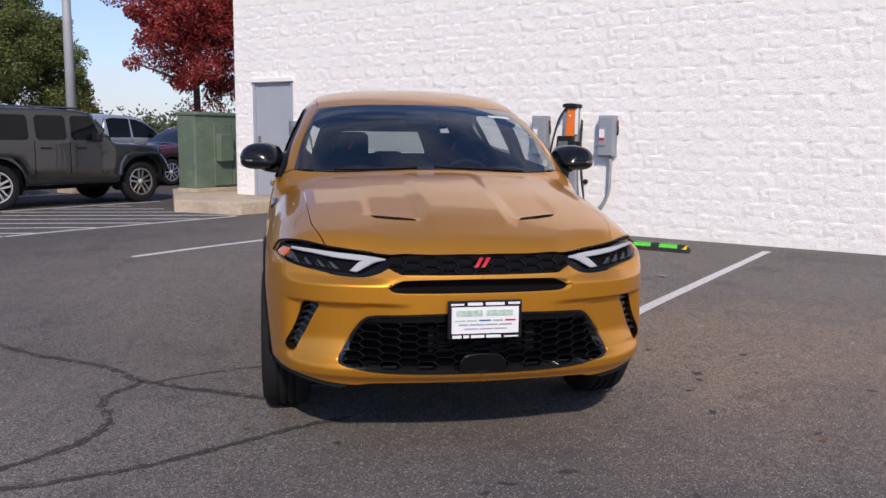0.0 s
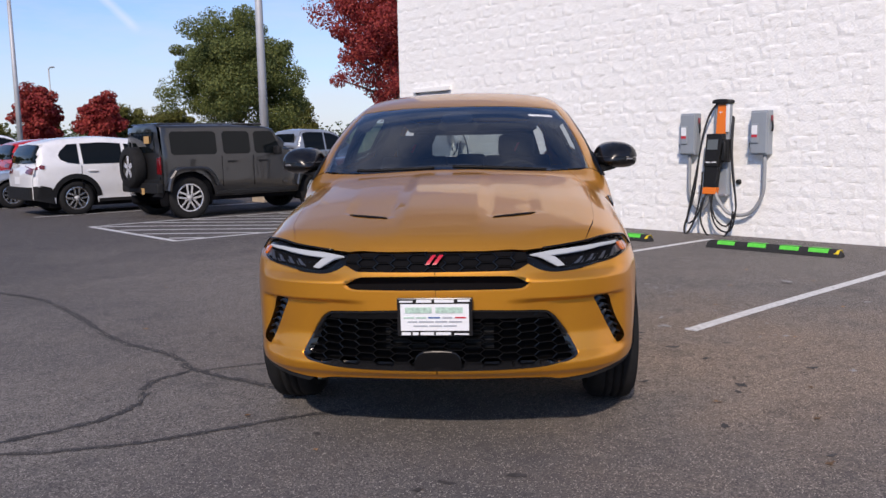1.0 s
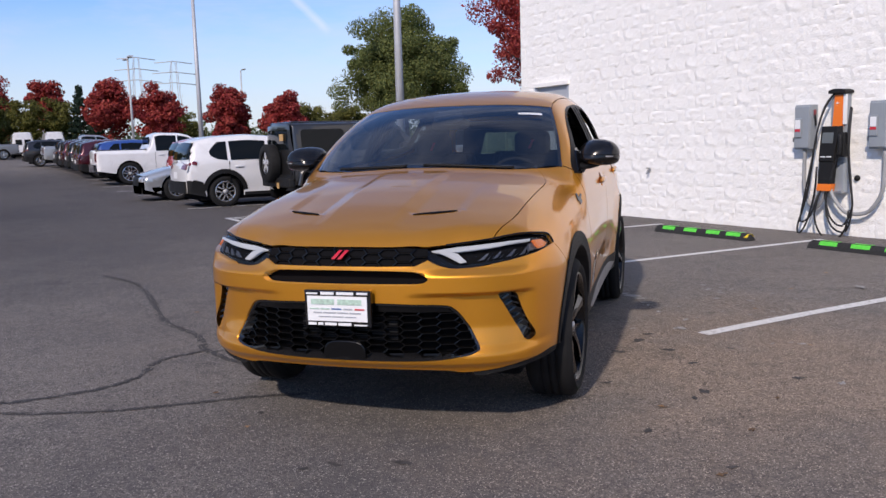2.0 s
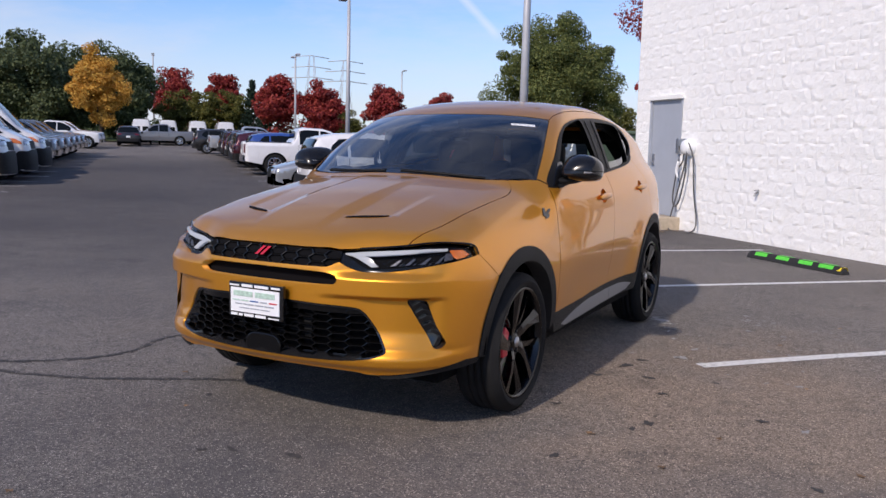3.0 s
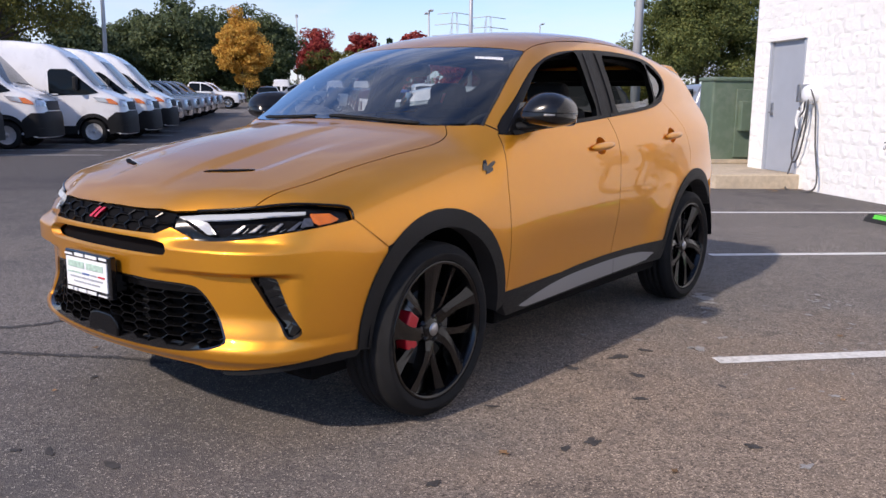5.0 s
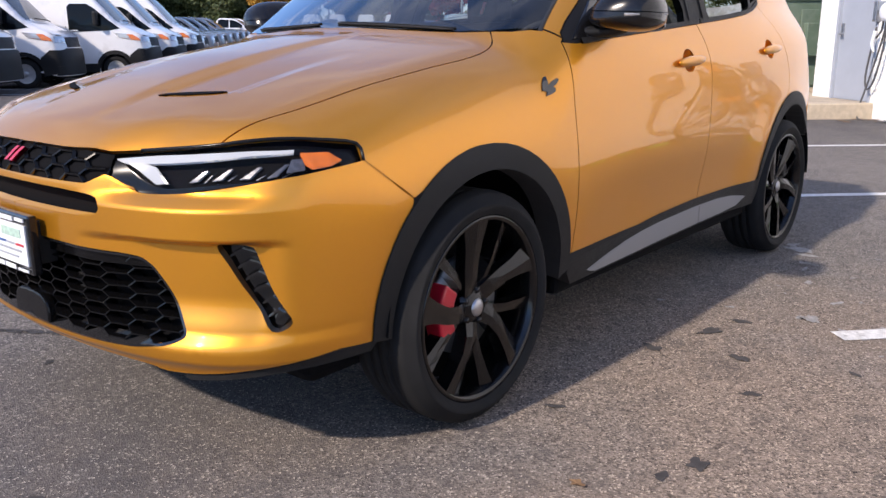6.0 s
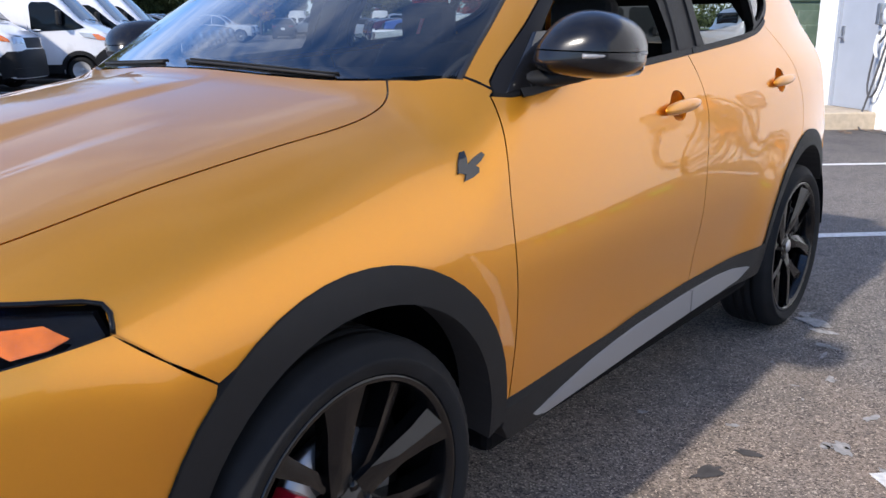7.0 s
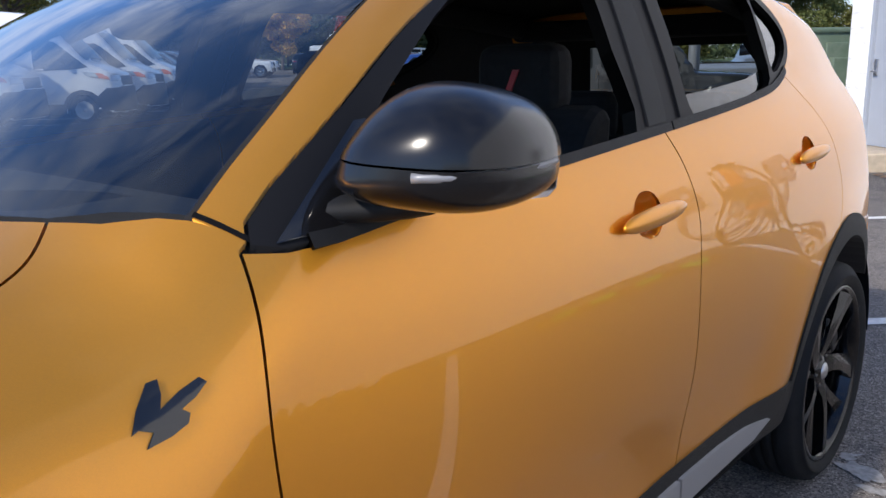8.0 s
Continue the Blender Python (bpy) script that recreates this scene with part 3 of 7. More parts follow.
# ---- white block building ----
building = thing("building", YARD, "white painted split-face block building", "building", kind="structure")
part("wall_core", boxed(-10.06, 16, WALL_N + 0.03, WALL_N + 9, -0.3, 7.2), WALL_WHITE, building)
DOOR_U0, DOOR_U1, DOOR_Z0, DOOR_Z1 = -9.56, -8.52, 0.16, 2.39
BW, BH = 0.4064, 0.2032
block_meshes = []
rb = random.Random(5)
for k in range(10):
    vs, fs = [], []
    lump = [(rb.uniform(.05, .95), rb.uniform(.05, .95), rb.uniform(.06, .22), rb.uniform(-.008, .012)) for _ in range(16)]
    gx = [0, .003] + [BW * i / 13 for i in range(1, 13)] + [BW - .003, BW]
    gz = [0, .003] + [BH * i / 7 for i in range(1, 7)] + [BH - .003, BH]
    nx, nz = len(gx) - 1, len(gz) - 1
    for iz in range(nz + 1):
        for ix in range(nx + 1):
            fx, fz = gx[ix] / BW, gz[iz] / BH
            joint, edge = ix in (0, nx) or iz in (0, nz), ix in (1, nx - 1) or iz in (1, nz - 1)
            y = -.0102 - rb.uniform(0, .0018) if joint else -.0095 - rb.uniform(0, .003 if edge else .007) - (.45 if edge else 1) * sum(d * math.exp(-((fx - a) ** 2 * 4 + (fz - b) ** 2) / (w * w)) for a, b, w, d in lump)
            q = 0 if joint or edge else .008
            vs.append((gx[ix] + rb.uniform(-q, q), y, gz[iz] + rb.uniform(-q, q)))
    for iz in range(nz):
        for ix in range(nx):
            a = iz * (nx + 1) + ix
            fs.append((a, a + 1, a + nx + 2, a + nx + 1))
    block_meshes.append((vs, fs, mesh_from("block", vs, fs, WALL_WHITE, True)))
rest_v, rest_f = [], []
block_spots = []
for row in range(int(7.2 / BH) + 1):
    z = -0.10 + row * BH
    for col in range(-1, int(26 / BW) + 1):
        u = -10.06 + col * BW + (BW / 2 if row % 2 else 0)
        u0, u1 = max(u, -10.06), min(u + BW, 16)
        if u1 - u0 < 0.05:
            continue
        if u1 > DOOR_U0 and u0 < DOOR_U1 and z + BH > DOOR_Z0 - .1 and z < DOOR_Z1 - .08:
            if u0 < DOOR_U0 - 0.03:
                u1 = DOOR_U0
            elif u1 > DOOR_U1 + 0.03:
                u0 = DOOR_U1
            else:
                continue
        block_spots.append((u0, u1, z))
near = [s for s in block_spots if -6.6 < s[0] < 1.4 and -0.2 < s[2] < 2.95 and s[1] - s[0] > BW - 0.01][:300]
near_set = set(near)
for u0, u1, z in block_spots:
    if (u0, u1, z) in near_set:
        continue
    vs, fs, _ = block_meshes[rb.randrange(10)]
    o = len(rest_v)
    k = (u1 - u0) / BW
    rest_v += [(u0 + x * k, WALL_N + y, z + zz) for x, y, zz in vs]
    rest_f += [tuple(i + o for i in f) for f in fs]
ob = part("block_courses", mesh_from("block_courses", rest_v, rest_f, WALL_WHITE, True), WALL_WHITE, building)
tagged(ob, kind="stuff")


# ---- the gold car: its skin ----
# x to the car's left, y backwards from the front axle, z up
WB = 2.636
hood_line = curve1([(-1.2, .78), (-1.0, .84), (-.93, .885), (-.80, .945), (-.6, 1.005), (-.3, 1.075), (0, 1.125), (.25, 1.165), (.6, 1.20), (4, 1.20)], .10)
roof_line = curve1([(-1, 1.30), (.6, 1.46), (.95, 1.56), (1.25, 1.642), (1.6, 1.676), (2.0, 1.680), (2.4, 1.642), (2.8, 1.582), (3.15, 1.53), (4, 1.38)], .22)
side_low = curve1([(.1, .855), (.28, .875), (.42, .892), (.60, .909), (.74, .913), (.86, .912), (.94, .908), (1.0, .902), (1.08, .885), (1.15, .858), (1.25, .822), (1.4, .755), (1.55, .677), (1.8, .53)], .09)
plan = curve1([(-1.2, -.06), (-.6, -.018), (-.3, -.006), (0, 0), (2.2, 0), (2.7, -.012), (3.1, -.05), (3.5, -.13), (3.8, -.22)], .2)
cab_plan = curve1([(-1, -.03), (.4, -.02), (.9, 0), (1.6, .005), (2.2, -.012), (2.8, -.055), (3.4, -.13)], .2)


swell = curve1([(-.7, 0), (-.3, .0), (.1, .010), (.45, .024), (.8, .020), (1.15, .010), (1.6, 0)], .2)


def body_form(P):
    x, y, z = np.abs(P[:, 0]), P[:, 1], P[:, 2]
    # flanks
    up = step(1.10, 1.30, z)
    X = side_low(z) + plan(y) * (1 - up) + (cab_plan(y) + plan(y) * 0.3) * up
    for wy in (0.0, WB):
        r = np.hypot(y - wy, (z - 0.337) * 0.98)
        X = X + (0.005 if wy == 0 else 0.020) * np.exp(-((r - 0.46) / 0.15) ** 2) * step(1.02, 0.80, z)
    # the front wing's swell runs on into the door and dies out along it
    X = X + swell(y) * step(1.02, .68, z)
    # pressed-in lower door
    X = X - 0.010 * np.exp(-((z - 0.53) / 0.12) ** 2) * step(.5, .9, y) * step(2.3, 1.9, y)
    # hood, windscreen, roof, tail
    crown = hood_line(y) - 0.095 * x * x - 0.03 * x ** 4
    crown = crown + 0.012 * step(.22, .15, x) * step(-.9, -.5, y) * step(.3, 0, y)
    vent = step(.20, .25, x) * step(.47, .41, x) * step(-.005, .022, y + .632 - (x - .245) * .46) * step(-.02, -.45, y)
    crown = crown - 0.009 * vent
    wind = 1.178 + (y - .25 - .33 * x * x) * 0.60 - .03 * np.maximum(y - .25, 0) ** 2
    roof = roof_line(y) - .09 * x * x - .13 * x ** 4
    tail = 1.48 - (y - 3.16 + .10 * x * x) * 1.15
    cab = smin(smin(wind, roof, .07), tail, .05)
    T = smax(crown, cab, .03)
    k = .26 - .17 * step(.2, .75, y)
    f = smax(x - X, z - T, k)
    # nose
    F = -.972 + .22 * x * x + .70 * x ** 8
    F = F + .10 * step(.74, .98, z) ** 1.5 + .05 * step(.46, .28, z)
    F = F + .055 * step(.672, .648, z) * step(.33, .52, z) * step(.28, .56, x) * step(.83, .74, x)
    F = F + .055 * step(.738, .782, z) * step(.30, .52, x) * step(.86, .70, x)
    F = F - .024 * step(.435, .385, z) * step(.325, .36, z)
    f = smax(f, F - y, .07)
    # stern
    B = 3.56 - .16 * x * x - .55 * x ** 6 - .10 * step(.75, 1.05, z)
    f = smax(f, y - B, .08)
    return f


BODY = Solid(body_form)
car = thing("suv", Matrix(), "gold metallic compact SUV, black wheels, front windows down", "car")


def S(*pts):
    """Points on the flank from (y, z)."""
    return [tuple(p) for p in BODY.cast([(1.4, y, z) for y, z in pts], [(-1, 0, 0)] * len(pts), 1.4)]


def Fr(*pts):
    """Points on the nose from (x, z)."""
    return [tuple(p) for p in BODY.cast([(x, -1.6, z) for x, z in pts], [(0, 1, 0)] * len(pts))]


def Co(*pts):
    """Points on the front corner from (across, z), seen from ahead and outside."""
    return [tuple(p) for p in BODY.cast([(.8 * a + .72, .6 * a - .96, z) for a, z in pts], [(-.6, .8, 0)] * len(pts))]


def Tp(*pts):
    """Points on the upper skin from (x, y)."""
    return [tuple(p) for p in BODY.cast([(x, y, 2.6) for x, y in pts], [(0, 0, -1)] * len(pts), 2.6)]


def both(name, outline, view, mat=GOLD, label="", parent=None, lift=0.0, right=None, **kw):
    """The same panel on the car's left and right flank."""
    obs = []
    me = skin(BODY, outline, view, mat=mat, name=name, lift=lift, **kw)
    obs.append(part(name, me, mat, parent or car, label))
    me2 = mirrored(me)
    obs.append(part(name, me2, mat, right or parent or car, label))
    return obs


def arc(cy, cz, r, a0, a1, n=18, sy=1.0):
    return [(cy + sy * r * math.cos(radians(a0 + (a1 - a0) * i / n)), cz + r * math.sin(radians(a0 + (a1 - a0) * i / n))) for i in range(n + 1)]


# outlines
seam_xy = spline([(.64, -.742), (.69, -.56), (.707, -.3), (.715, -.05), (.722, .12), (.712, .22), (.685, .30), (.64, .35)], 5)
SEAM = Tp(*seam_xy)
hood_front = spline([(.64, -.742), (.56, -.785), (.50, -.812), (.45, -.838), (.40, -.866), (.35, -.886), (.2, -.910), (0, -.918)], 4)
hood_back = spline([(0, .235), (.3, .25), (.5, .29), (.64, .35)], 4)
hood_out = seam_xy + hood_back[::-1][1:] + [(-x, y) for x, y in hood_back[1:]] + [(-x, y) for x, y in seam_xy[::-1][1:]] + [(-x, y) for x, y in hood_front[1:]] + hood_front[::-1][1:-1]
hood = part("hood", skin(BODY, Tp(*hood_out), "top", mat=GOLD, name="hood", grid=.025), GOLD, car)

FA = arc(-.018, .385, .455, 190, -2, 28)        # outer edge of the wheel-arch cladding, front to rear
RA = arc(2.69, .40, .452, 186, -6, 28)
HL_TIP = (-.475, .842)
door_front = spline([(.480, 1.122), (.470, 1.06), (.456, .967), (.452, .854), (.458, .6), (.452, .42)], 4)
door_mid = spline([(1.52, 1.188), (1.565, 1.12), (1.592, 1.02), (1.588, .90), (1.585, .75), (1.58, .6), (1.55, .42)], 4)
door_back = spline([(2.38, 1.29), (2.50, 1.21), (2.57, 1.12), (2.625, .98), (2.61, .90), (2.545, .828)], 4)
cowl = Tp((.64, .35), (.70, .385), (.745, .43), (.775, .455))
fender_out = SEAM[:-1] + cowl + S((.497, 1.135), *door_front, (.437, .41)) + S(*[p for p in FA[::-1] if p[1] > .41 and p[0] > -.325]) + S((-.335, .727), (-.41, .785), HL_TIP) + [BODY.front(.838, .883), BODY.front(.80, .898), BODY.front(.745, .903)]
fender = both("fender", fender_out, "shoulder", grid=.025)

# nose
lower_grille = spline([(0, .362), (.25, .363), (.44, .371), (.54, .390), (.596, .412), (.596, .436), (.560, .50), (.522, .558), (.49, .595), (.44, .613), (.25, .625), (0, .63)], 4)
slot = spline([(0, .708), (.25, .708), (.355, .71), (.385, .722), (.392, .738), (.365, .760), (.25, .768), (0, .771)], 4)
hl_low = spline([(.388, .814), (.428, .790), (.475, .775), (.53, .773), (.62, .780), (.72, .798), (.82, .821)], 3)
hl_top = spline([(.838, .880), (.80, .895), (.74, .900), (.68, .895), (.635, .887), (.45, .870), (.375, .861)], 3)
lip = spline([(.86, .365), (.80, .345), (.66, .318), (.52, .308), (.45, .318), (.2, .322), (0, .322)], 3)
fog = spline([(.672, .648), (.705, .654), (.738, .646), (.752, .602), (.775, .54), (.812, .470), (.806, .444), (.778, .437), (.752, .482), (.722, .54), (.692, .605)], 3, True)
nose_arch = [p for p in FA if p[1] > .40 and p[0] < -.33]
nose_out = Fr(*lower_grille) + Fr(*slot) + Fr((0, .790), (.2, .790), (.34, .791)) + Fr(*hl_low) + S(HL_TIP, (-.41, .785), (-.335, .727)) + S(*nose_arch[::-1]) + S((-.468, .36)) + Fr(*lip)
bumper = both("front_bumper", nose_out, "corner", grid=.015, holes=[Fr(*fog)], gap=.0015, flange=.035)

# doors, rear quarter, roof
DLO = spline([(.49, 1.126), (.69, 1.28), (.97, 1.442), (1.26, 1.525), (1.74, 1.557), (2.15, 1.552), (2.40, 1.528), (2.53, 1.465), (2.56, 1.40), (2.49, 1.335), (2.30, 1.267), (2.05, 1.232), (1.53, 1.192), (1.2, 1.168), (.8, 1.141)], 4, True)
nD = len(DLO)


def dlo_run(a, b, way):
    """The window outline from the point nearest to a to the one nearest to b, upwards (1) or along the belt (-1)."""
    near_i = [min(range(nD), key=lambda i: (DLO[i][0] - q[0]) ** 2 + (DLO[i][1] - q[1]) ** 2) for q in (a, b)]
    out, i = [], near_i[0]
    while i != near_i[1]:
        out.append(DLO[i])
        i = (i + way) % nD
    return out + [DLO[near_i[1]]]


belt_front = [p for p in dlo_run((1.5, 1.19), (.52, 1.13), 1) if .52 < p[0] < 1.5]
front_door_out = door_front + [(.9, .425), (1.3, .425)] + door_mid[::-1] + belt_front
CUP = spline([(-.062, 0), (-.036, .036), (0, .045), (.036, .034), (.056, 0), (.036, -.034), (0, -.043), (-.036, -.034)], 3, True)
HANDLES = ((1.375, 1.040, .25), (2.345, 1.073, .24))
front_door = both("front_door", S(*front_door_out), "side", grid=.03, holes=[S(*[(HANDLES[0][0] + a, HANDLES[0][1] + b) for a, b in CUP])], gap=.0018)
rear_arch_up = [p for p in RA if p[0] < 2.535 and p[1] > .43]
belt_rear = [p for p in dlo_run((2.4, 1.27), (1.55, 1.195), 1) if 1.54 < p[0] < 2.41]
rear_door_out = door_mid + [(1.8, .425), (2.20, .425)] + rear_arch_up + door_back[::-1] + belt_rear
rear_door = both("rear_door", S(*rear_door_out), "side", grid=.03, holes=[S(*[(HANDLES[1][0] + a, HANDLES[1][1] + b) for a, b in CUP])], gap=.0018)
ws_side = spline([(.775, .455), (.757, .525), (.732, .64), (.682, .82), (.622, 1.02)], 4)
roof_side = [(.615, 1.10), (.62, 1.3), (.625, 1.7), (.615, 2.1), (.585, 2.5), (.55, 2.85), (.52, 3.06)]
frame_top = Tp(*ws_side, *roof_side)
rear_line = S((3.15, 1.40), (3.29, 1.25), (3.40, 1.12), (3.40, 1.0), (3.36, .92), (3.12, .76))
quarter_out = frame_top + rear_line + S(*[p for p in RA[::-1] if p[1] > .74 and p[0] > 2.55], *door_back[::-1], *dlo_run((2.41, 1.303), (.505, 1.128), -1))
side_frame = both("body_side", quarter_out, "shoulder", grid=.03)
ws_head = [(.4, .975), (.2, .945), (0, .935)]
roof_out = [(.622, 1.02)] + roof_side + [(.3, 3.10), (0, 3.115), (-.3, 3.10)] + [(-x, y) for x, y in ([(.622, 1.02)] + roof_side)[::-1]] + [(-x, y) for x, y in ws_head[:2]] + ws_head[::-1]
roof = part("roof", skin(BODY, Tp(*roof_out), "top", mat=GOLD, name="roof", grid=.04), GOLD, car)
hb = [(.64, .35), (.5, .29), (.3, .25), (0, .235)]
screen_out = ws_side + ws_head + [(-x, y) for x, y in ws_head[:2][::-1]] + [(-x, y) for x, y in ws_side[::-1]] + [(-x, y) for x, y in hb] + hb[:3][::-1]
windscreen = part("windscreen", skin(BODY, Tp(*screen_out), "top", mat=GLASS, name="windscreen", grid=.05, flange=0, gap=.004), GLASS, car, "clear curved windscreen")
windscreen.visible_shadow = False


def Bk(*pts):
    return [tuple(p) for p in BODY.cast([(x, 4.4, z) for x, z in pts], [(0, -1, 0)] * len(pts))]


# tail
part("tailgate", skin(BODY, Bk((.50, 1.48), (.60, 1.2), (.62, .98), (.60, .75), (-.60, .75), (-.62, .98), (-.60, 1.2), (-.50, 1.48)), "back", holes=[Bk((.38, 1.43), (.46, 1.20), (-.46, 1.20), (-.38, 1.43))], mat=GOLD, name="tailgate", grid=.06), GOLD, car)
rear_glass = part("rear_window", skin(BODY, Bk((.38, 1.43), (.46, 1.20), (-.46, 1.20), (-.38, 1.43)), "back", mat=GLASS_SIDE, name="rear_window", grid=.08, flange=0), GLASS_SIDE, car)
rear_glass.visible_shadow = False
part("rear_bumper", skin(BODY, Bk((.60, .74), (.72, .74), (.74, .5), (.70, .32), (-.70, .32), (-.74, .5), (-.72, .74), (-.60, .74)), "back", mat=BLACK_PLASTIC, name="rear_bumper", grid=.06), BLACK_PLASTIC, car)
both("rear_corner", S((3.12, .755), (3.30, .85), (3.38, .80), (3.36, .5), (3.16, .34), (3.12, .45)), "side", mat=GOLD, grid=.05)
both("tail_lamp", S((3.24, 1.06), (3.38, 1.08), (3.40, 1.0), (3.26, .98)), "side", mat=TAIL_RED, grid=.03, lift=.004, label="red tail lamp")

part("spoiler", prism([(2.96, 1.535), (3.12, 1.530), (3.27, 1.475), (3.26, 1.455), (3.10, 1.45), (2.96, 1.47)], 1.06, "x", .012), GOLD, car, "gold roof spoiler over the rear window")
# dark inner linings
part("rear_header", boxed(-.56, .56, 2.90, 3.06, 1.42, 1.50, .02), SEAT, car)
part("tailgate_lining", skin(BODY, Bk((.53, 1.475), (.62, 1.2), (.64, .98), (.60, .75), (-.60, .75), (-.64, .98), (-.62, 1.2), (-.53, 1.475)), "back", holes=[Bk((.34, 1.41), (.43, 1.22), (-.43, 1.22), (-.34, 1.41))], mat=SEAT, name="tailgate_lining", lift=-.03, flange=0, grid=.08), SEAT, car)
both("door_lining", S(*front_door_out), "side", mat=SEAT, lift=-.055, grid=.08, flange=0)
both("door_lining", S(*rear_door_out), "side", mat=SEAT, lift=-.055, grid=.08, flange=0)
lining_out = Tp(*ws_side, *roof_side[:-1]) + S((3.0, 1.42), (3.1, 1.25), (3.12, 1.0), (2.9, .86), *door_back[::-1], *dlo_run((2.41, 1.303), (.505, 1.128), -1))
both("pillar_lining", lining_out, "shoulder", mat=SEAT, lift=-.016, grid=.06, flange=0, gap=-.014)
part("headliner", skin(BODY, Tp(*roof_out), "top", mat=SEAT, name="headliner", grid=.12, lift=-.017, flange=0, gap=-.025), SEAT, car)

for sg in (1, -1):
    part("roof_rail_lining", tube([(sg * (p[0] - .03), p[1], p[2] - .052) for p in Tp((.64, .97), *roof_side)], .046, 8), SEAT, car)

# window surround, glass
DLO3 = S(*DLO)
front_open = spline([(.63, 1.163), (.86, 1.355), (1.07, 1.467), (1.35, 1.522), (1.415, 1.51), (1.405, 1.35), (1.40, 1.197), (1.2, 1.184), (.9, 1.164)], 3, True)
rear_open = spline([(1.675, 1.212), (1.69, 1.38), (1.715, 1.51), (1.80, 1.527), (2.15, 1.525), (2.31, 1.500), (2.28, 1.39), (2.235, 1.280), (2.10, 1.252), (1.9, 1.230)], 3, True)
quarter_open = spline([(2.345, 1.50), (2.41, 1.488), (2.50, 1.44), (2.52, 1.395), (2.455, 1.345), (2.29, 1.297), (2.325, 1.39)], 3, True)
both("window_surround", DLO3, "shoulder", mat=GREY_PLASTIC, holes=[S(*front_open), S(*rear_open), S(*quarter_open)], lift=.002, grid=.05, gap=.003, flange=.03, label="dark grey window surround")
both("quarter_glass", S(*quarter_open), "shoulder", mat=GLASS_SIDE, lift=-.012, grid=.06, flange=0, gap=-.003)
both("rear_door_glass", S((1.66, 1.20), (1.66, 1.262), (1.9, 1.275), (2.10, 1.290), (2.25, 1.312), (2.25, 1.27), (2.05, 1.24)), "shoulder", mat=GLASS_SIDE, lift=-.016, grid=.06, flange=.003, label="side glass wound nearly all the way down")
both("pillar_trim", S((1.445, 1.20), (1.465, 1.38), (1.485, 1.525), (1.575, 1.533), (1.555, 1.38), (1.53, 1.205)), "shoulder", mat=BLACK_PLASTIC, lift=.007, grid=.06, label="black door pillar trim")
both("pillar_trim", S((1.59, 1.21), (1.61, 1.38), (1.63, 1.535), (1.685, 1.535), (1.665, 1.38), (1.645, 1.215)), "shoulder", mat=GREY_PLASTIC, lift=.008, grid=.06)
belt_z = curve1(sorted((y, z) for y, z in dlo_run((2.41, 1.303), (.505, 1.128), 1)))
for y0, y1, cuts in ((.56, 1.546, 24), (1.552, 2.40, 20)):
    ys = [y0 + (y1 - y0) * i / cuts for i in range(cuts + 1)]
    both("belt_strip", S(*[(y, float(belt_z(y)) - .005) for y in ys], *[(y, float(belt_z(y)) + .013) for y in ys[::-1]]), "shoulder", mat=BLACK_PLASTIC, lift=.007, grid=.06, flange=.010, gap=0)
both("mirror_sail", S((.515, 1.124), (.69, 1.258), (.74, 1.262), (.745, 1.15), (.62, 1.128)), "shoulder", mat=BLACK_GLOSS, lift=.006, grid=.05, label="gloss black triangle behind the mirror")
both("pillar_seam", S((.502, 1.126), (.49, 1.134)) + Tp((.774, .458), (.772, .464)) + S((.494, 1.140), (.506, 1.132)), "shoulder", mat=DARK, lift=.0006, grid=.03, flange=0, gap=0)

# cladding round the arches and along the sill
for arch_c, arch_o, y_max in (((-.012, .372), FA, .45), ((2.69, .39), RA, 4)):
    inner = arc(arch_c[0], arch_c[1], .395, 190, -4, 28)
    foot = .335 if y_max < 1 else .56      # the rear arch ends higher behind the wheel, where the bumper begins
    band = [p for p in arch_o if p[1] > (.335 if p[0] < arch_c[0] else foot)] + [p for p in inner[::-1] if p[1] > (.335 if p[0] < arch_c[0] else foot)]
    both("arch_cladding", S(*band), "side", mat=BLACK_PLASTIC, lift=.006, grid=.03, gap=-.001, flange=.10)
both("sill_cladding", S((.437, .400), (.86, .422), (1.15, .439), (1.5, .446), (2.245, .440), (2.27, .36), (2.22, .318), (1.4, .313), (.46, .305), (.43, .35)), "side", mat=BLACK_PLASTIC, lift=.006, grid=.05, flange=.05)
both("sill_trim", S((.565, .334), (.70, .362), (.86, .386), (1.0, .399), (1.15, .406), (1.5, .411), (1.553, .411), (1.567, .328), (1.2, .326), (.88, .322), (.62, .320)), "side", mat=SILVER_PLASTIC, lift=.016, grid=.05, label="satin silver sill strip")
both("sill_trim", S((1.560, .411), (1.79, .408), (1.95, .398), (2.09, .378), (2.0, .340), (1.85, .331), (1.575, .328)), "side", mat=SILVER_PLASTIC, lift=.016, grid=.05)
both("front_skirt", Fr((.56, .300), (.66, .312), (.80, .339)) + S((-.60, .356), (-.455, .39), (-.44, .36), (-.47, .330)) + Fr((.80, .318), (.66, .296), (.58, .288)), "corner", mat=BLACK_PLASTIC, lift=-.004, grid=.03, flange=.03, label="unpainted black lower skirt")
part("air_deflector", boxed(-.46, .46, -.72, -.58, .275, .31, .012), DARK, car)

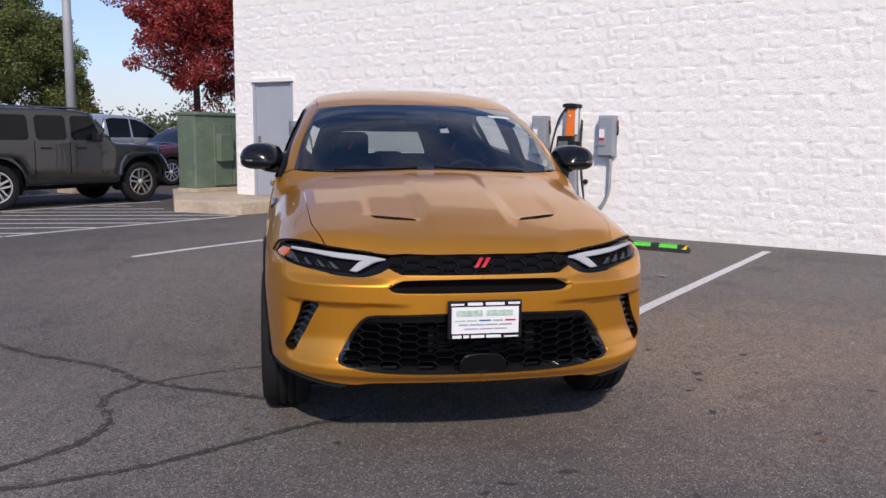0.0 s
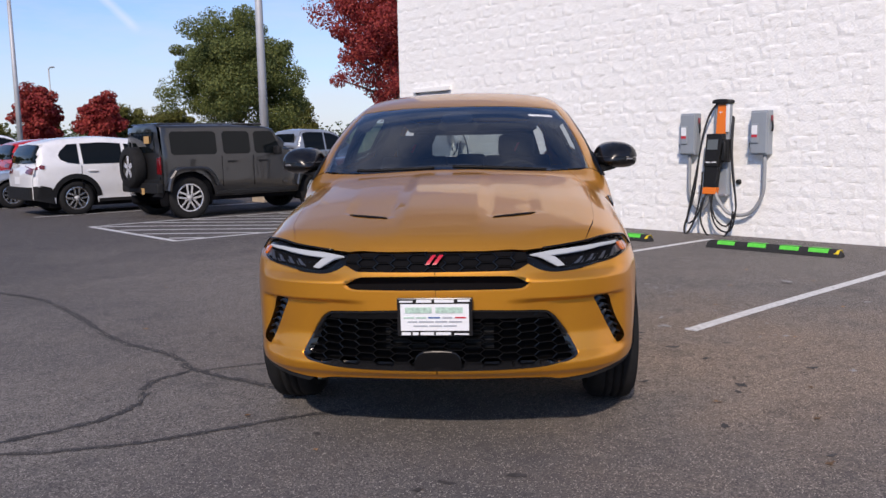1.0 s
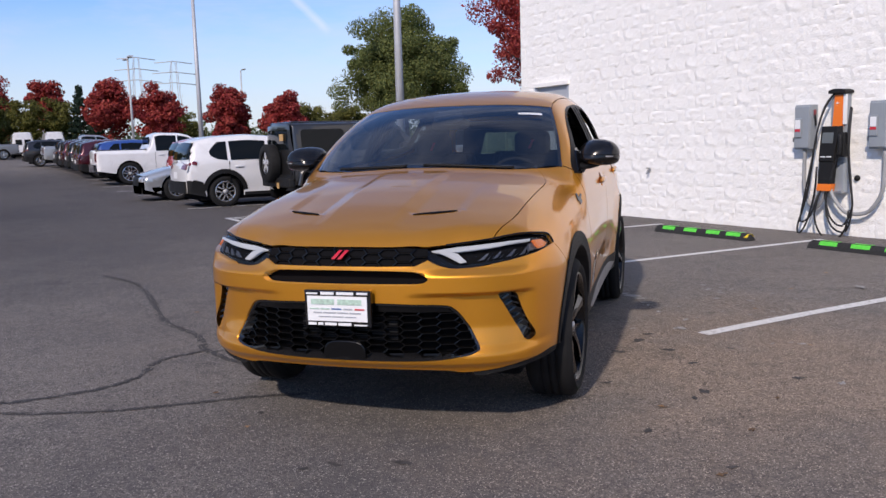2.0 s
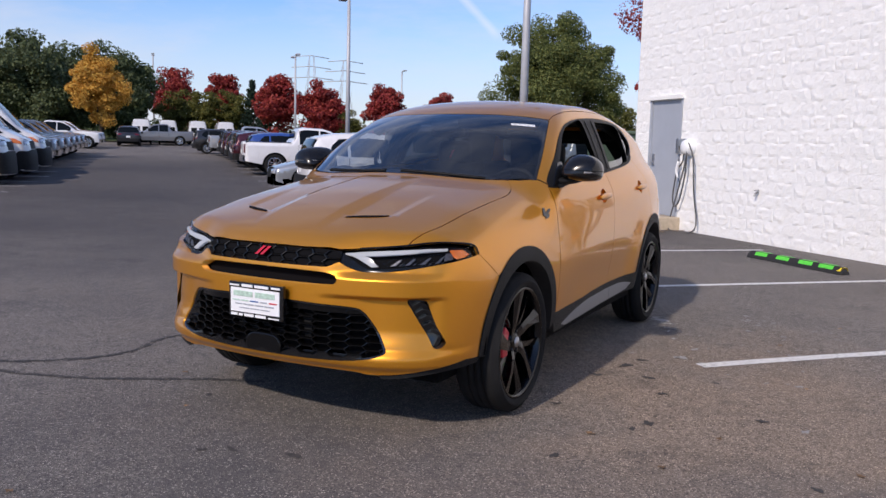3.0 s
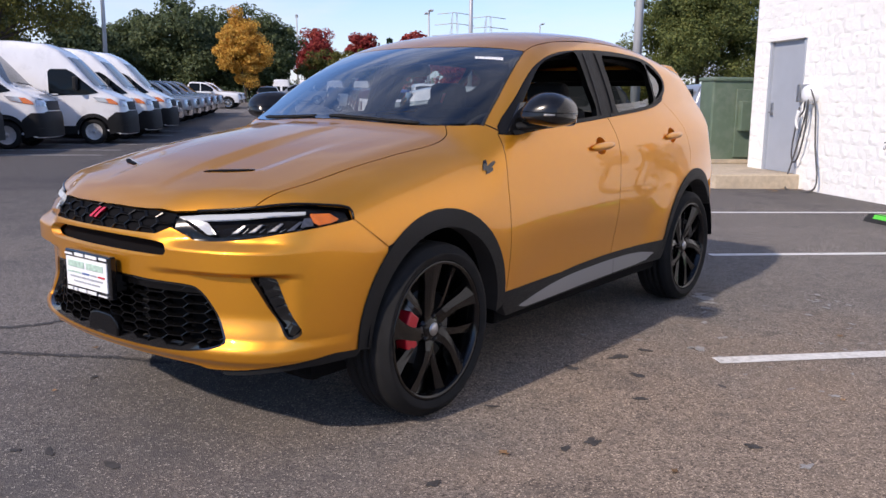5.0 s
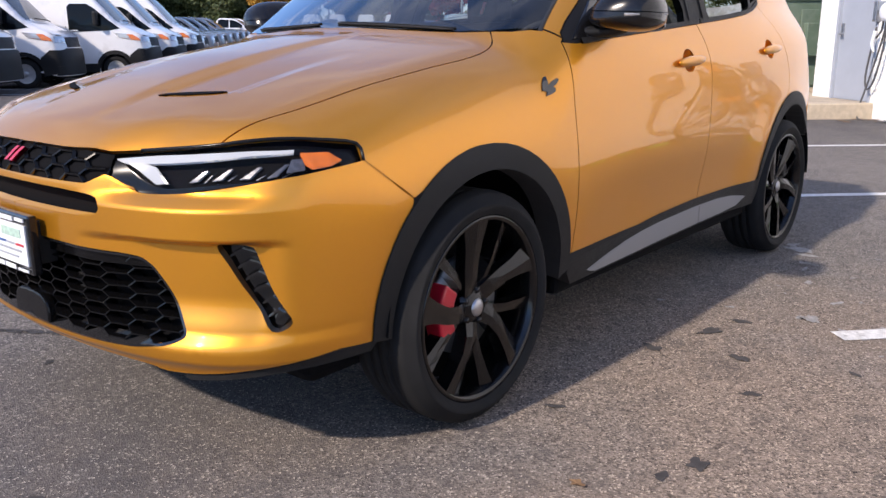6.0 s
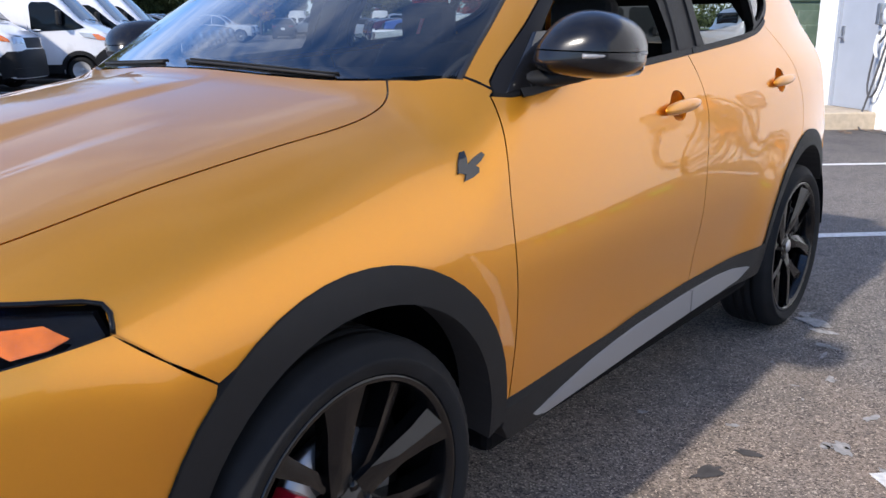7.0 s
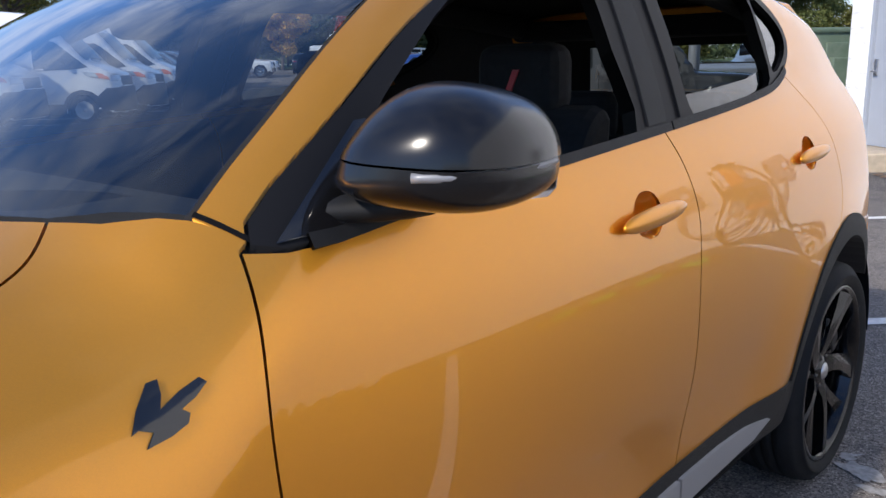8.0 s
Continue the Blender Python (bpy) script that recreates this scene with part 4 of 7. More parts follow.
# under the skin: floor, bay, wheel housings
for sg in (1, -1):
    part("inner_sill", boxed(min(sg * .70, sg * .865), max(sg * .70, sg * .865), .44, 2.22, .255, .33, .02), DARK, car)
part("underbody", boxed(-.72, .72, -.56, 3.30, .215, .30, .03), DARK, car)
part("engine_bay", boxed(-.50, .50, -.70, .22, .29, .88, .05), DARK, car)
part("cross_panel", boxed(-.52, .52, -.78, -.72, .28, .90, .02), DARK, car)
for wy in (0, WB + .05):
    for sg in (1, -1):
        bm = bmesh.new()
        ring = []
        for k in range(25):
            a = math.pi * k / 24
            cy, cz = wy + .43 * math.cos(a), .36 + .43 * math.sin(a)
            ring.append([bm.verts.new((sg * x, cy, cz)) for x in (.52, .895)])
        for a, b in zip(ring, ring[1:]):
            bm.faces.new((a[0], a[1], b[1], b[0]))
        back = [r[0] for r in ring]
        bm.faces.new(back)
        part("wheel_housing", bm, DARK, car)

# headlights
hl_out = Fr(*hl_low) + S(HL_TIP) + Fr(*hl_top)
for sg in (False, True):
    lamp = new("headlight")
    lamp.parent = car
    tagged(lamp, "slim headlight with white light strip and amber side marker")

    def lit(name, pts, mat, lift, label="", **kw):
        ob = part(name, skin(BODY, pts, "corner", mat=mat, name=name, lift=lift, mirror=sg, **kw), mat, lamp, label)
        return ob
    lit("housing", hl_out, DARK, -.034, grid=.03, gap=-.006, flange=0)
    hl_in = [(-.198, .852), (-.186, .840), (-.150, .808), (-.118, .788), (-.085, .785), (.115, .806), (.280, .820), (.355, .832), (.366, .845), (.295, .877), (.240, .881), (.055, .872), (-.170, .853)]
    lit("bezel", hl_out, GRILLE, -.020, grid=.012, flange=.028, holes=[Co(*hl_in)])
    lit("light_strip", Co((-.208, .851), (-.10, .861), (.055, .872), (.15, .877), (.250, .879), (.250, .872), (.15, .866), (.055, .856), (-.06, .845), (-.13, .840), (-.185, .843)), LAMP_WHITE, -.004, "white light strip", grid=.01, flange=.010, gap=0)
    lit("light_hook", Co((-.182, .845), (-.128, .842), (-.10, .835), (-.068, .797), (-.096, .793), (-.125, .812), (-.152, .830)), LAMP_WHITE, -.005, "white light hook", grid=.01, flange=.010, gap=0)
    for k, a in enumerate((-.02, .045, .115, .185)):
        z = .804 + a * .09
        lit("reflector", Co((a, z), (a + .046, z + .036), (a + .062, z + .038), (a + .030, z + .004)), LAMP_CLEAR, -.024, grid=.015, flange=.008)
        lit("reflector_rib", Co((a + .038, z + .002), (a + .066, z + .028 - .004 * k), (a + .072, z + .028 - .004 * k), (a + .048, z + .002)), LAMP_CLEAR, -.030, grid=.015, flange=.006)
    lit("projector", Co((.235, .832), (.245, .866), (.278, .868), (.285, .836)), LAMP_CLEAR, -.020, grid=.02, flange=.010)
    lit("side_marker", Co((.262, .876), (.330, .874), (.366, .850), (.342, .838), (.300, .833), (.280, .846)), AMBER, -.009, "amber side marker", grid=.015, flange=.01)
    gasket_line = S(HL_TIP) + Fr((.838, .882), (.80, .897), (.745, .902), (.69, .897), (.64, .889), (.56, .880), (.45, .870))
    part("gasket", tube([(-x if sg else x, y, z) for x, y, z in gasket_line], .0045, 8), GRILLE, lamp, "black rubber gasket along the lamp's upper edge")
    lens = lit("lens", hl_out, LENS, -.0005, grid=.012, flange=0)
    lens.visible_shadow = False

# grilles
gr_up = [(.34, .792), (.2, .791), (0, .791), (-.2, .791), (-.34, .792), (-.378, .82), (-.372, .852), (-.2, .865), (0, .868), (.2, .865), (.372, .852), (.378, .82)]
upper = part("upper_grille", skin(BODY, Fr(*gr_up), "front", mat=DARK, name="upper_grille", lift=-.012, grid=.05, gap=-.012, flange=0), DARK, car)
part("slot_insert", skin(BODY, Fr(*slot, *[(-x, z) for x, z in slot[::-1]]), "front", mat=DARK, name="slot_insert", lift=-.05, grid=.05, gap=-.012, flange=0), DARK, car)
lower = part("lower_grille", skin(BODY, Fr(*lower_grille, *[(-x, z) for x, z in lower_grille[::-1]]), "front", mat=DARK, name="lower_grille", lift=-.07, grid=.05, gap=-.02, flange=0), DARK, car)


def inside(pt, poly):
    x, y = pt
    c = False
    for i in range(len(poly)):
        (x1, y1), (x2, y2) = poly[i - 1], poly[i]
        if (y1 > y) != (y2 > y) and x < (x2 - x1) * (y - y1) / (y2 - y1) + x1:
            c = not c
    return c


def hex_mesh(name, region, w, h, bar, lift, deep, parent, mat=GRILLE):
    """Honeycomb of flattened six-sided cells standing on the nose's skin."""
    segs = set()
    rows = range(-12, 12)
    zc = sum(p[1] for p in region) / len(region)
    for r in rows:
        for c in range(-14, 14):
            cx, cz = c * w * .78, zc + r * h + (h / 2 if c % 2 else 0)
            pts = [(cx - w / 2, cz), (cx - w * .28, cz + h / 2), (cx + w * .28, cz + h / 2), (cx + w / 2, cz), (cx + w * .28, cz - h / 2), (cx - w * .28, cz - h / 2)]
            for i in range(6):
                a, b = pts[i], pts[(i + 1) % 6]
                key = tuple(sorted((tuple(round(q, 3) for q in a), tuple(round(q, 3) for q in b))))
                m = ((a[0] + b[0]) / 2, (a[1] + b[1]) / 2)
                if inside(m, region):
                    segs.add(key)
    segs = sorted(segs)
    P = np.array([(x, z) for s in segs for x, z in s])
    Q = BODY.cast(np.c_[P[:, 0], np.full(len(P), -1.6), P[:, 1]], np.repeat([[0., 1, 0]], len(P), 0))
    bm = bmesh.new()
    for i in range(len(segs)):
        a, b = Vector(Q[2 * i]), Vector(Q[2 * i + 1])
        d = b - a
        n = Vector((-d.z, 0, d.x)).normalized() * bar / 2
        f0, f1 = Vector((0, lift, 0)), Vector((0, lift + deep, 0))
        v = [bm.verts.new(p) for p in (a - n + f0, a + n + f0, b + n + f0, b - n + f0, a - n * 1.8 + f1, a + n * 1.8 + f1, b + n * 1.8 + f1, b - n * 1.8 + f1)]
        for q in ((0, 1, 2, 3), (1, 5, 6, 2), (0, 3, 7, 4)):
            bm.faces.new([v[k] for k in q])
    return part(name, bm, mat, parent)


lg_full = lower_grille + [(-x, z) for x, z in lower_grille[::-1]]
hex_mesh("honeycomb", lg_full, .098, .034, .0036, .022, .036, lower)
hex_mesh("honeycomb", gr_up, .092, .034, .0045, .002, .010, upper)
part("grille_bar", skin(BODY, Fr((-.46, .606), (-.25, .618), (0, .622), (.25, .618), (.46, .606), (.49, .575), (.25, .585), (0, .588), (-.25, .585), (-.49, .575)), "front", mat=GRILLE, name="grille_bar", lift=-.02, grid=.04), GRILLE, lower)
part("grille_frame", skin(BODY, Fr(*lg_full), "front", mat=BLACK_GLOSS, name="grille_frame", lift=-.006, grid=.04, flange=.05, gap=.002, holes=[Fr(*inset(lg_full, .011))]), BLACK_GLOSS, lower)
part("radiator_slats", boxed(-.22, .24, -.905, -.895, .45, .56), GREY_PLASTIC, lower)
for k in range(9):
    part("slat", boxed(-.22, .24, -.912, -.900, .452 + k * .012, .456 + k * .012), BLACK_PLASTIC, lower)
part("sensor_cover", prism(spline([(-.10, .372), (-.098, .42), (-.06, .452), (.06, .452), (.098, .42), (.10, .372)], 3), .03, "y", .006), GRILLE, car, "smooth black sensor cover", Matrix.Translation((.005, -.952, 0)))
for sg in (False, True):
    vent = part("bumper_vent", skin(BODY, Fr(*fog), "corner", mat=BLACK_GLOSS, name="bumper_vent", lift=-.035, grid=.03, gap=-.012, flange=0, mirror=sg), BLACK_GLOSS, car)
    for k in range(6):
        z = .475 + k * .030
        x0 = .775 - (z - .437) * .47
        x1 = .808 - (z - .468) * .38
        part("vent_fin", skin(BODY, Fr((x0 + .006, z), ((x0 + x1) / 2, z + .016), (x1 - .004, z + .004), (x1 - .004, z - .002), ((x0 + x1) / 2, z + .009), (x0 + .006, z - .006)), "corner", mat=BLACK_GLOSS, name="vent_fin", lift=-.012, grid=.03, flange=.018, gap=0, mirror=sg), BLACK_GLOSS, vent)

# badge: two slanted red bars
for k in (0, 1):
    x0 = -.026 + k * .030
    part("badge_bar", skin(BODY, Fr((x0 - .018, .814), (x0 + .004, .814), (x0 + .036, .853), (x0 + .014, .853)), "front", mat=RED, name="badge_bar", lift=.010, grid=.02, flange=.012), RED, upper, "red slanted badge bar")

# plate with its frame
plate = part("plate_frame", boxed(-.157, .157, -1.012, -.985, .528, .690, .006), BLACK_GLOSS, car, "black dealer plate frame")
part("plate_bracket", boxed(-.13, .13, -.990, -.930, .55, .67, .004), BLACK_PLASTIC, plate)
part("plate_card", boxed(-.141, .141, -1.016, -1.011, .553, .664), WHITE_PAPER, plate, "white plate card with green and blue print")
PRINT_GREEN = material("print_green", (0.40, 0.55, 0.46), 0.5, vary=0.35, vary_scale=90)
PRINT_BLUE = material("print_blue", (0.05, 0.12, 0.30), 0.5)
PRINT_GREY = material("print_grey", (0.35, 0.37, 0.4), 0.5)


def print_bar(x0, x1, z0, z1, mat):
    part("print_bar", boxed(x0, x1, -1.0185, -1.0155, z0, z1), mat, plate)


for z0, z1, words, m in (
    (.627, .651, ((-.122, -.012), (.004, .116)), PRINT_GREEN),
    (.605, .611, ((-.128, -.085), (-.078, -.035)), PRINT_GREEN),
    (.605, .611, ((-.026, .022),), PRINT_BLUE),
    (.605, .611, ((.032, .072),), PRINT_GREY),
    (.605, .611, ((.084, .128),), RED),
    (.588, .594, ((-.112, -.072), (-.066, -.004), (.002, .052), (.058, .112)), PRINT_GREY),
    (.571, .576, ((-.088, -.03), (-.024, .03), (.036, .09)), PRINT_GREY),
    (.671, .683, ((-.075, -.012), (.0, .08)), WHITE_PAPER),
    (.535, .547, ((-.138, -.100), (-.092, -.068), (-.060, -.004), (.004, .066)), WHITE_PAPER),
):
    for x0, x1 in words:
        print_bar(x0, x1, z0, z1, m)
print_bar(-.145, -.09, .672, .679, WHITE_PAPER)
print_bar(.095, .145, .674, .683, WHITE_PAPER)
print_bar(.08, .14, .536, .542, WHITE_PAPER)

# hood vents, badge on the wing, label on the screen
both("hood_vent", Tp((.238, -.648), (.33, -.620), (.405, -.582), (.428, -.555), (.41, -.560), (.33, -.597), (.25, -.626)), "top", mat=DARK, lift=.003, grid=.03, gap=0, label="dark hood vent slit")
both("wing_badge", S((0.306, 0.970), (0.318, 0.990), (0.336, 1.011), (0.348, 1.013), (0.346, 0.999), (0.340, 0.986), (0.364, 0.999), (0.387, 1.008), (0.393, 1.002), (0.377, 0.990), (0.360, 0.982), (0.367, 0.977), (0.362, 0.968), (0.342, 0.960), (0.316, 0.955), (0.327, 0.968), (0.314, 0.973)), "side", mat=BLACK_GLOSS, lift=.005, grid=.02, gap=0, flange=.006, label="black winged badge")
part("screen_label", skin(BODY, Tp((.43, .862), (.575, .905), (.590, .878), (.445, .838)), "top", mat=WHITE_PAPER, name="screen_label", lift=.001, grid=.05, flange=0), WHITE_PAPER, windscreen, "white paper label on the screen")
for k in range(8):
    a = .45 + k * .016
    part("label_bar", skin(BODY, Tp((a, .858 + k * .0047), (a + .010, .861 + k * .0047), (a + .013, .855 + k * .0047), (a + .003, .852 + k * .0047)), "top", mat=PRINT_GREY, name="label_bar", lift=.002, grid=.05, flange=0, gap=0), PRINT_GREY, windscreen)
part("mirror_mount", skin(BODY, Tp((-.10, .80), (-.06, .862), (.06, .862), (.10, .80), (.05, .745), (-.05, .745)), "top", mat=BLACK_GLOSS, name="mirror_mount", lift=-.004, grid=.05, flange=.03), BLACK_GLOSS, windscreen)
edge_band = ws_head + [(-x, y) for x, y in ws_head[:2][::-1]] + [(-.2, .91), (0, .90), (.2, .91)]
part("screen_band", skin(BODY, Tp((.6, 1.012), *edge_band[:1], *edge_band[1:5], (-.6, 1.012), (-.59, .99), (-.4, .945), (-.2, .91), (0, .90), (.2, .91), (.4, .945), (.59, .99)), "top", mat=DARK, name="screen_band", lift=-.003, grid=.06, flange=0, gap=.002), DARK, windscreen)
part("cowl_band", skin(BODY, Tp((.62, .36), (.5, .30), (.3, .26), (0, .245), (-.3, .26), (-.5, .30), (-.62, .36), (-.70, .43), (-.5, .345), (-.3, .295), (0, .278), (.3, .295), (.5, .345), (.70, .43)), "top", mat=DARK, name="cowl_band", lift=-.003, grid=.06, flange=0), DARK, windscreen)


def on_screen(x, y, up_=.012):
    p = BODY.top(x, y)
    n = BODY.normals(p[None])[0]
    return tuple(p + n * up_)


for pts in ([(.52, .315), (.35, .285), (.15, .270), (0, .272)], [(-.10, .268), (-.25, .275), (-.42, .305), (-.55, .345)]):
    wiper = part("wiper", tube([on_screen(x, y - .008, .004) for x, y in pts], .004, 6), BLACK_PLASTIC, car, "black wiper arm and blade")
    part("blade", tube([on_screen(x, y + .004, .003) for x, y in pts], .0025, 5), RUBBER, wiper)

# door handles
for hy, hz, hw in HANDLES:
    for sg in (1, -1):
        p = BODY.side(hy, hz)
        bmp = bmesh.new()
        bmesh.ops.create_uvsphere(bmp, u_segments=20, v_segments=14, radius=1)
        for v in bmp.verts:
            x_, y_, z_ = v.co
            v.co = (.015 * x_, .138 * (abs(y_) ** .8) * (1 if y_ > 0 else -1), .021 * z_ + .006 * y_)
        for f in bmp.faces:
            f.smooth = True
        base = part("door_handle", bmp, GOLD, car)
        base.matrix_basis = Matrix.Translation((sg * (p[0] + .016), hy, hz)) @ Matrix.Diagonal((1, hw / .27, 1, 1))
        me = skin(BODY, [tuple(BODY.side(hy + a, hz + b)) for a, b in CUP], "side", mat=GOLD, name="handle_cup", lift=-.001, grid=.012, flange=0, gap=-.004, mirror=sg < 0)
        V = [v for v in me.vertices]
        for v in V:
            r = math.hypot((v.co.y - hy) / .060, (v.co.z - hz) / .045)
            v.co.x -= sg * .036 * max(0, 1 - r ** 3)
        me.normals_split_custom_set_from_vertices([(0, 0, 0)] * len(me.vertices))
        part("handle_cup", me, GOLD, car)

# door mirrors
for sg in (1, -1):
    bm = bmesh.new()
    bmesh.ops.create_uvsphere(bm, u_segments=40, v_segments=24, radius=1)
    for v in bm.verts:
        x, y, z = v.co
        q = 2.6
        r = (abs(x) ** q + abs(y) ** q + abs(z) ** q) ** (1 / q)
        x, y, z = x / r, y / r, z / r
        if y > .5:
            y = .5 + (y - .5) * .12
        inward = max(0, -.75 * x - .66 * y) ** 2
        taper = 1 - .16 * (x + 1) / 2 - .10 * (y + 1) / 2 * (z > 0) - (.30 * inward if z > 0 else 0)
        v.co = (x * .118 - .014 * inward * min(1, max(0, .6 - z)), y * .150 - .014 * inward * min(1, max(0, .6 - z)), z * (.118 if z > 0 else .053) * (taper if z > 0 else 1))
    for f in bm.faces:
        f.smooth = True
    bm2 = bm.copy()
    bmesh.ops.bisect_plane(bm, geom=bm.verts[:] + bm.edges[:] + bm.faces[:], plane_co=(0, 0, .014), plane_no=(0, 0, 1), clear_inner=True)
    bmesh.ops.bisect_plane(bm2, geom=bm2.verts[:] + bm2.edges[:] + bm2.faces[:], plane_co=(0, 0, .011), plane_no=(0, 0, 1), clear_outer=True)
    for b in (bm2,):
        for v in b.verts:
            v.co *= .985
    place = Matrix.Translation((sg * .950, .735, 1.206)) @ Matrix.Diagonal((sg, 1, 1, 1)) @ pose(0, 0, 0, 0, 2, 12)
    mirror = part("door_mirror", bm, MIRROR_SHELL, car, "gloss black door mirror", place)
    part("lower_shell", bm2, MIRROR_SHELL, mirror)
    part("indicator", tube([(.02, -.147, .002), (.06, -.131, .004), (.092, -.086, .006), (.111, -.01, .008), (.110, .05, .009)], .0065, 6), SILVER_PLASTIC, mirror)
    part("mirror_glass", prism(spline([(-.10, -.04), (-.10, .04), (0, .056), (.09, .045), (.10, 0), (.09, -.045), (0, -.05)], 3, True), .004, "y"), CHROME, mirror, "", Matrix.Translation((0, .086, 0)))
    arm = tube([(-.165, -.105, 0), (-.10, -.06, .010), (-.05, -.03, .03), (-.01, -.01, .07)], .036, 12, .05)
    for v in arm.verts:
        v.co.z = v.co.z * .5 - .060
    part("arm", arm, BLACK_PLASTIC, mirror)

# cabin
part("dashboard", prism(spline([(.35, 1.02), (.36, 1.085), (.55, 1.10), (.80, 1.085), (.93, 1.03), (.95, .95), (.90, .75), (.45, .75)], 3, True), 1.36, "x"), SEAT, car)
wheel_m = Matrix.Translation((.36, 1.06, 1.035)) @ pose(0, 0, 0, -24, 0, 0)
bm = bmesh.new()
lathe(bm, [(.178 + .013 * math.cos(a), .013 * math.sin(a)) for a in [2 * math.pi * k / 8 for k in range(8)]], 36, "y", True)
sw = part("steering_wheel", bm, SEAT, car, "", wheel_m)
part("wheel_hub", boxed(-.07, .07, -.02, .03, -.06, .06, .02), SEAT, sw)
part("wheel_spoke", boxed(-.17, .17, -.008, .012, -.015, .02, .006), GREY_PLASTIC, sw)


def seat(x, y, w, rear=False):
    dz = .15 if rear else 0
    s_ = part("rear_seat" if rear else "front_seat", prism(spline([(y - .25, .50), (y - .26, .62), (y, .64), (y + .25, .60), (y + .27, .48), (y, .45)], 3, True), w, "x", .02), SEAT, car, "", Matrix.Translation((x, 0, 0)))
    part("seat_back", prism(spline([(y + .18, .58), (y + .20, .85), (y + .30, 1.12 - dz), (y + .38, 1.22 - dz), (y + .45, 1.20 - dz), (y + .42, 1.0 - dz), (y + .36, .6)], 3, True), w * .93, "x", .03), SEAT, s_)
    for dx in ([0] if not rear else [-.42, 0, .42]):
        part("headrest", boxed(dx - .13, dx + .13, y + .36, y + .46, 1.20 - dz, 1.38 - dz, .045, 3), SEAT, s_)
    if not rear:
        part("seat_emblem", prism([(-.022, 1.255), (-.004, 1.255), (.022, 1.315), (.004, 1.315)], .004, "y"), RED, s_, "red stitched emblem", Matrix.Translation((0, y + .357, 0)))


seat(.37, 1.28, .52)
seat(-.37, 1.28, .52)
seat(0, 2.18, 1.30, True)
part("cabin_floor", boxed(-.78, .78, .4, 3.1, .30, .42), SEAT, car)
part("inner_mirror", prism(spline([(-.12, 1.42), (-.11, 1.475), (0, 1.485), (.11, 1.475), (.12, 1.42), (0, 1.41)], 3, True), .04, "y", .008), BLACK_PLASTIC, car, "", Matrix.Translation((0, .87, -.02)))

# wheels
WR, RR = .358, .282


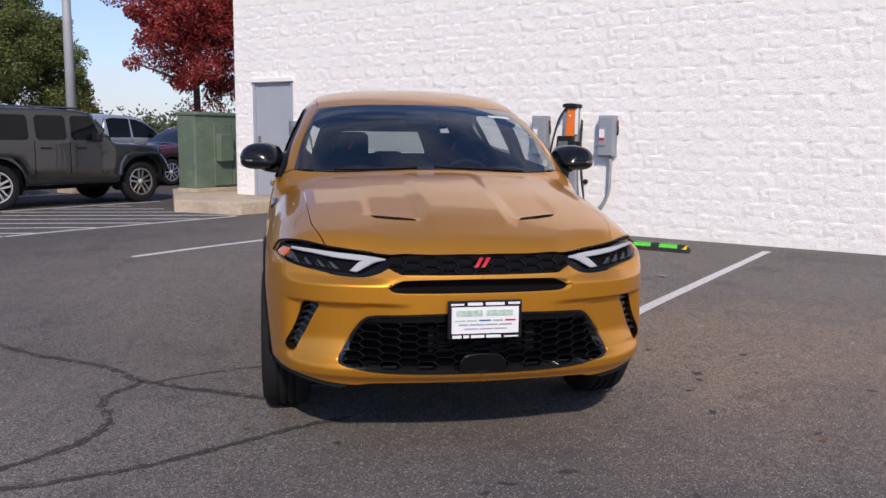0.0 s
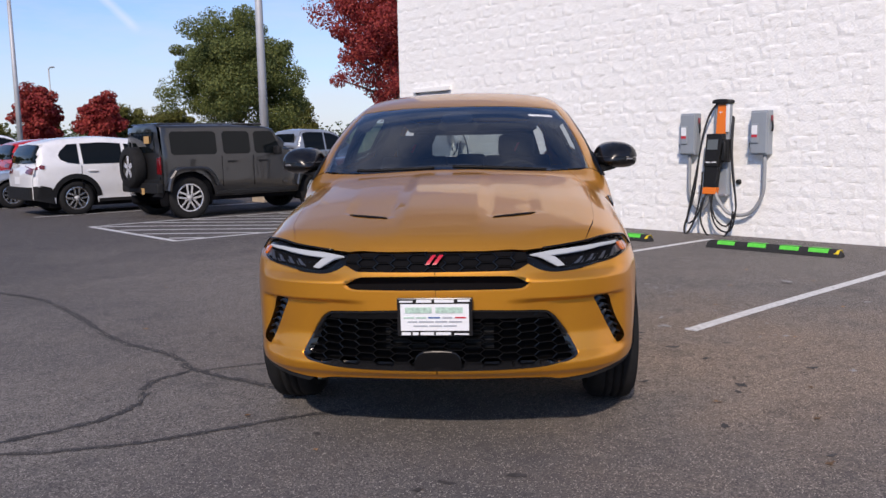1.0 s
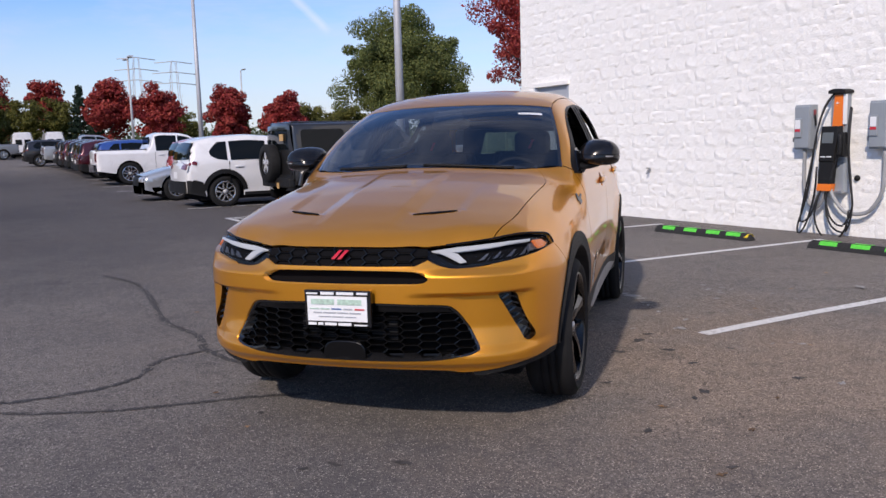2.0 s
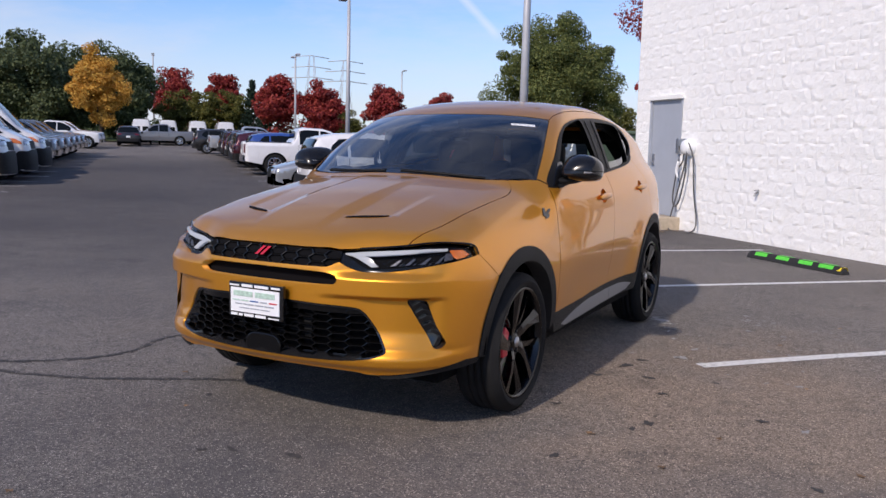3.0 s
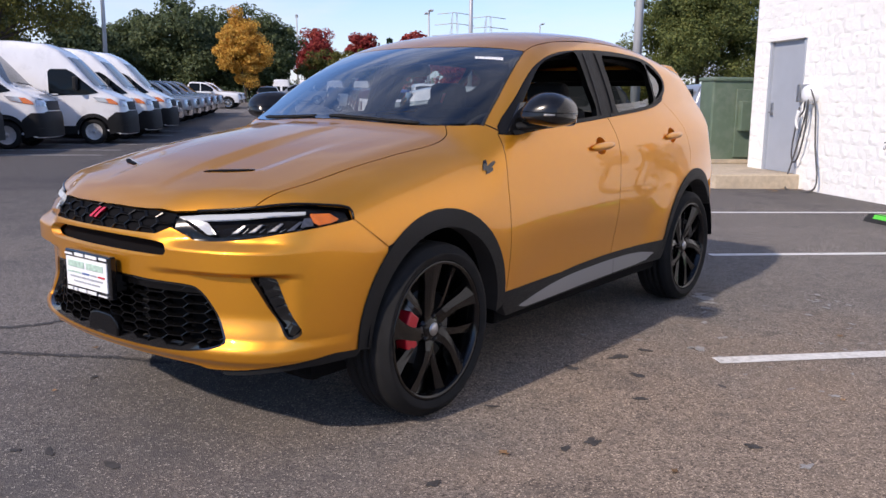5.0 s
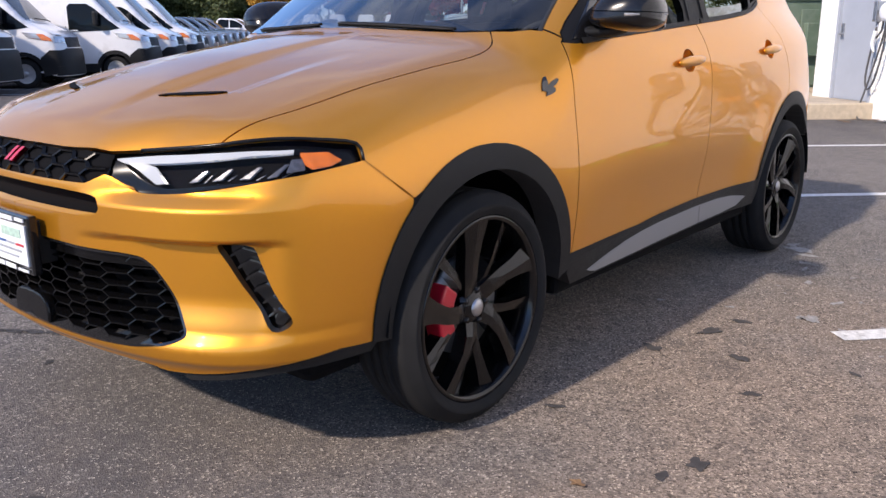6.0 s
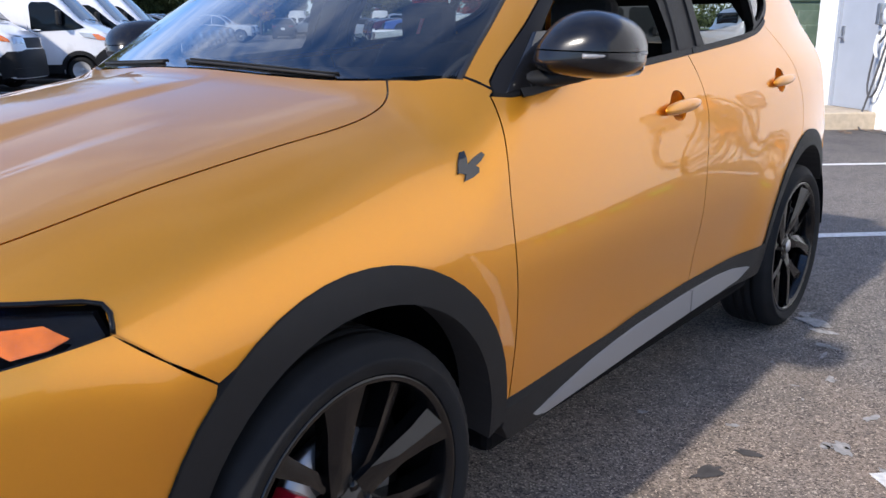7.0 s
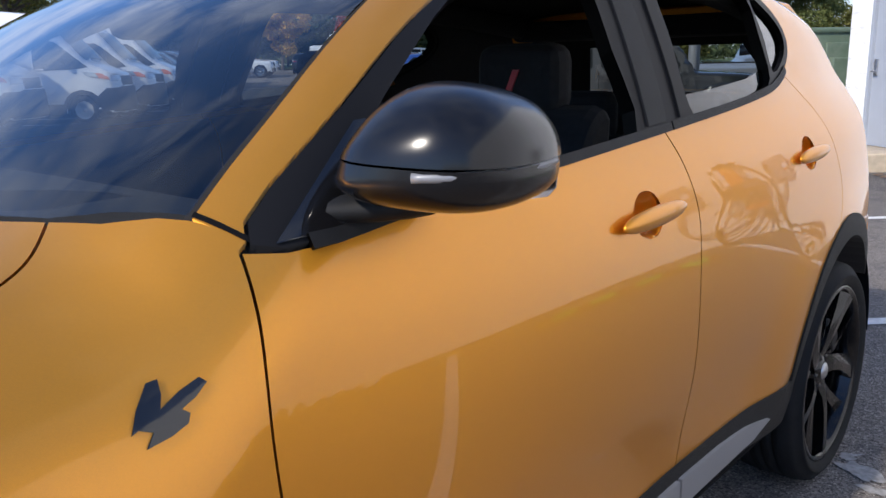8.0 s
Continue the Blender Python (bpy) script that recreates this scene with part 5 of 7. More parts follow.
def wheel(place, front):
    hub = new("wheel")
    hub.parent = car
    hub.matrix_basis = place
    tagged(hub, "black split-spoke alloy wheel with low-profile tyre")
    bm = bmesh.new()
    prof = [(RR - .004, -.10), (RR + .012, -.112), (RR + .04, -.118), (WR - .035, -.112), (WR - .010, -.100), (WR - .003, -.085), (WR, -.06), (WR, -.042), (WR - .008, -.040), (WR - .008, -.032), (WR, -.030), (WR, -.004), (WR - .008, -.002), (WR - .008, .006), (WR, .008), (WR, .034), (WR - .008, .036), (WR - .008, .044), (WR, .046), (WR, .064), (WR - .003, .085), (WR - .010, .100), (WR - .035, .112), (RR + .04, .118), (RR + .035, .1195), (RR + .028, .118), (RR + .012, .112), (RR - .004, .10)]
    lathe(bm, prof, 160, "x")
    n = len(prof)
    bm.verts.ensure_lookup_table()
    for i, v in enumerate(bm.verts):
        seg, k = divmod(i, n)
        if k in (4, 5, 20, 21) and seg % 2 == 0:
            v.co.y *= .993
            v.co.z *= .993
    tyre = part("tyre", bm, RUBBER, hub)
    bm = bmesh.new()
    lathe(bm, [(RR + .004, .102), (RR + .006, .108), (RR - .006, .110), (RR - .014, .098), (RR - .020, .06), (RR - .03, -.09), (RR + .004, -.10)], 64, "x")
    rim = part("rim", bm, RIM_BLACK, hub)
    for k in range(5):
        bm = bmesh.new()
        # a broad twisted blade and a thin one fork from the hub: (tangential, radial), edge by edge
        blades = (([(-.030, .040), (-.022, .09), (-.006, .14), (.020, .20), (.040, .272)], [(.030, .040), (.034, .09), (.050, .14), (.086, .195), (.128, .244)], .0, .014),
                  ([(-.030, .042), (-.036, .09), (-.056, .14), (-.088, .195), (-.122, .247)], [(.0, .050), (-.008, .09), (-.024, .14), (-.052, .20), (-.078, .263)], -.014, -.010))
        for a, b, sink, twist in blades:
            ring = []
            for i in range(5):
                (ta, ra), (tb, rb_) = a[i], b[i]
                h = .072 + .026 * (i / 4) ** .8 - (.006 if i == 0 else 0) + sink
                tw = twist * i / 4
                ring.append([bm.verts.new((h - tw, ta, ra)), bm.verts.new((h + .003, (ta + tb) / 2, (ra + rb_) / 2)), bm.verts.new((h + tw * .4, tb, rb_)), bm.verts.new((h - .045, tb * .97, rb_)), bm.verts.new((h - .045, ta * .97, ra))])
            for p, q in zip(ring, ring[1:]):
                for i in range(5):
                    bm.faces.new((p[i], p[(i + 1) % 5], q[(i + 1) % 5], q[i]))
        bmesh.ops.recalc_face_normals(bm, faces=bm.faces)
        part("spoke", bm, RIM_BLACK, hub, "", pose(0, 0, 0, 72 * k + 20, 0, 0))
    bm = bmesh.new()
    lathe(bm, [(.0, .080), (.030, .079), (.036, .074), (.060, .068), (.066, .04), (.066, 0)], 32, "x")
    part("hub", bm, RIM_BLACK, hub)
    bm = bmesh.new()
    lathe(bm, [(.0, .088), (.018, .087), (.027, .082), (.028, .076)], 24, "x")
    part("centre_cap", bm, STEEL, hub, "silver centre cap")
    for k in range(5):
        bm = bmesh.new()
        lathe(bm, [(0, .076), (.009, .076), (.010, .05)], 8, "x")
        part("wheel_nut", bm, RIM_BLACK, hub, "", pose(0, 0, 0, 72 * k + 56, 0, 0) @ Matrix.Translation((0, 0, .052)))
    bm = bmesh.new()
    lathe(bm, [(.06, .03), (.155, .03), (.155, .005), (.06, .005)], 48, "x")
    part("brake_disc", bm, STEEL, hub)
    bm = bmesh.new()
    lathe(bm, [(.0, -.02), (.24, -.02), (.24, -.03), (0, -.03)], 40, "x")
    part("back_plate", bm, DARK, hub)
    cal = [(.17 * math.cos(radians(a)), .17 * math.sin(radians(a))) for a in range(-32, 33, 8)]
    cal_in = [(.105 * math.cos(radians(a)), .105 * math.sin(radians(a))) for a in range(32, -33, -8)]
    bmc = prism(cal + cal_in, .06, "x", .008)
    # the caliper sits ahead of the axle in front, behind it at the rear
    ang = 172 if front else 8
    part("brake_caliper", bmc, RED if place.translation.y < 1 else BLACK_PLASTIC, hub, "red brake caliper" if place.translation.y < 1 else "dark brake caliper", Matrix.Translation((.045, 0, 0)) @ pose(0, 0, 0, ang, 0, 0) if place.to_3x3().determinant() > 0 else None)
    return hub


for front, wy in ((True, 0.0), (False, WB)):
    wheel(Matrix.Translation((.812, wy - (.040 if front else .008), .346)) @ pose(0, 0, 0, 3 if front else 40, 0, 0), front)
    wheel(Matrix.Translation((-.812, wy - (.040 if front else .008), .346)) @ pose(0, 0, 0, 0, 0, 180), not front)


# ---- fittings on and by the white wall ----
def on_wall(u, z, out=0.0):
    return YARD @ pose(u, WALL_N - out, z)


# grey service door in a steel frame
door = thing("door_1", on_wall((DOOR_U0 + DOOR_U1) / 2, DOOR_Z0), "plain light grey steel service door in white frame", "door", kind="structure")
hw, hh = (DOOR_U1 - DOOR_U0) / 2, DOOR_Z1 - DOOR_Z0
part("door_leaf", boxed(-hw + .05, hw - .05, .02, .07, .01, hh - .06, .004), DOOR_GREY, door)
part("jamb", boxed(-hw, -hw + .05, -.03, .08, 0, hh, .004), DOOR_GREY, door)
part("jamb", boxed(hw - .05, hw, -.03, .08, 0, hh, .004), DOOR_GREY, door)
part("door_head", boxed(-hw - .02, hw + .03, -.07, .08, hh - .05, hh + .03, .006), WALL_WHITE, door, "white drip cap")
part("sill", boxed(-hw, hw, -.02, .08, -.04, .01), CONCRETE, door)
part("door_handle", tube([(-hw + .13, .0, 1.0), (-hw + .13, -.05, 1.0), (-hw + .22, -.055, 1.0)], .011, 8), STEEL, door)
part("lock_plate", boxed(-hw + .10, -hw + .16, -.002, .022, .95, 1.16, .003), STEEL, door)
for z in (.25, 1.05, 1.9):
    part("hinge", boxed(hw - .07, hw - .045, .0, .03, z, z + .10, .004), STEEL, door)

# concrete pad with its kerb
pad_pts = [(-8.42, 6.5), (-8.42, WALL_N + .03), (-10.05, WALL_N + .03), (-10.05, 9.9), (-12.2, 9.9), (-12.2, 8.1), (-9.75, 6.15)]
bm = prism(pad_pts, .34, "z", .02)
pad = tagged(new("concrete_pad"), "tan concrete pad with a raised kerb", "kerb", kind="structure")
pad.matrix_basis = YARD @ pose(0, 0, 0)
part("slab", bm, CONCRETE, pad, "", Matrix.Translation((0, 0, -.0)))

# green transformer cabinet
trf = thing("transformer_cabinet", YARD @ pose(-11.12, 8.05, .172), "green painted steel transformer cabinet on concrete pad", "transformer")
part("body", boxed(-.26, .26, -.45, 1.05, 0, 1.58, .03), GREEN_BOX, trf)
part("lid", boxed(-.30, .30, -.48, 1.08, 1.54, 1.62, .03), GREEN_BOX, trf)
part("door", boxed(.262, .30, .02, .50, .12, 1.40, .012), GREEN_BOX, trf)
part("door", boxed(.262, .30, .52, 1.0, .12, 1.40, .012), GREEN_BOX, trf)
part("meter_box", boxed(.30, .44, .06, .42, .62, 1.18, .02), GREEN_BOX, trf)
part("lock", boxed(.30, .33, .49, .54, .75, .85, .005), STEEL, trf)
part("warning_label", boxed(.3, .303, .62, .78, 1.05, 1.25), WHITE_PAPER, trf, "white warning label")
part("base", boxed(-.28, .28, -.47, 1.07, 0, .08, .01), CONCRETE, trf)


def disconnect(u, z0):
    """Fused switch box with its lever and the conduit below."""
    t = thing("disconnect_switch", on_wall(u, z0), "grey metal electrical switch box with red lever", "switch box", "switch boxes by the charger")
    part("body", boxed(-.122, .122, -.16, 0.0, 0, .60, .012), BOX_GREY, t)
    part("cover", boxed(-.113, .113, -.185, -.158, .02, .58, .012), BOX_GREY, t)
    part("cover_panel", boxed(-.10, .01, -.205, -.183, .16, .42, .01), BOX_GREY, t)
    part("notice", boxed(-.085, -.005, -.208, -.204, .28, .40), WHITE_PAPER, t, "white notice")
    part("notice", boxed(-.085, -.005, -.208, -.204, .24, .275), RED, t, "red notice strip")
    lv = part("lever", tube([(.155, -.10, .32), (.175, -.13, .38), (.17, -.14, .47)], .014, 8), CABLE, t)
    part("lever_grip", boxed(.152, .182, -.155, -.12, .45, .53, .010), material("dull_red", (0.24, 0.05, 0.055), 0.5), lv)
    part("hinge", boxed(-.145, -.132, -.17, -.15, .1, .16), STEEL, t)
    return t


b1 = disconnect(-3.33, 1.08)
b2 = disconnect(-2.25, 1.08)
part("conduit", tube([(.0, -.10, 0), (.0, -.10, -.18), (.005, -.10, -.50), (.09, -.11, -.72), (.22, -.13, -.78), (.33, -.15, -.66), (.38, -.18, -.50)], .026, 10), CONDUIT, b1, "grey flexible conduit")
part("conduit", tube([(.06, -.10, 0), (.06, -.10, -.30), (.04, -.10, -.55), (-.10, -.11, -.78), (-.28, -.13, -.84), (-.45, -.15, -.80), (-.58, -.18, -.62), (-.62, -.18, -.52)], .026, 10), CONDUIT, b2, "grey flexible conduit")

# wall-mounted car charger
chg = thing("ev_charger", on_wall(-2.84, 0.50), "black and orange wall-mounted vehicle charger with looped black cables", "charger")
part("column", boxed(-.10, .12, -.12, 0, .0, 1.30, .02), BOX_GREY, chg)
part("head_cap", prism(spline([(-.095, 1.30), (-.085, 1.345), (.02, 1.36), (.135, 1.345), (.145, 1.30)], 3), .20, "y", .008), BLACK_PLASTIC, chg, "", Matrix.Translation((0, -.10, 0)))
part("orange_panel", prism([(-.06, .84), (-.03, 1.28), (.09, 1.28), (.085, .84)], .03, "y", .004), ORANGE, chg, "orange front panel", Matrix.Translation((0, -.135, 0)))
part("side_panel", boxed(.092, .13, -.15, -.11, .9, 1.29, .004), WHITE_PAPER, chg)
for a, b in ((( -.008, .04), (1.17, 1.18)), ((.010, .011), (1.15, 1.20))):
    part("cross_mark", boxed(a[0], a[1], -.156, -.150, b[0], b[1]), WHITE_PAPER, chg)
unit = part("screen_unit", prism([(-.185, .42), (-.15, .88), (.10, .88), (.10, .80), (.03, .42)], .10, "y", .012), BLACK_PLASTIC, chg, "black unit with screen", Matrix.Translation((0, -.19, 0)))
part("screen", prism([(-.135, .66), (-.122, .80), (.035, .80), (.025, .66)], .006, "y"), material("grey_screen", (0.12, 0.14, 0.15), 0.15), unit, "", Matrix.Translation((0, -.054, 0)))
part("light_bar", boxed(-.15, -.08, -.058, -.052, .475, .490), WHITE_PAPER, unit)
part("light_bar", boxed(-.06, .01, -.058, -.052, .475, .490), WHITE_PAPER, unit)
part("lower_unit", prism([(-.20, .12), (-.185, .42), (.03, .42), (.0, .12)], .09, "y", .01), BLACK_PLASTIC, chg, "", Matrix.Translation((0, -.18, 0)))
part("orange_foot", prism([(-.21, .03), (-.20, .125), (.01, .125), (-.01, .03)], .10, "y", .008), ORANGE, chg, "orange foot panel", Matrix.Translation((0, -.18, 0)))
part("foot_plate", boxed(-.20, .12, -.17, -.10, 0, .03, .006), STEEL, chg)
part("holster", boxed(.10, .19, -.24, -.15, .48, .80, .02), BLACK_PLASTIC, chg)
part("plug", tube([(.14, -.26, .78), (.15, -.27, .62), (.13, -.26, .50)], .03, 8), BLACK_PLASTIC, chg)
for pts in (
    [(-.06, -.12, 1.30), (-.15, -.19, 1.12), (-.24, -.23, .70), (-.32, -.23, .10), (-.42, -.22, -.25), (-.50, -.20, -.45), (-.48, -.2, -.57), (-.36, -.2, -.40), (-.24, -.22, 0), (-.20, -.24, .35)],
    [(-.08, -.13, 1.28), (-.19, -.21, .98), (-.29, -.23, .40), (-.40, -.22, -.10), (-.45, -.21, -.40), (-.30, -.2, -.30), (-.20, -.2, -.02)],
    [(.20, -.14, 1.12), (.20, -.18, .80), (.24, -.2, .30), (.30, -.2, -.15), (.22, -.2, -.48), (.02, -.2, -.44), (-.08, -.2, -.16), (.02, -.22, .30), (.14, -.25, .55)],
    [(.21, -.14, 1.10), (.22, -.19, .60), (.29, -.21, .05), (.30, -.21, -.20), (.16, -.2, -.42), (-.02, -.2, -.30), (-.10, -.2, 0)],
    [(-.16, -.2, .05), (-.24, -.21, -.30), (-.12, -.22, -.56), (.08, -.22, -.60), (.22, -.21, -.45), (.26, -.21, -.2)],
):
    part("cable", tube(pts, .013, 7), CABLE, chg, "black charging cable")
cap = thing("pipe_cap", on_wall(-2.60, 0.70), "small dark metal pipe cap on the wall", "pipe")
bm = bmesh.new()
lathe(bm, [(0, -.05), (.03, -.05), (.038, -.035), (.038, 0.02)], 20, "y")
part("cap", bm, BLACK_PLASTIC, cap)

# white cable unit with a long loop of cable
CABLE_GREY = material("cable_grey", (0.07, 0.07, 0.072), 0.6)
unit2 = thing("cable_unit", on_wall(-8.20, 1.45), "round white wall unit with hanging grey charging cable", "charger")
bm = bmesh.new()
lathe(bm, [(0, -.20), (.07, -.195), (.13, -.16), (.15, -.10), (.15, 0)], 28, "y")
part("body", bm, WHITE_PAPER, unit2)
part("bracket", boxed(-.34, -.12, -.08, 0, .03, .16, .01), BOX_GREY, unit2)
part("wire_box", boxed(-.36, -.28, -.10, 0, -.12, .16, .01), STEEL, unit2)
part("plug", tube([(-.18, -.14, -.25), (-.22, -.15, -.42), (-.16, -.15, -.55)], .03, 8, .018), WHITE_PAPER, unit2)
for pts in (
    [(.10, -.15, .08), (.22, -.12, -.20), (.27, -.10, -.80), (.42, -.12, -1.36), (.36, -.25, -1.51), (-.05, -.30, -1.51), (-.30, -.20, -1.42), (-.26, -.12, -1.0), (-.05, -.12, -.40), (.06, -.15, -.10)],
    [(.08, -.16, -.05), (.03, -.14, -.50), (-.12, -.12, -.95), (-.26, -.12, -1.08), (-.33, -.12, -.90), (-.25, -.13, -.50), (-.16, -.15, -.20)],
    [(.02, -.18, -.12), (-.04, -.15, -.25), (-.14, -.15, -.35)],
):
    part("cable", tube(pts, .014, 7), CABLE_GREY, unit2, "dark grey cable")
tap = thing("wall_tap", on_wall(-6.36, .74), "small brass outdoor tap on white wall", "tap")
part("spout", tube([(0, 0, 0), (0, -.07, 0), (0, -.10, -.05)], .016, 8), STEEL, tap)
bm = bmesh.new()
lathe(bm, [(0, -.012), (.035, -.010), (.04, 0), (.035, .008)], 14, "z")
part("hand_wheel", bm, STEEL, tap, "", Matrix.Translation((0, -.06, .045)))


# rubber wheel stops with green and yellow patches
def wheel_stop(u, n):
    t = thing("wheel_stop", yard(u, n), "black rubber wheel stop with green and yellow patches", "wheel stop", "wheel stops along the wall")
    prof = [(-.075, 0), (-.06, .055), (-.035, .10), (.035, .09), (.06, .055), (.075, 0)]
    bm = bmesh.new()
    rings = []
    for x, k in ((-.83, .55), (-.80, .85), (-.77, 1), (.77, 1), (.80, .85), (.83, .55)):
        rings.append([bm.verts.new((x, y * (.8 + .2 * k), z * k)) for y, z in prof])
    for a, b in zip(rings, rings[1:]):
        for i in range(5):
            bm.faces.new((a[i], b[i], b[i + 1], a[i + 1]))
    bm.faces.new(rings[0])
    bm.faces.new(rings[-1][::-1])
    bmesh.ops.recalc_face_normals(bm, faces=bm.faces)
    part("body", bm, STOP_RUBBER, t)
    for x, mat in ((-.56, STOP_GREEN), (-.16, STOP_GREEN), (.24, STOP_GREEN), (.58, STOP_GREEN), (.785, STOP_YELLOW)):
        w = .115 if mat == STOP_GREEN else .03
        vs, fs = [], []
        for xx in (x - w, x + w):
            for y, z in [(-.064, .047), (-.036, .093), (.036, .093), (.064, .047)]:
                k = .9 if mat == STOP_YELLOW else 1
                vs.append((xx, y * 1.03, z * k + .003))
        for i in range(3):
            fs.append((i, i + 4, i + 5, i + 1))
        part("patch", mesh_from("patch", vs, fs, mat), mat, t)
    return t


for u in (-1.42, -3.93):
    wheel_stop(u, 6.55)

# cracks, stains, scuffs on the tarmac
rc = random.Random(11)


def crack(pts, width, name="crack"):
    P = spline(pts, 14)
    vs, fs = [], []
    for strand in range(5):
        off = (strand - 2) * width * 1.0
        live = False
        for i, (x, y) in enumerate(P):
            a, b = P[max(i - 1, 0)], P[min(i + 1, len(P) - 1)]
            d = Vector((b[0] - a[0], b[1] - a[1])).normalized()
            w = width * rc.uniform(.25, .8)
            o = off + rc.uniform(-.7, .7) * width
            vs += [(x - d.y * (o + w * s_), y + d.x * (o + w * s_), BASE + .003 + strand * .0002) for s_ in (-1, 1)]
            if live and rc.random() < (.95 if strand == 2 else .62):
                k = len(vs) - 4
                fs.append((k, k + 1, k + 3, k + 2))
            live = True
    tagged(new(name, mesh_from(name, vs, fs, CRACK)), "dark filled crack in the asphalt", "crack", "asphalt cracks", "structure")


crack([(-4.6, 3.1), (-3.9, 2.7), (-3.2, 2.0), (-2.5, 1.2), (-1.9, .75), (-1.6, .40), (-1.1, .1), (-.85, -.05)], .011)
crack([(-1.6, .40), (-1.75, .1), (-1.65, -.25), (-1.75, -.55), (-2.1, -.85), (-2.7, -1.05)], .010)
crack([(-1.55, .38), (-1.2, .55), (-.95, .62)], .005)
crack([(-2.6, -1.0), (-1.9, -.98), (-1.38, -.82), (-1.0, -.6), (-.75, -.45), (-.5, -.35)], .008)


def blot(x, y, r, mat, label, cat, name, squash=1.0, turn=0.0, rough=.35):
    n = 26
    vs = [(x, y, BASE + .0035)]
    for k in range(n):
        a = 2 * math.pi * k / n
        q = r * (1 + rough * noise.noise(Vector((math.cos(a) * 1.3 + x * 7, math.sin(a) * 1.3 + y * 5, x + y))) * 1.6) * rc.uniform(.9, 1.1)
        px_, py_ = q * math.cos(a), q * math.sin(a) * squash
        vs.append((x + px_ * math.cos(turn) - py_ * math.sin(turn), y + px_ * math.sin(turn) + py_ * math.cos(turn), BASE + .0035))
    fs = [(0, 1 + k, 1 + (k + 1) % n) for k in range(n)]
    tagged(new(name, mesh_from(name, vs, fs, mat)), label, cat, name + "s", "structure")


CHALK = material("pale_scuff", (0.27, 0.265, 0.26), 0.8, vary=0.4, vary_scale=50)
for x, y, r in ((1.06, .84, .06), (1.04, .17, .055), (1.50, .66, .06), (1.50, -.02, .05), (-.59, -.69, .04), (.05, -1.23, .06), (1.55, .10, .06), (.33, -1.15, .05), (.75, -1.45, .045), (.35, -1.75, .05), (-.05, -1.3, .035), (1.3, -.55, .05), (1.65, -.9, .045), (1.35, .95, .055), (2.05, .45, .05), (.62, -2.0, .05), (1.2, 1.35, .07), (1.15, 1.15, .1), (2.35, -.35, .04), (.05, -2.05, .05), (-.9, -1.9, .035), (1.72, 1.05, .045)):
    blot(x, y, r * .62, OIL, "small dark oil stain on asphalt", "stain", "oil_stain", rc.uniform(.35, .8), rc.uniform(0, 3), .5)
for k in range(46):
    x, y = rc.uniform(1.0, 2.3), rc.uniform(1.2, 3.4)
    blot(x, y, rc.uniform(.008, .026), CHALK, "pale paint fleck on asphalt", "fleck", "paint_fleck", rc.uniform(.3, .9), rc.uniform(0, 3), .8)
for x, y, r in ((1.00, 2.72, .07), (1.08, 2.62, .045), (.95, 2.82, .04), (1.42, 1.57, .045), (1.44, 1.84, .035), (1.14, 2.45, .035), (1.72, 2.97, .03), (2.87, 3.40, .045), (2.25, .39, .03), (.82, 1.41, .02), (1.25, 2.1, .03), (2.96, .63, .03), (3.17, 2.40, .03)):
    blot(x, y, r, CHALK, "pale paint fleck on asphalt", "fleck", "paint_fleck", .6, rc.uniform(0, 3), .7)
LEAF = material("dry_leaf", (0.22, 0.125, 0.06), 0.8, vary=0.3, vary_scale=30, per_object=0.4)


def fallen_leaf(x, y, s, z=None):
    vs, fs = [], []
    n = 9
    a0 = rc.uniform(0, 6.28)
    for k in range(n):
        a = 2 * math.pi * k / n
        r = s * (1 if k % 2 == 0 else .55)
        vs.append((r * math.cos(a), r * math.sin(a) * .8, rc.uniform(.0, .25) * s))
    vs.append((0, 0, .02 * s))
    fs = [(n, k, (k + 1) % n) for k in range(n)]
    me = mesh_from("fallen_leaf", vs, fs, LEAF)
    ob = new("fallen_leaf", me)
    ob.matrix_basis = pose(x, y, (BASE + .006 if z is None else z), 0, 0, math.degrees(a0))
    tagged(ob, "dry brown leaf lying on asphalt", "leaf", "fallen leaves")


for x, y in ((-1.0, -.45), (-.55, -.9), (1.9, .05), (2.5, -.1), (2.2, 1.2), (.95, -1.55), (1.6, -1.0), (-.35, -2.0), (2.9, 2.2), (3.1, 3.4), (-2.4, 1.5), (1.75, -.45), (1.35, -.2), (2.3, 3.2), (2.7, 4.1), (3.6, 4.0), (-3.0, 3.3), (1.95, 2.3)):
    fallen_leaf(x, y, rc.uniform(.014, .028))
for k in range(26):
    p = YARD @ Vector((-8.2 + rc.uniform(-.05, .35), 7.2 + rc.uniform(0, .72), 0))
    fallen_leaf(p.x, p.y, rc.uniform(.025, .045), -.045)


# ---- other vehicles ----
def paint(name, color, rough=0.3, metal=0.0):
    return material(name, color, rough, metal, coat=1.0, vary=0.05, vary_scale=2, second=tuple(c * .8 + .01 for c in color), second_scale=3, second_at=(.55, .8))


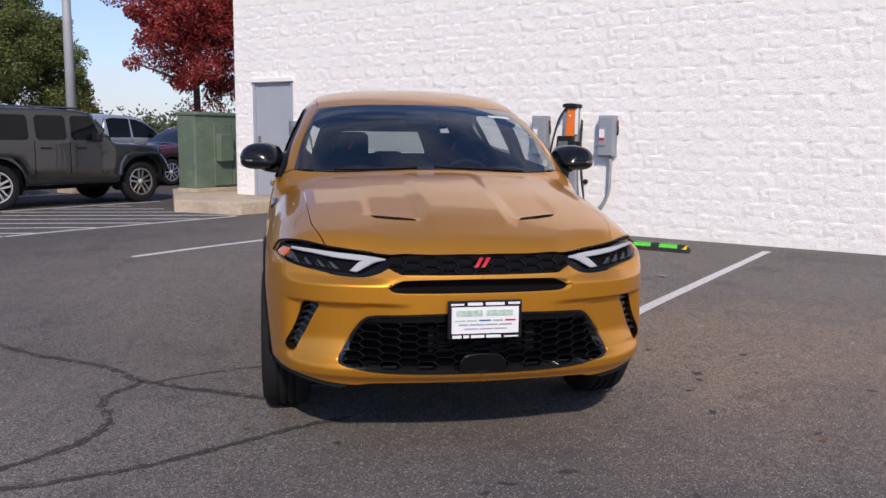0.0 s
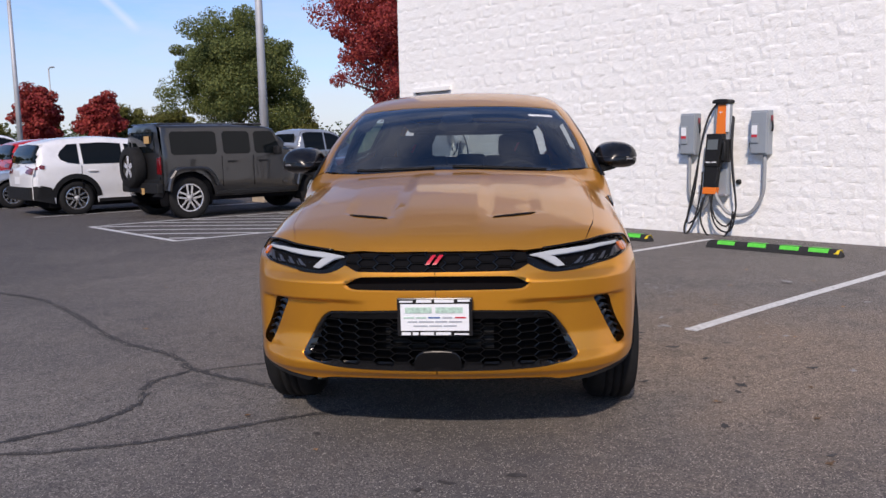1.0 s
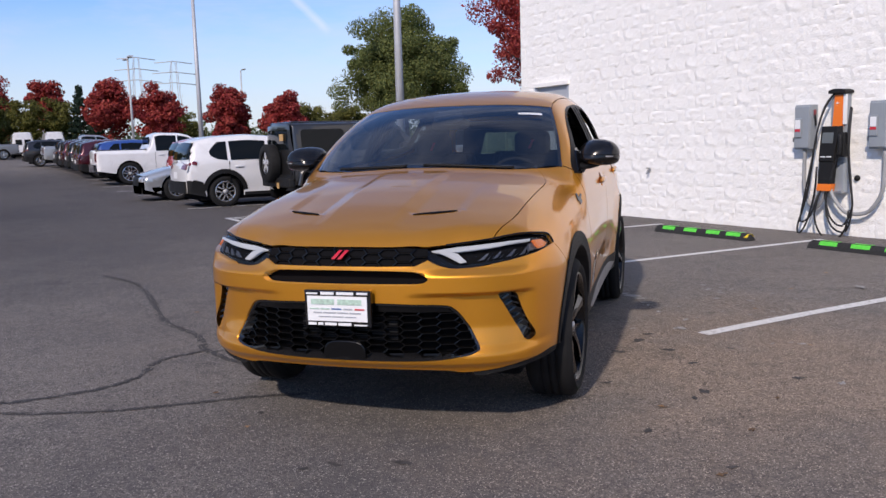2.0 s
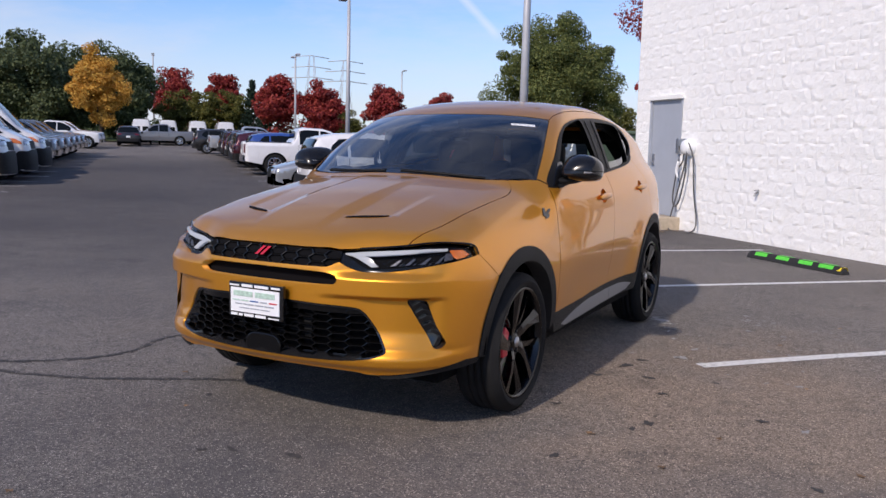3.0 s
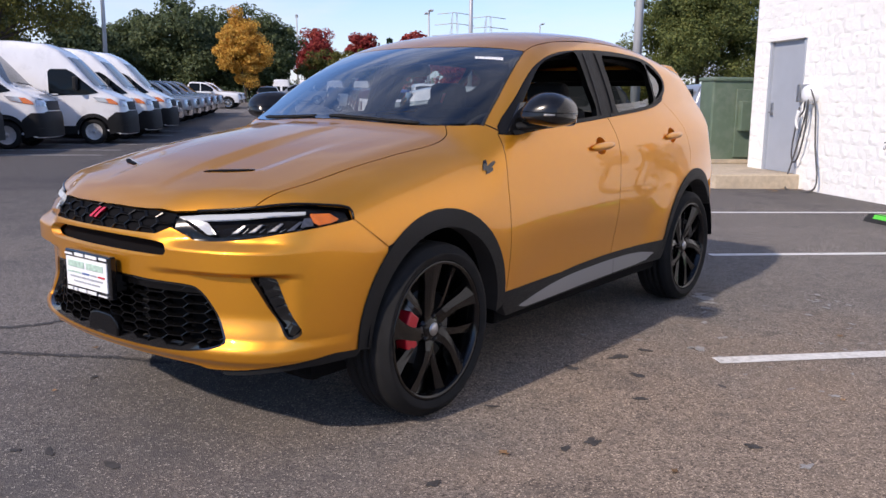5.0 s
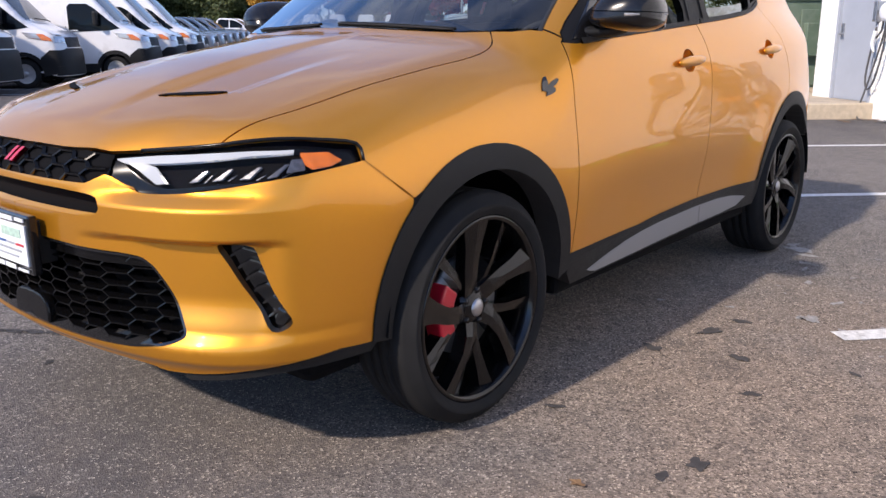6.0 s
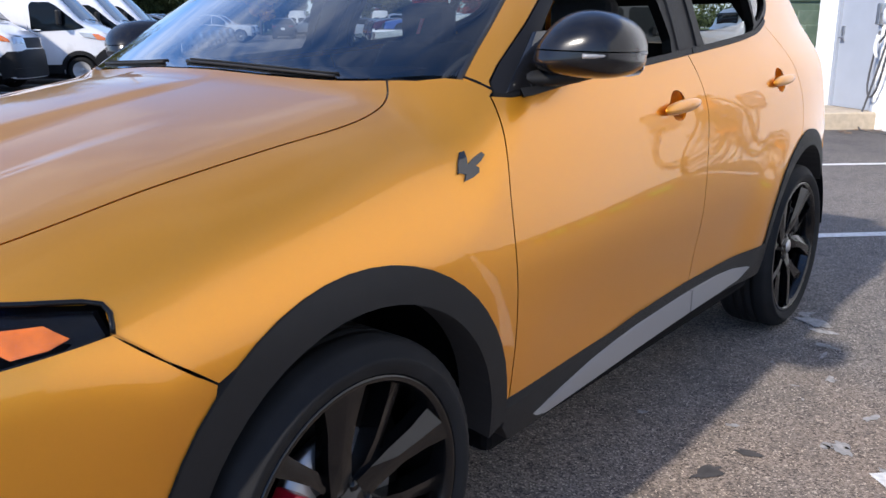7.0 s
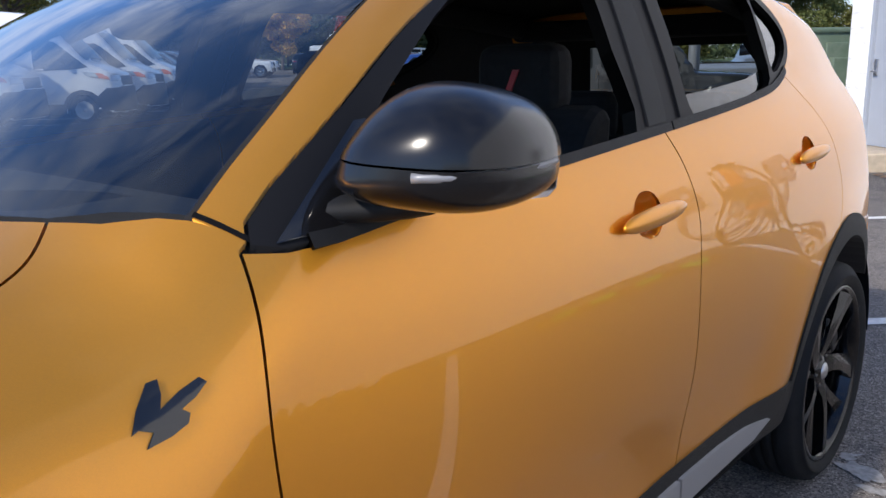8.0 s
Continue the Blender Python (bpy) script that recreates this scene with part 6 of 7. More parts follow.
P_WHITE = paint("white_paint", (0.80, 0.80, 0.81))
P_GREY = paint("granite_paint", (0.024, 0.0245, 0.026), .3, .3)
P_SILVER = paint("silver_paint", (0.45, 0.47, 0.49), .3, .6)
P_RED = paint("red_paint", (0.50, 0.015, 0.02))
P_BLUE = paint("blue_paint", (0.02, 0.07, 0.28))
P_BLACK = paint("black_paint", (0.012, 0.012, 0.014))
P_MAROON = paint("maroon_paint", (0.07, 0.008, 0.014), .25, .3)
P_DGREY = paint("dark_grey_paint", (0.24, 0.25, 0.27), .3, .5)
TINT = material("tinted_glass", (0.005, 0.007, 0.008), 0.03, spec=0.22)
TINT_LIGHT = material("screen_glass", (0.014, 0.018, 0.023), 0.04, spec=0.4)
LAMP_GREY = material("clear_lamp", (0.55, 0.56, 0.58), 0.15, metal=0.5, coat=1.0)

TYPES = {
    # top: (y, z) of the upper outline from nose to tail; side windows: y ranges between belt and roof
    "van": dict(hw=1.02, nose=-3.0, tail=2.9, wf=-2.05, wr=1.75, R=.35, clear=.28, belt=1.50, tumble=.13, top=[(-3.1, 1.05), (-2.95, 1.22), (-2.6, 1.40), (-2.2, 1.58), (-1.5, 2.36), (-1.2, 2.62), (-.8, 2.80), (0, 2.87), (2.9, 2.87)], screen=(-2.15, -1.40), windows=[(-1.98, -.88)], roof_drop=.42, k=.16, dark_low=.78),
    "pickup": dict(hw=.98, nose=-2.9, tail=2.95, wf=-1.95, wr=1.75, R=.42, clear=.42, belt=1.20, tumble=.30, top=[(-3, 1.02), (-2.85, 1.14), (-2.2, 1.22), (-1.25, 1.27), (-.55, 1.80), (-.2, 1.90), (.6, 1.93), (.85, 1.86), (1.0, 1.32), (2.95, 1.32)], screen=(-1.2, -.5), windows=[(-.92, -.05), (.0, .78)], roof_drop=.12, k=.12, dark_low=0, bed=(1.08, 2.85)),
    "suv": dict(hw=.92, nose=-2.3, tail=2.25, wf=-1.38, wr=1.34, R=.36, clear=.26, belt=1.05, tumble=.42, top=[(-2.4, .80), (-2.25, .92), (-1.8, 1.02), (-1.0, 1.10), (-.35, 1.52), (.0, 1.62), (.7, 1.68), (1.5, 1.64), (1.95, 1.55), (2.2, 1.12), (2.3, .98)], screen=(-.98, -.33), windows=[(-.62, .25), (.32, 1.18), (1.24, 1.66)], roof_drop=.15, k=.14, dark_low=.42),
    "boxy": dict(hw=.90, nose=-2.2, tail=2.02, wf=-1.50, wr=1.46, R=.415, clear=.42, belt=1.22, tumble=.16, top=[(-2.3, 1.10), (-2.15, 1.16), (-1.6, 1.20), (-.92, 1.23), (-.55, 1.74), (-.35, 1.83), (.5, 1.87), (2.0, 1.86)], screen=(-.9, -.56), windows=[(-.60, .02), (.12, .72), (.86, 1.80)], roof_drop=.14, k=.07, dark_low=0),
    "sedan": dict(hw=.89, nose=-2.25, tail=2.25, wf=-1.35, wr=1.35, R=.33, clear=.2, belt=.95, tumble=.50, top=[(-2.3, .62), (-2.1, .72), (-1.5, .88), (-.95, .95), (-.2, 1.36), (.2, 1.44), (.8, 1.43), (1.5, 1.12), (2.2, 1.02), (2.3, .95)], screen=(-.92, -.18), rear=(.95, 1.48), windows=[(-.5, .28), (.34, 1.0)], roof_drop=.12, k=.16, dark_low=0),
}


STEEL_WHEEL = material("steel_wheel", (0.45, 0.45, 0.46), 0.45, metal=0.2, vary=0.2, vary_scale=12)


def bg_wheel(car_, x, y, R, alloy, sg):
    w = new("wheel")
    w.parent = car_
    w.matrix_basis = Matrix.Translation((sg * x, y, R)) @ (pose(0, 0, 0) if sg > 0 else pose(0, 0, 0, 0, 0, 180))
    bm = bmesh.new()
    r = R * .66
    lathe(bm, [(r, -.09), (R * .93, -.10), (R, -.07), (R, .07), (R * .93, .10), (r + .01, .105), (r, .09)], 28, "x")
    part("tyre", bm, RUBBER, w)
    bm = bmesh.new()
    lathe(bm, [(r, .09), (r - .02, .085), (r - .03, .03), (0, .02)] if alloy else [(r, .095), (r - .015, .092), (r - .04, .062), (r * .55, .075), (r * .42, .055), (0, .06)], 28, "x")
    part("rim", bm, BLACK_PLASTIC if alloy else STEEL_WHEEL, w)
    if alloy:
        for k in range(5):
            for t in (-.03, .03):
                bmx = prism([(t - .018 * R / .35, .03), (t * 1.9 - .018, r - .01), (t * 1.9 + .018, r - .01), (t + .018 * R / .35, .03)], .02, "x")
                part("spoke", bmx, RIM_ALLOY, w, "", pose(0, 0, 0, 72 * k, 0, 0) @ Matrix.Translation((.075, 0, 0)))
        bm = bmesh.new()
        lathe(bm, [(r - .025, .088), (r, .098), (r + .008, .09)], 28, "x")
        part("rim_lip", bm, RIM_ALLOY, w)
    bm = bmesh.new()
    lathe(bm, [(0, .095), (.05, .09), (.06, .05)], 14, "x")
    part("hub", bm, STEEL_WHEEL, w)


def vehicle(kind, paint_mat, place, label, category, alloy=True, group="", extras=None):
    """A parked vehicle of one of the TYPES; its nose points to -y."""
    t = TYPES[kind]
    Tz = curve1(t["top"], .10)
    hw_, k_ = t["hw"], t["k"]

    def fn(P):
        x, y, z = np.abs(P[:, 0]), P[:, 1], P[:, 2]
        X = hw_ - .05 * step(.75, .3, z) - t["tumble"] * np.maximum(z - t["belt"], 0) ** 1.1 - .06 * step(t["nose"] + .9, t["nose"], y) - .03 * step(t["tail"] - .8, t["tail"], y)
        zt = Tz(y) - .06 * x * x
        f = smax(x - X, z - zt, k_)
        f = smax(f, t["nose"] + .10 * x * x + .10 * x ** 6 + .08 * step(.7, 1.2, z) - y, .10)
        return smax(f, y - (t["tail"] - .05 * x * x - .06 * x ** 6 - (.0 if kind in ("van", "pickup", "boxy") else .12 * step(.8, 1.2, z))), .08)
    so = Solid(fn)
    car_ = thing("parked_" + {"boxy": "off_roader"}.get(kind, kind), place, label, category, group)
    nose, tail, c, R = t["nose"], t["tail"], t["clear"], t["R"]
    ys = np.linspace(nose + .10, tail - .06, 44)
    d = k_ * .42

    def side(pts):
        return [tuple(p) for p in so.cast([(2.2, y, z) for y, z in pts], [(-1, 0, 0)] * len(pts), 2.2)]

    def frontp(pts, back=False):
        o = (lambda x, z: (x, 5.0, z)) if back else (lambda x, z: (x, -5.0, z))
        return [tuple(p) for p in so.cast([o(x, z) for x, z in pts], [(0, -1 if back else 1, 0)] * len(pts), 5.0)]

    def topp(pts):
        return [tuple(p) for p in so.cast([(x, y, 3.2) for x, y in pts], [(0, 0, -1)] * len(pts), 3.2)]
    upper = [(y, float(Tz(y)) - d) for y in ys]
    ra = R + (.11 if kind == "boxy" else .07)
    low = [(tail - .06, c + .12), (t["wr"] + ra, c)] + [p for p in arc(t["wr"], R, ra, -5, 185, 16) if p[1] > c] + [(t["wr"] - ra, c), (t["wf"] + ra, c)] + [p for p in arc(t["wf"], R, ra, -5, 185, 16) if p[1] > c] + [(t["wf"] - ra, c), (nose + .10, c + .12)]
    side_pts = side(upper + low)
    me = skin_of(so, side_pts, "side", paint_mat, "body_side", grid=.16)
    for m in (me, mirrored(me)):
        part("body_side", m, paint_mat, car_)
    edge = side(upper)
    top_out = [tuple(p) for p in edge] + [(-p[0], p[1], p[2]) for p in edge[::-1]]
    part("upper_body", skin_of(so, top_out, "top", paint_mat, "upper_body", grid=.16), paint_mat, car_)
    zt_f, zt_r = float(Tz(nose + .1)) - .02, float(Tz(tail - .08)) - .02
    w_ = hw_ - .10
    part("nose_panel", skin_of(so, frontp([(-w_ - .04, c + .1), (-w_, c), (w_, c), (w_ + .04, c + .1), (w_ + .02, zt_f - .12), (w_ - .06, zt_f), (-w_ + .06, zt_f), (-w_ - .02, zt_f - .12)]), "front", paint_mat, "nose_panel", grid=.2), paint_mat, car_)
    wr_ = w_ - (t["tumble"] * max(zt_r - t["belt"], 0))
    part("tail_panel", skin_of(so, frontp([(-w_, c + .1), (w_, c + .1), (w_ + .02, min(t["belt"], zt_r - .1)), (wr_ - .03, zt_r), (-wr_ + .03, zt_r), (-w_ - .02, min(t["belt"], zt_r - .1))], True), "back", paint_mat, "tail_panel", grid=.2), paint_mat, car_)
    # glass
    for y0, y1 in t["windows"]:
        b = t["belt"] + .03
        roof_z = [(y, min(float(Tz(y)) - t["roof_drop"], 2.12)) for y in np.linspace(y0, y1, 5)]
        pts = [(y0 + .02, b), (y1, b)] + [(y, max(z, b + .06)) for y, z in roof_z[::-1]]
        if kind == "suv" and y0 > 1:
            pts = [(y0 + .02, b), (y1 - .16, b + .03), (y1 - .03, b + .10), (y1, b + .19), (y1 - .05, b + .27)] + [p for p in roof_z[::-1] if p[0] < y1 - .12]
        if kind == "boxy":
            zt_w, slope, q = 1.70, .16 if y0 < -.3 else 0, .05
            pts = [(y0 + q, b), (y1 - q, b), (y1, b + q), (y1, zt_w - q), (y1 - q, zt_w), (y0 + slope + q, zt_w), (y0 + slope, zt_w - q), (y0, b + q)]
        if kind == "van":
            pts = [(-2.24, 1.43), (-1.95, 1.38), (-1.0, 1.34), (-.92, 1.40), (-.90, 2.0), (-.98, 2.08), (-1.40, 2.08), (-1.58, 1.98), (-1.95, 1.66)]
        m = skin_of(so, side(pts), "side", TINT, "side_window", grid=.3, lift=.006, flange=.012)
        for mm in (m, mirrored(m)):
            part("side_window", mm, TINT, car_)
    y0, y1 = t["screen"]

    def across(y, shrink):
        p = side([(y, float(Tz(y)) - d)])[0]
        return p[0] - shrink
    xs0, xs1 = across(y0, .10), across(y1, .09)
    part("windscreen", skin_of(so, topp([(xs0, y0), (xs1, y1), (0, y1 - .06), (-xs1, y1), (-xs0, y0), (0, y0 - .10)]), "top", TINT_LIGHT, "windscreen", grid=.3, lift=.006, flange=.012), TINT_LIGHT, car_)
    if kind == "suv":
        part("rear_window", skin_of(so, frontp([(-.80, 1.12), (0, 1.10), (.80, 1.12), (.75, 1.30), (.67, 1.46), (0, 1.49), (-.67, 1.46), (-.75, 1.30)], True), "back", TINT, "rear_window", grid=.1, lift=.03, flange=.06), TINT, car_)
        yr, zr = 1.93, float(Tz(1.93))
        part("roof_spoiler", boxed(-.66, .66, yr - .16, yr + .07, zr - .06, zr - .015, .02), paint_mat, car_)
    elif "rear" in t:
        y0, y1 = t["rear"]
        xs0, xs1 = across(y0, .10), across(y1, .06)
        part("rear_window", skin_of(so, topp([(xs0, y0), (xs1, y1), (-xs1, y1), (-xs0, y0)]), "top", TINT, "rear_window", grid=.3, lift=.006, flange=.012), TINT, car_)
    elif kind in ("boxy",):
        part("rear_window", skin_of(so, frontp([(-.62, 1.30), (.62, 1.30), (.58, 1.70), (-.58, 1.70)], True), "back", TINT, "rear_window", grid=.3, lift=.006, flange=.012), TINT, car_)
    elif kind == "pickup":
        part("rear_window", boxed(-.62, .62, .93, .965, 1.42, 1.76, .02), TINT, car_)
    elif kind == "van":
        for x0 in (-.72, .10):
            part("rear_window", skin_of(so, frontp([(x0, 1.45), (x0 + .62, 1.45), (x0 + .60, 2.05), (x0 + .02, 2.05)], True), "back", TINT, "rear_window", grid=.3, lift=.006, flange=.012), TINT, car_)
    # lamps
    zl = min(t["belt"] - .22, zt_f - .10)
    for sx in (1, -1):
        part("headlamp", skin_of(so, frontp([(sx * (w_ - .38), zl - .05), (sx * (w_ + .0), zl - .06), (sx * (w_ - .02), zl + .10), (sx * (w_ - .36), zl + .06)]), "front", LAMP_GREY, "headlamp", grid=.2, lift=.01, flange=.02), LAMP_GREY, car_)
        zr = t["belt"] - .12
        if kind == "suv":
            part("tail_lamp", skin_of(so, frontp([(sx * (w_ - .34), zr - .02), (sx * (w_ - .01), zr - .05), (sx * (w_ - .01), zr + .06), (sx * (w_ - .30), zr + .06)], True), "back", TAIL_RED, "tail_lamp", grid=.2, lift=.012, flange=.02), TAIL_RED, car_)
            continue
        part("tail_lamp", skin_of(so, frontp([(sx * (w_ - .16), zr - .20), (sx * (w_ + .0), zr - .22), (sx * (w_ - .0), zr + .12), (sx * (w_ - .14), zr + .10)], True), "back", TAIL_RED, "tail_lamp", grid=.2, lift=.012, flange=.02), TAIL_RED, car_)
    m = None if kind in ("boxy", "van", "pickup", "suv") else skin_of(so, side([(tail - .30, t["belt"] - .20), (tail - .07, t["belt"] - .26), (tail - .09, t["belt"] - .0), (tail - .24, t["belt"] - .06)]), "side", TAIL_RED, "tail_lamp", grid=.2, lift=.01, flange=.02)
    for mm in (m, mirrored(m)) if m else ():
        part("tail_lamp", mm, TAIL_RED, car_)
    if kind == "suv":
        for name_, pts, mat in (("tail_lamp", [(1.96, .99), (2.17, .97), (2.16, 1.06), (2.02, 1.07), (1.95, 1.06)], TAIL_RED), ("bumper_corner", [(1.78, c - .005), (2.185, c + .10), (2.19, .64), (2.02, .65), (1.84, .60)], BLACK_PLASTIC)):
            m = skin_of(so, side(pts), "side", mat, name_, grid=.2, lift=.012, flange=.02)
            for mm in (m, mirrored(m)):
                part(name_, mm, mat, car_)
    # grille, bumpers, plate
    part("grille", skin_of(so, frontp([(-w_ + .42, zl - .16), (w_ - .42, zl - .16), (w_ - .40, zl + .08), (-w_ + .40, zl + .08)]), "front", BLACK_PLASTIC, "grille", grid=.2, lift=.008, flange=.02), BLACK_PLASTIC, car_)
    if kind != "sedan":
        part("front_bumper", skin_of(so, frontp([(-w_, c + .02), (w_, c + .02), (w_ + .02, c + .24), (-w_ - .02, c + .24)]), "front", BLACK_PLASTIC if t["dark_low"] or kind == "boxy" else CHROME if kind == "pickup" else paint_mat, "front_bumper", grid=.15, lift=.01 if kind == "sedan" else .03, flange=.05), paint_mat, car_)
    part("rear_bumper", skin_of(so, frontp([(-w_ + .02, c + .10), (w_ - .02, c + .10), (w_ - .02, c + .36), (-w_ + .02, c + .36)], True), "back", CHROME if kind == "pickup" else BLACK_PLASTIC, "rear_bumper", grid=.15, lift=.05, flange=.08), paint_mat, car_)
    part("number_plate", skin_of(so, frontp([(-.16, c + .42), (.16, c + .42), (.16, c + .57), (-.16, c + .57)], True), "back", WHITE_PAPER, "number_plate", grid=.2, lift=.012, flange=.01), WHITE_PAPER, car_)
    part("underbody", boxed(-hw_ + .12, hw_ - .12, nose + .45, tail - .35, c - .08, c + .25), DARK, car_)
    # arch trims and dark lower cladding
    dark = t["dark_low"]
    for wy in (t["wf"], t["wr"]):
        wide = .09 if dark else .03
        lift_ = .012
        o = [p for p in arc(wy, R, ra + wide, 4, 176, 16) if p[1] > c + .02] + [p for p in arc(wy, R, ra - .01, 176, 4, 16) if p[1] > c + .02]
        mat = BLACK_PLASTIC if dark else paint_mat
        m = skin_of(so, side(o), "side", mat, "arch_trim", grid=.12, lift=lift_, flange=.12)
        for mm in (m, mirrored(m)):
            part("arch_trim", mm, mat, car_)
        for sg in (1, -1):
            part("wheel_well", boxed(min(sg * (hw_ - .32), sg * (hw_ - .08)), max(sg * (hw_ - .32), sg * (hw_ - .08)), wy - ra, wy + ra, R * .6, R + ra - .03, .08), DARK, car_)
            bg_wheel(car_, hw_ - .13, wy, R, alloy, sg)
    if dark:
        h = c + (dark - c) * .45
        seg = [(t["wf"] + ra + .02, c), (t["wr"] - ra - .02, c), (t["wr"] - ra - .02, h), (t["wf"] + ra + .02, h)]
        m = skin_of(so, side(seg), "side", BLACK_PLASTIC, "sill_cladding", grid=.3, lift=.01, flange=.03)
        for mm in (m, mirrored(m)):
            part("sill_cladding", mm, BLACK_PLASTIC, car_)
        if kind == "van":
            lowf = frontp([(-w_, c + .06), (w_, c + .06), (w_ + .04, .86), (w_ - .34, .94), (-w_ + .34, .94), (-w_ - .04, .86)])
            part("bumper_cladding", skin_of(so, lowf, "front", BLACK_PLASTIC, "bumper_cladding", grid=.15, lift=.016, flange=.05), BLACK_PLASTIC, car_)
            seg = [(nose + .10, c + .08), (t["wf"] - ra - .0, c), (t["wf"] - ra + .03, .72), (nose + .34, .90), (nose + .10, .90)]
            m = skin_of(so, side(seg), "side", BLACK_PLASTIC, "bumper_corner", grid=.2, lift=.014, flange=.05)
            for mm in (m, mirrored(m)):
                part("bumper_corner", mm, BLACK_PLASTIC, car_)
            m = skin_of(so, side([(nose + .26, 1.10), (nose + .72, 1.18), (nose + .85, 1.30), (nose + .45, 1.27), (nose + .30, 1.18)]), "side", AMBER, "side_lamp", grid=.2, lift=.015, flange=.02)
            m2 = skin_of(so, side([(nose + .50, 1.15), (nose + .80, 1.20), (nose + .92, 1.32), (nose + .60, 1.29)]), "side", LAMP_GREY, "side_lamp", grid=.2, lift=.022, flange=.02)
            for a_, mt in ((m, AMBER), (m2, LAMP_GREY)):
                for mm in (a_, mirrored(a_)):
                    part("side_lamp", mm, mt, car_)
            for sx in (1, -1):
                part("door_mirror", boxed(min(sx * 1.04, sx * 1.24), max(sx * 1.04, sx * 1.24), -1.72, -1.60, 1.50, 1.88, .04), BLACK_PLASTIC, car_)
            part("wiper", tube([(.6, -2.24, 1.60), (.1, -2.25, 1.63), (-.4, -2.2, 1.65)], .014, 5), BLACK_PLASTIC, car_)
    if kind != "van":
        ym = t["screen"][0] + .45
        for sx in (1, -1):
            part("door_mirror", boxed(min(sx * (hw_ + .0), sx * (hw_ + .2)), max(sx * hw_, sx * (hw_ + .2)), ym - .06, ym + .06, t["belt"], t["belt"] + .17, .035), BLACK_PLASTIC if kind in ("boxy", "pickup") else paint_mat, car_)
    for y0, y1 in t["windows"][:2]:
        for sx in (1, -1):
            yy, zz = y1 - .18, t["belt"] - .12
            px_ = side([(yy, zz)])[0][0]
            part("door_handle", boxed(min(sx * px_, sx * (px_ + .03)), max(sx * px_, sx * (px_ + .03)), yy - .1, yy + .1, zz - .018, zz + .018, .008), BLACK_PLASTIC if kind == "boxy" else paint_mat, car_)
            part("door_seam", boxed(min(sx * (px_ - .02), sx * (px_ + .004)), max(sx * (px_ - .02), sx * (px_ + .004)), y1 + .035, y1 + .045, c + .2, t["belt"]), DARK, car_)
    if kind == "pickup":
        b0, b1_ = t["bed"]
        part("bed_liner", boxed(-hw_ + .16, hw_ - .16, b0, b1_, 1.25, 1.305), DARK, car_)
    if extras:
        extras(car_, so, side)
    return car_


def skin_of(so, pts, view, mat, name, grid=.15, lift=0.0, flange=0.0):
    return skin(so, pts, view, mat=mat, name=name, grid=grid, lift=lift, flange=flange, gap=0.0)


CARD = material("tan_card", (0.55, 0.33, 0.13), 0.6, vary=0.15, vary_scale=20)


def flare(line, thick, x0, x1):
    """A boxy wing flare: a bent band over the wheel, standing out from the body."""
    bm = bmesh.new()
    cy, cz = sum(p[0] for p in line) / len(line), .42
    rows = []
    for y, z in line:
        way = Vector((y - cy, z - cz)).normalized() * thick
        rows.append([bm.verts.new(v) for v in ((x0, y, z), (x1 - math.copysign(.025, x1), y, z), (x1, y - way.x * .4, z - way.y * .4), (x1 - math.copysign(.01, x1), y - way.x, z - way.y), (x0, y - way.x, z - way.y))])
    for a, b in zip(rows, rows[1:]):
        for k in range(5):
            bm.faces.new((a[k], a[(k + 1) % 5], b[(k + 1) % 5], b[k]))
    bm.faces.new(rows[0])
    bm.faces.new(rows[-1][::-1])
    bmesh.ops.recalc_face_normals(bm, faces=bm.faces)
    return bm


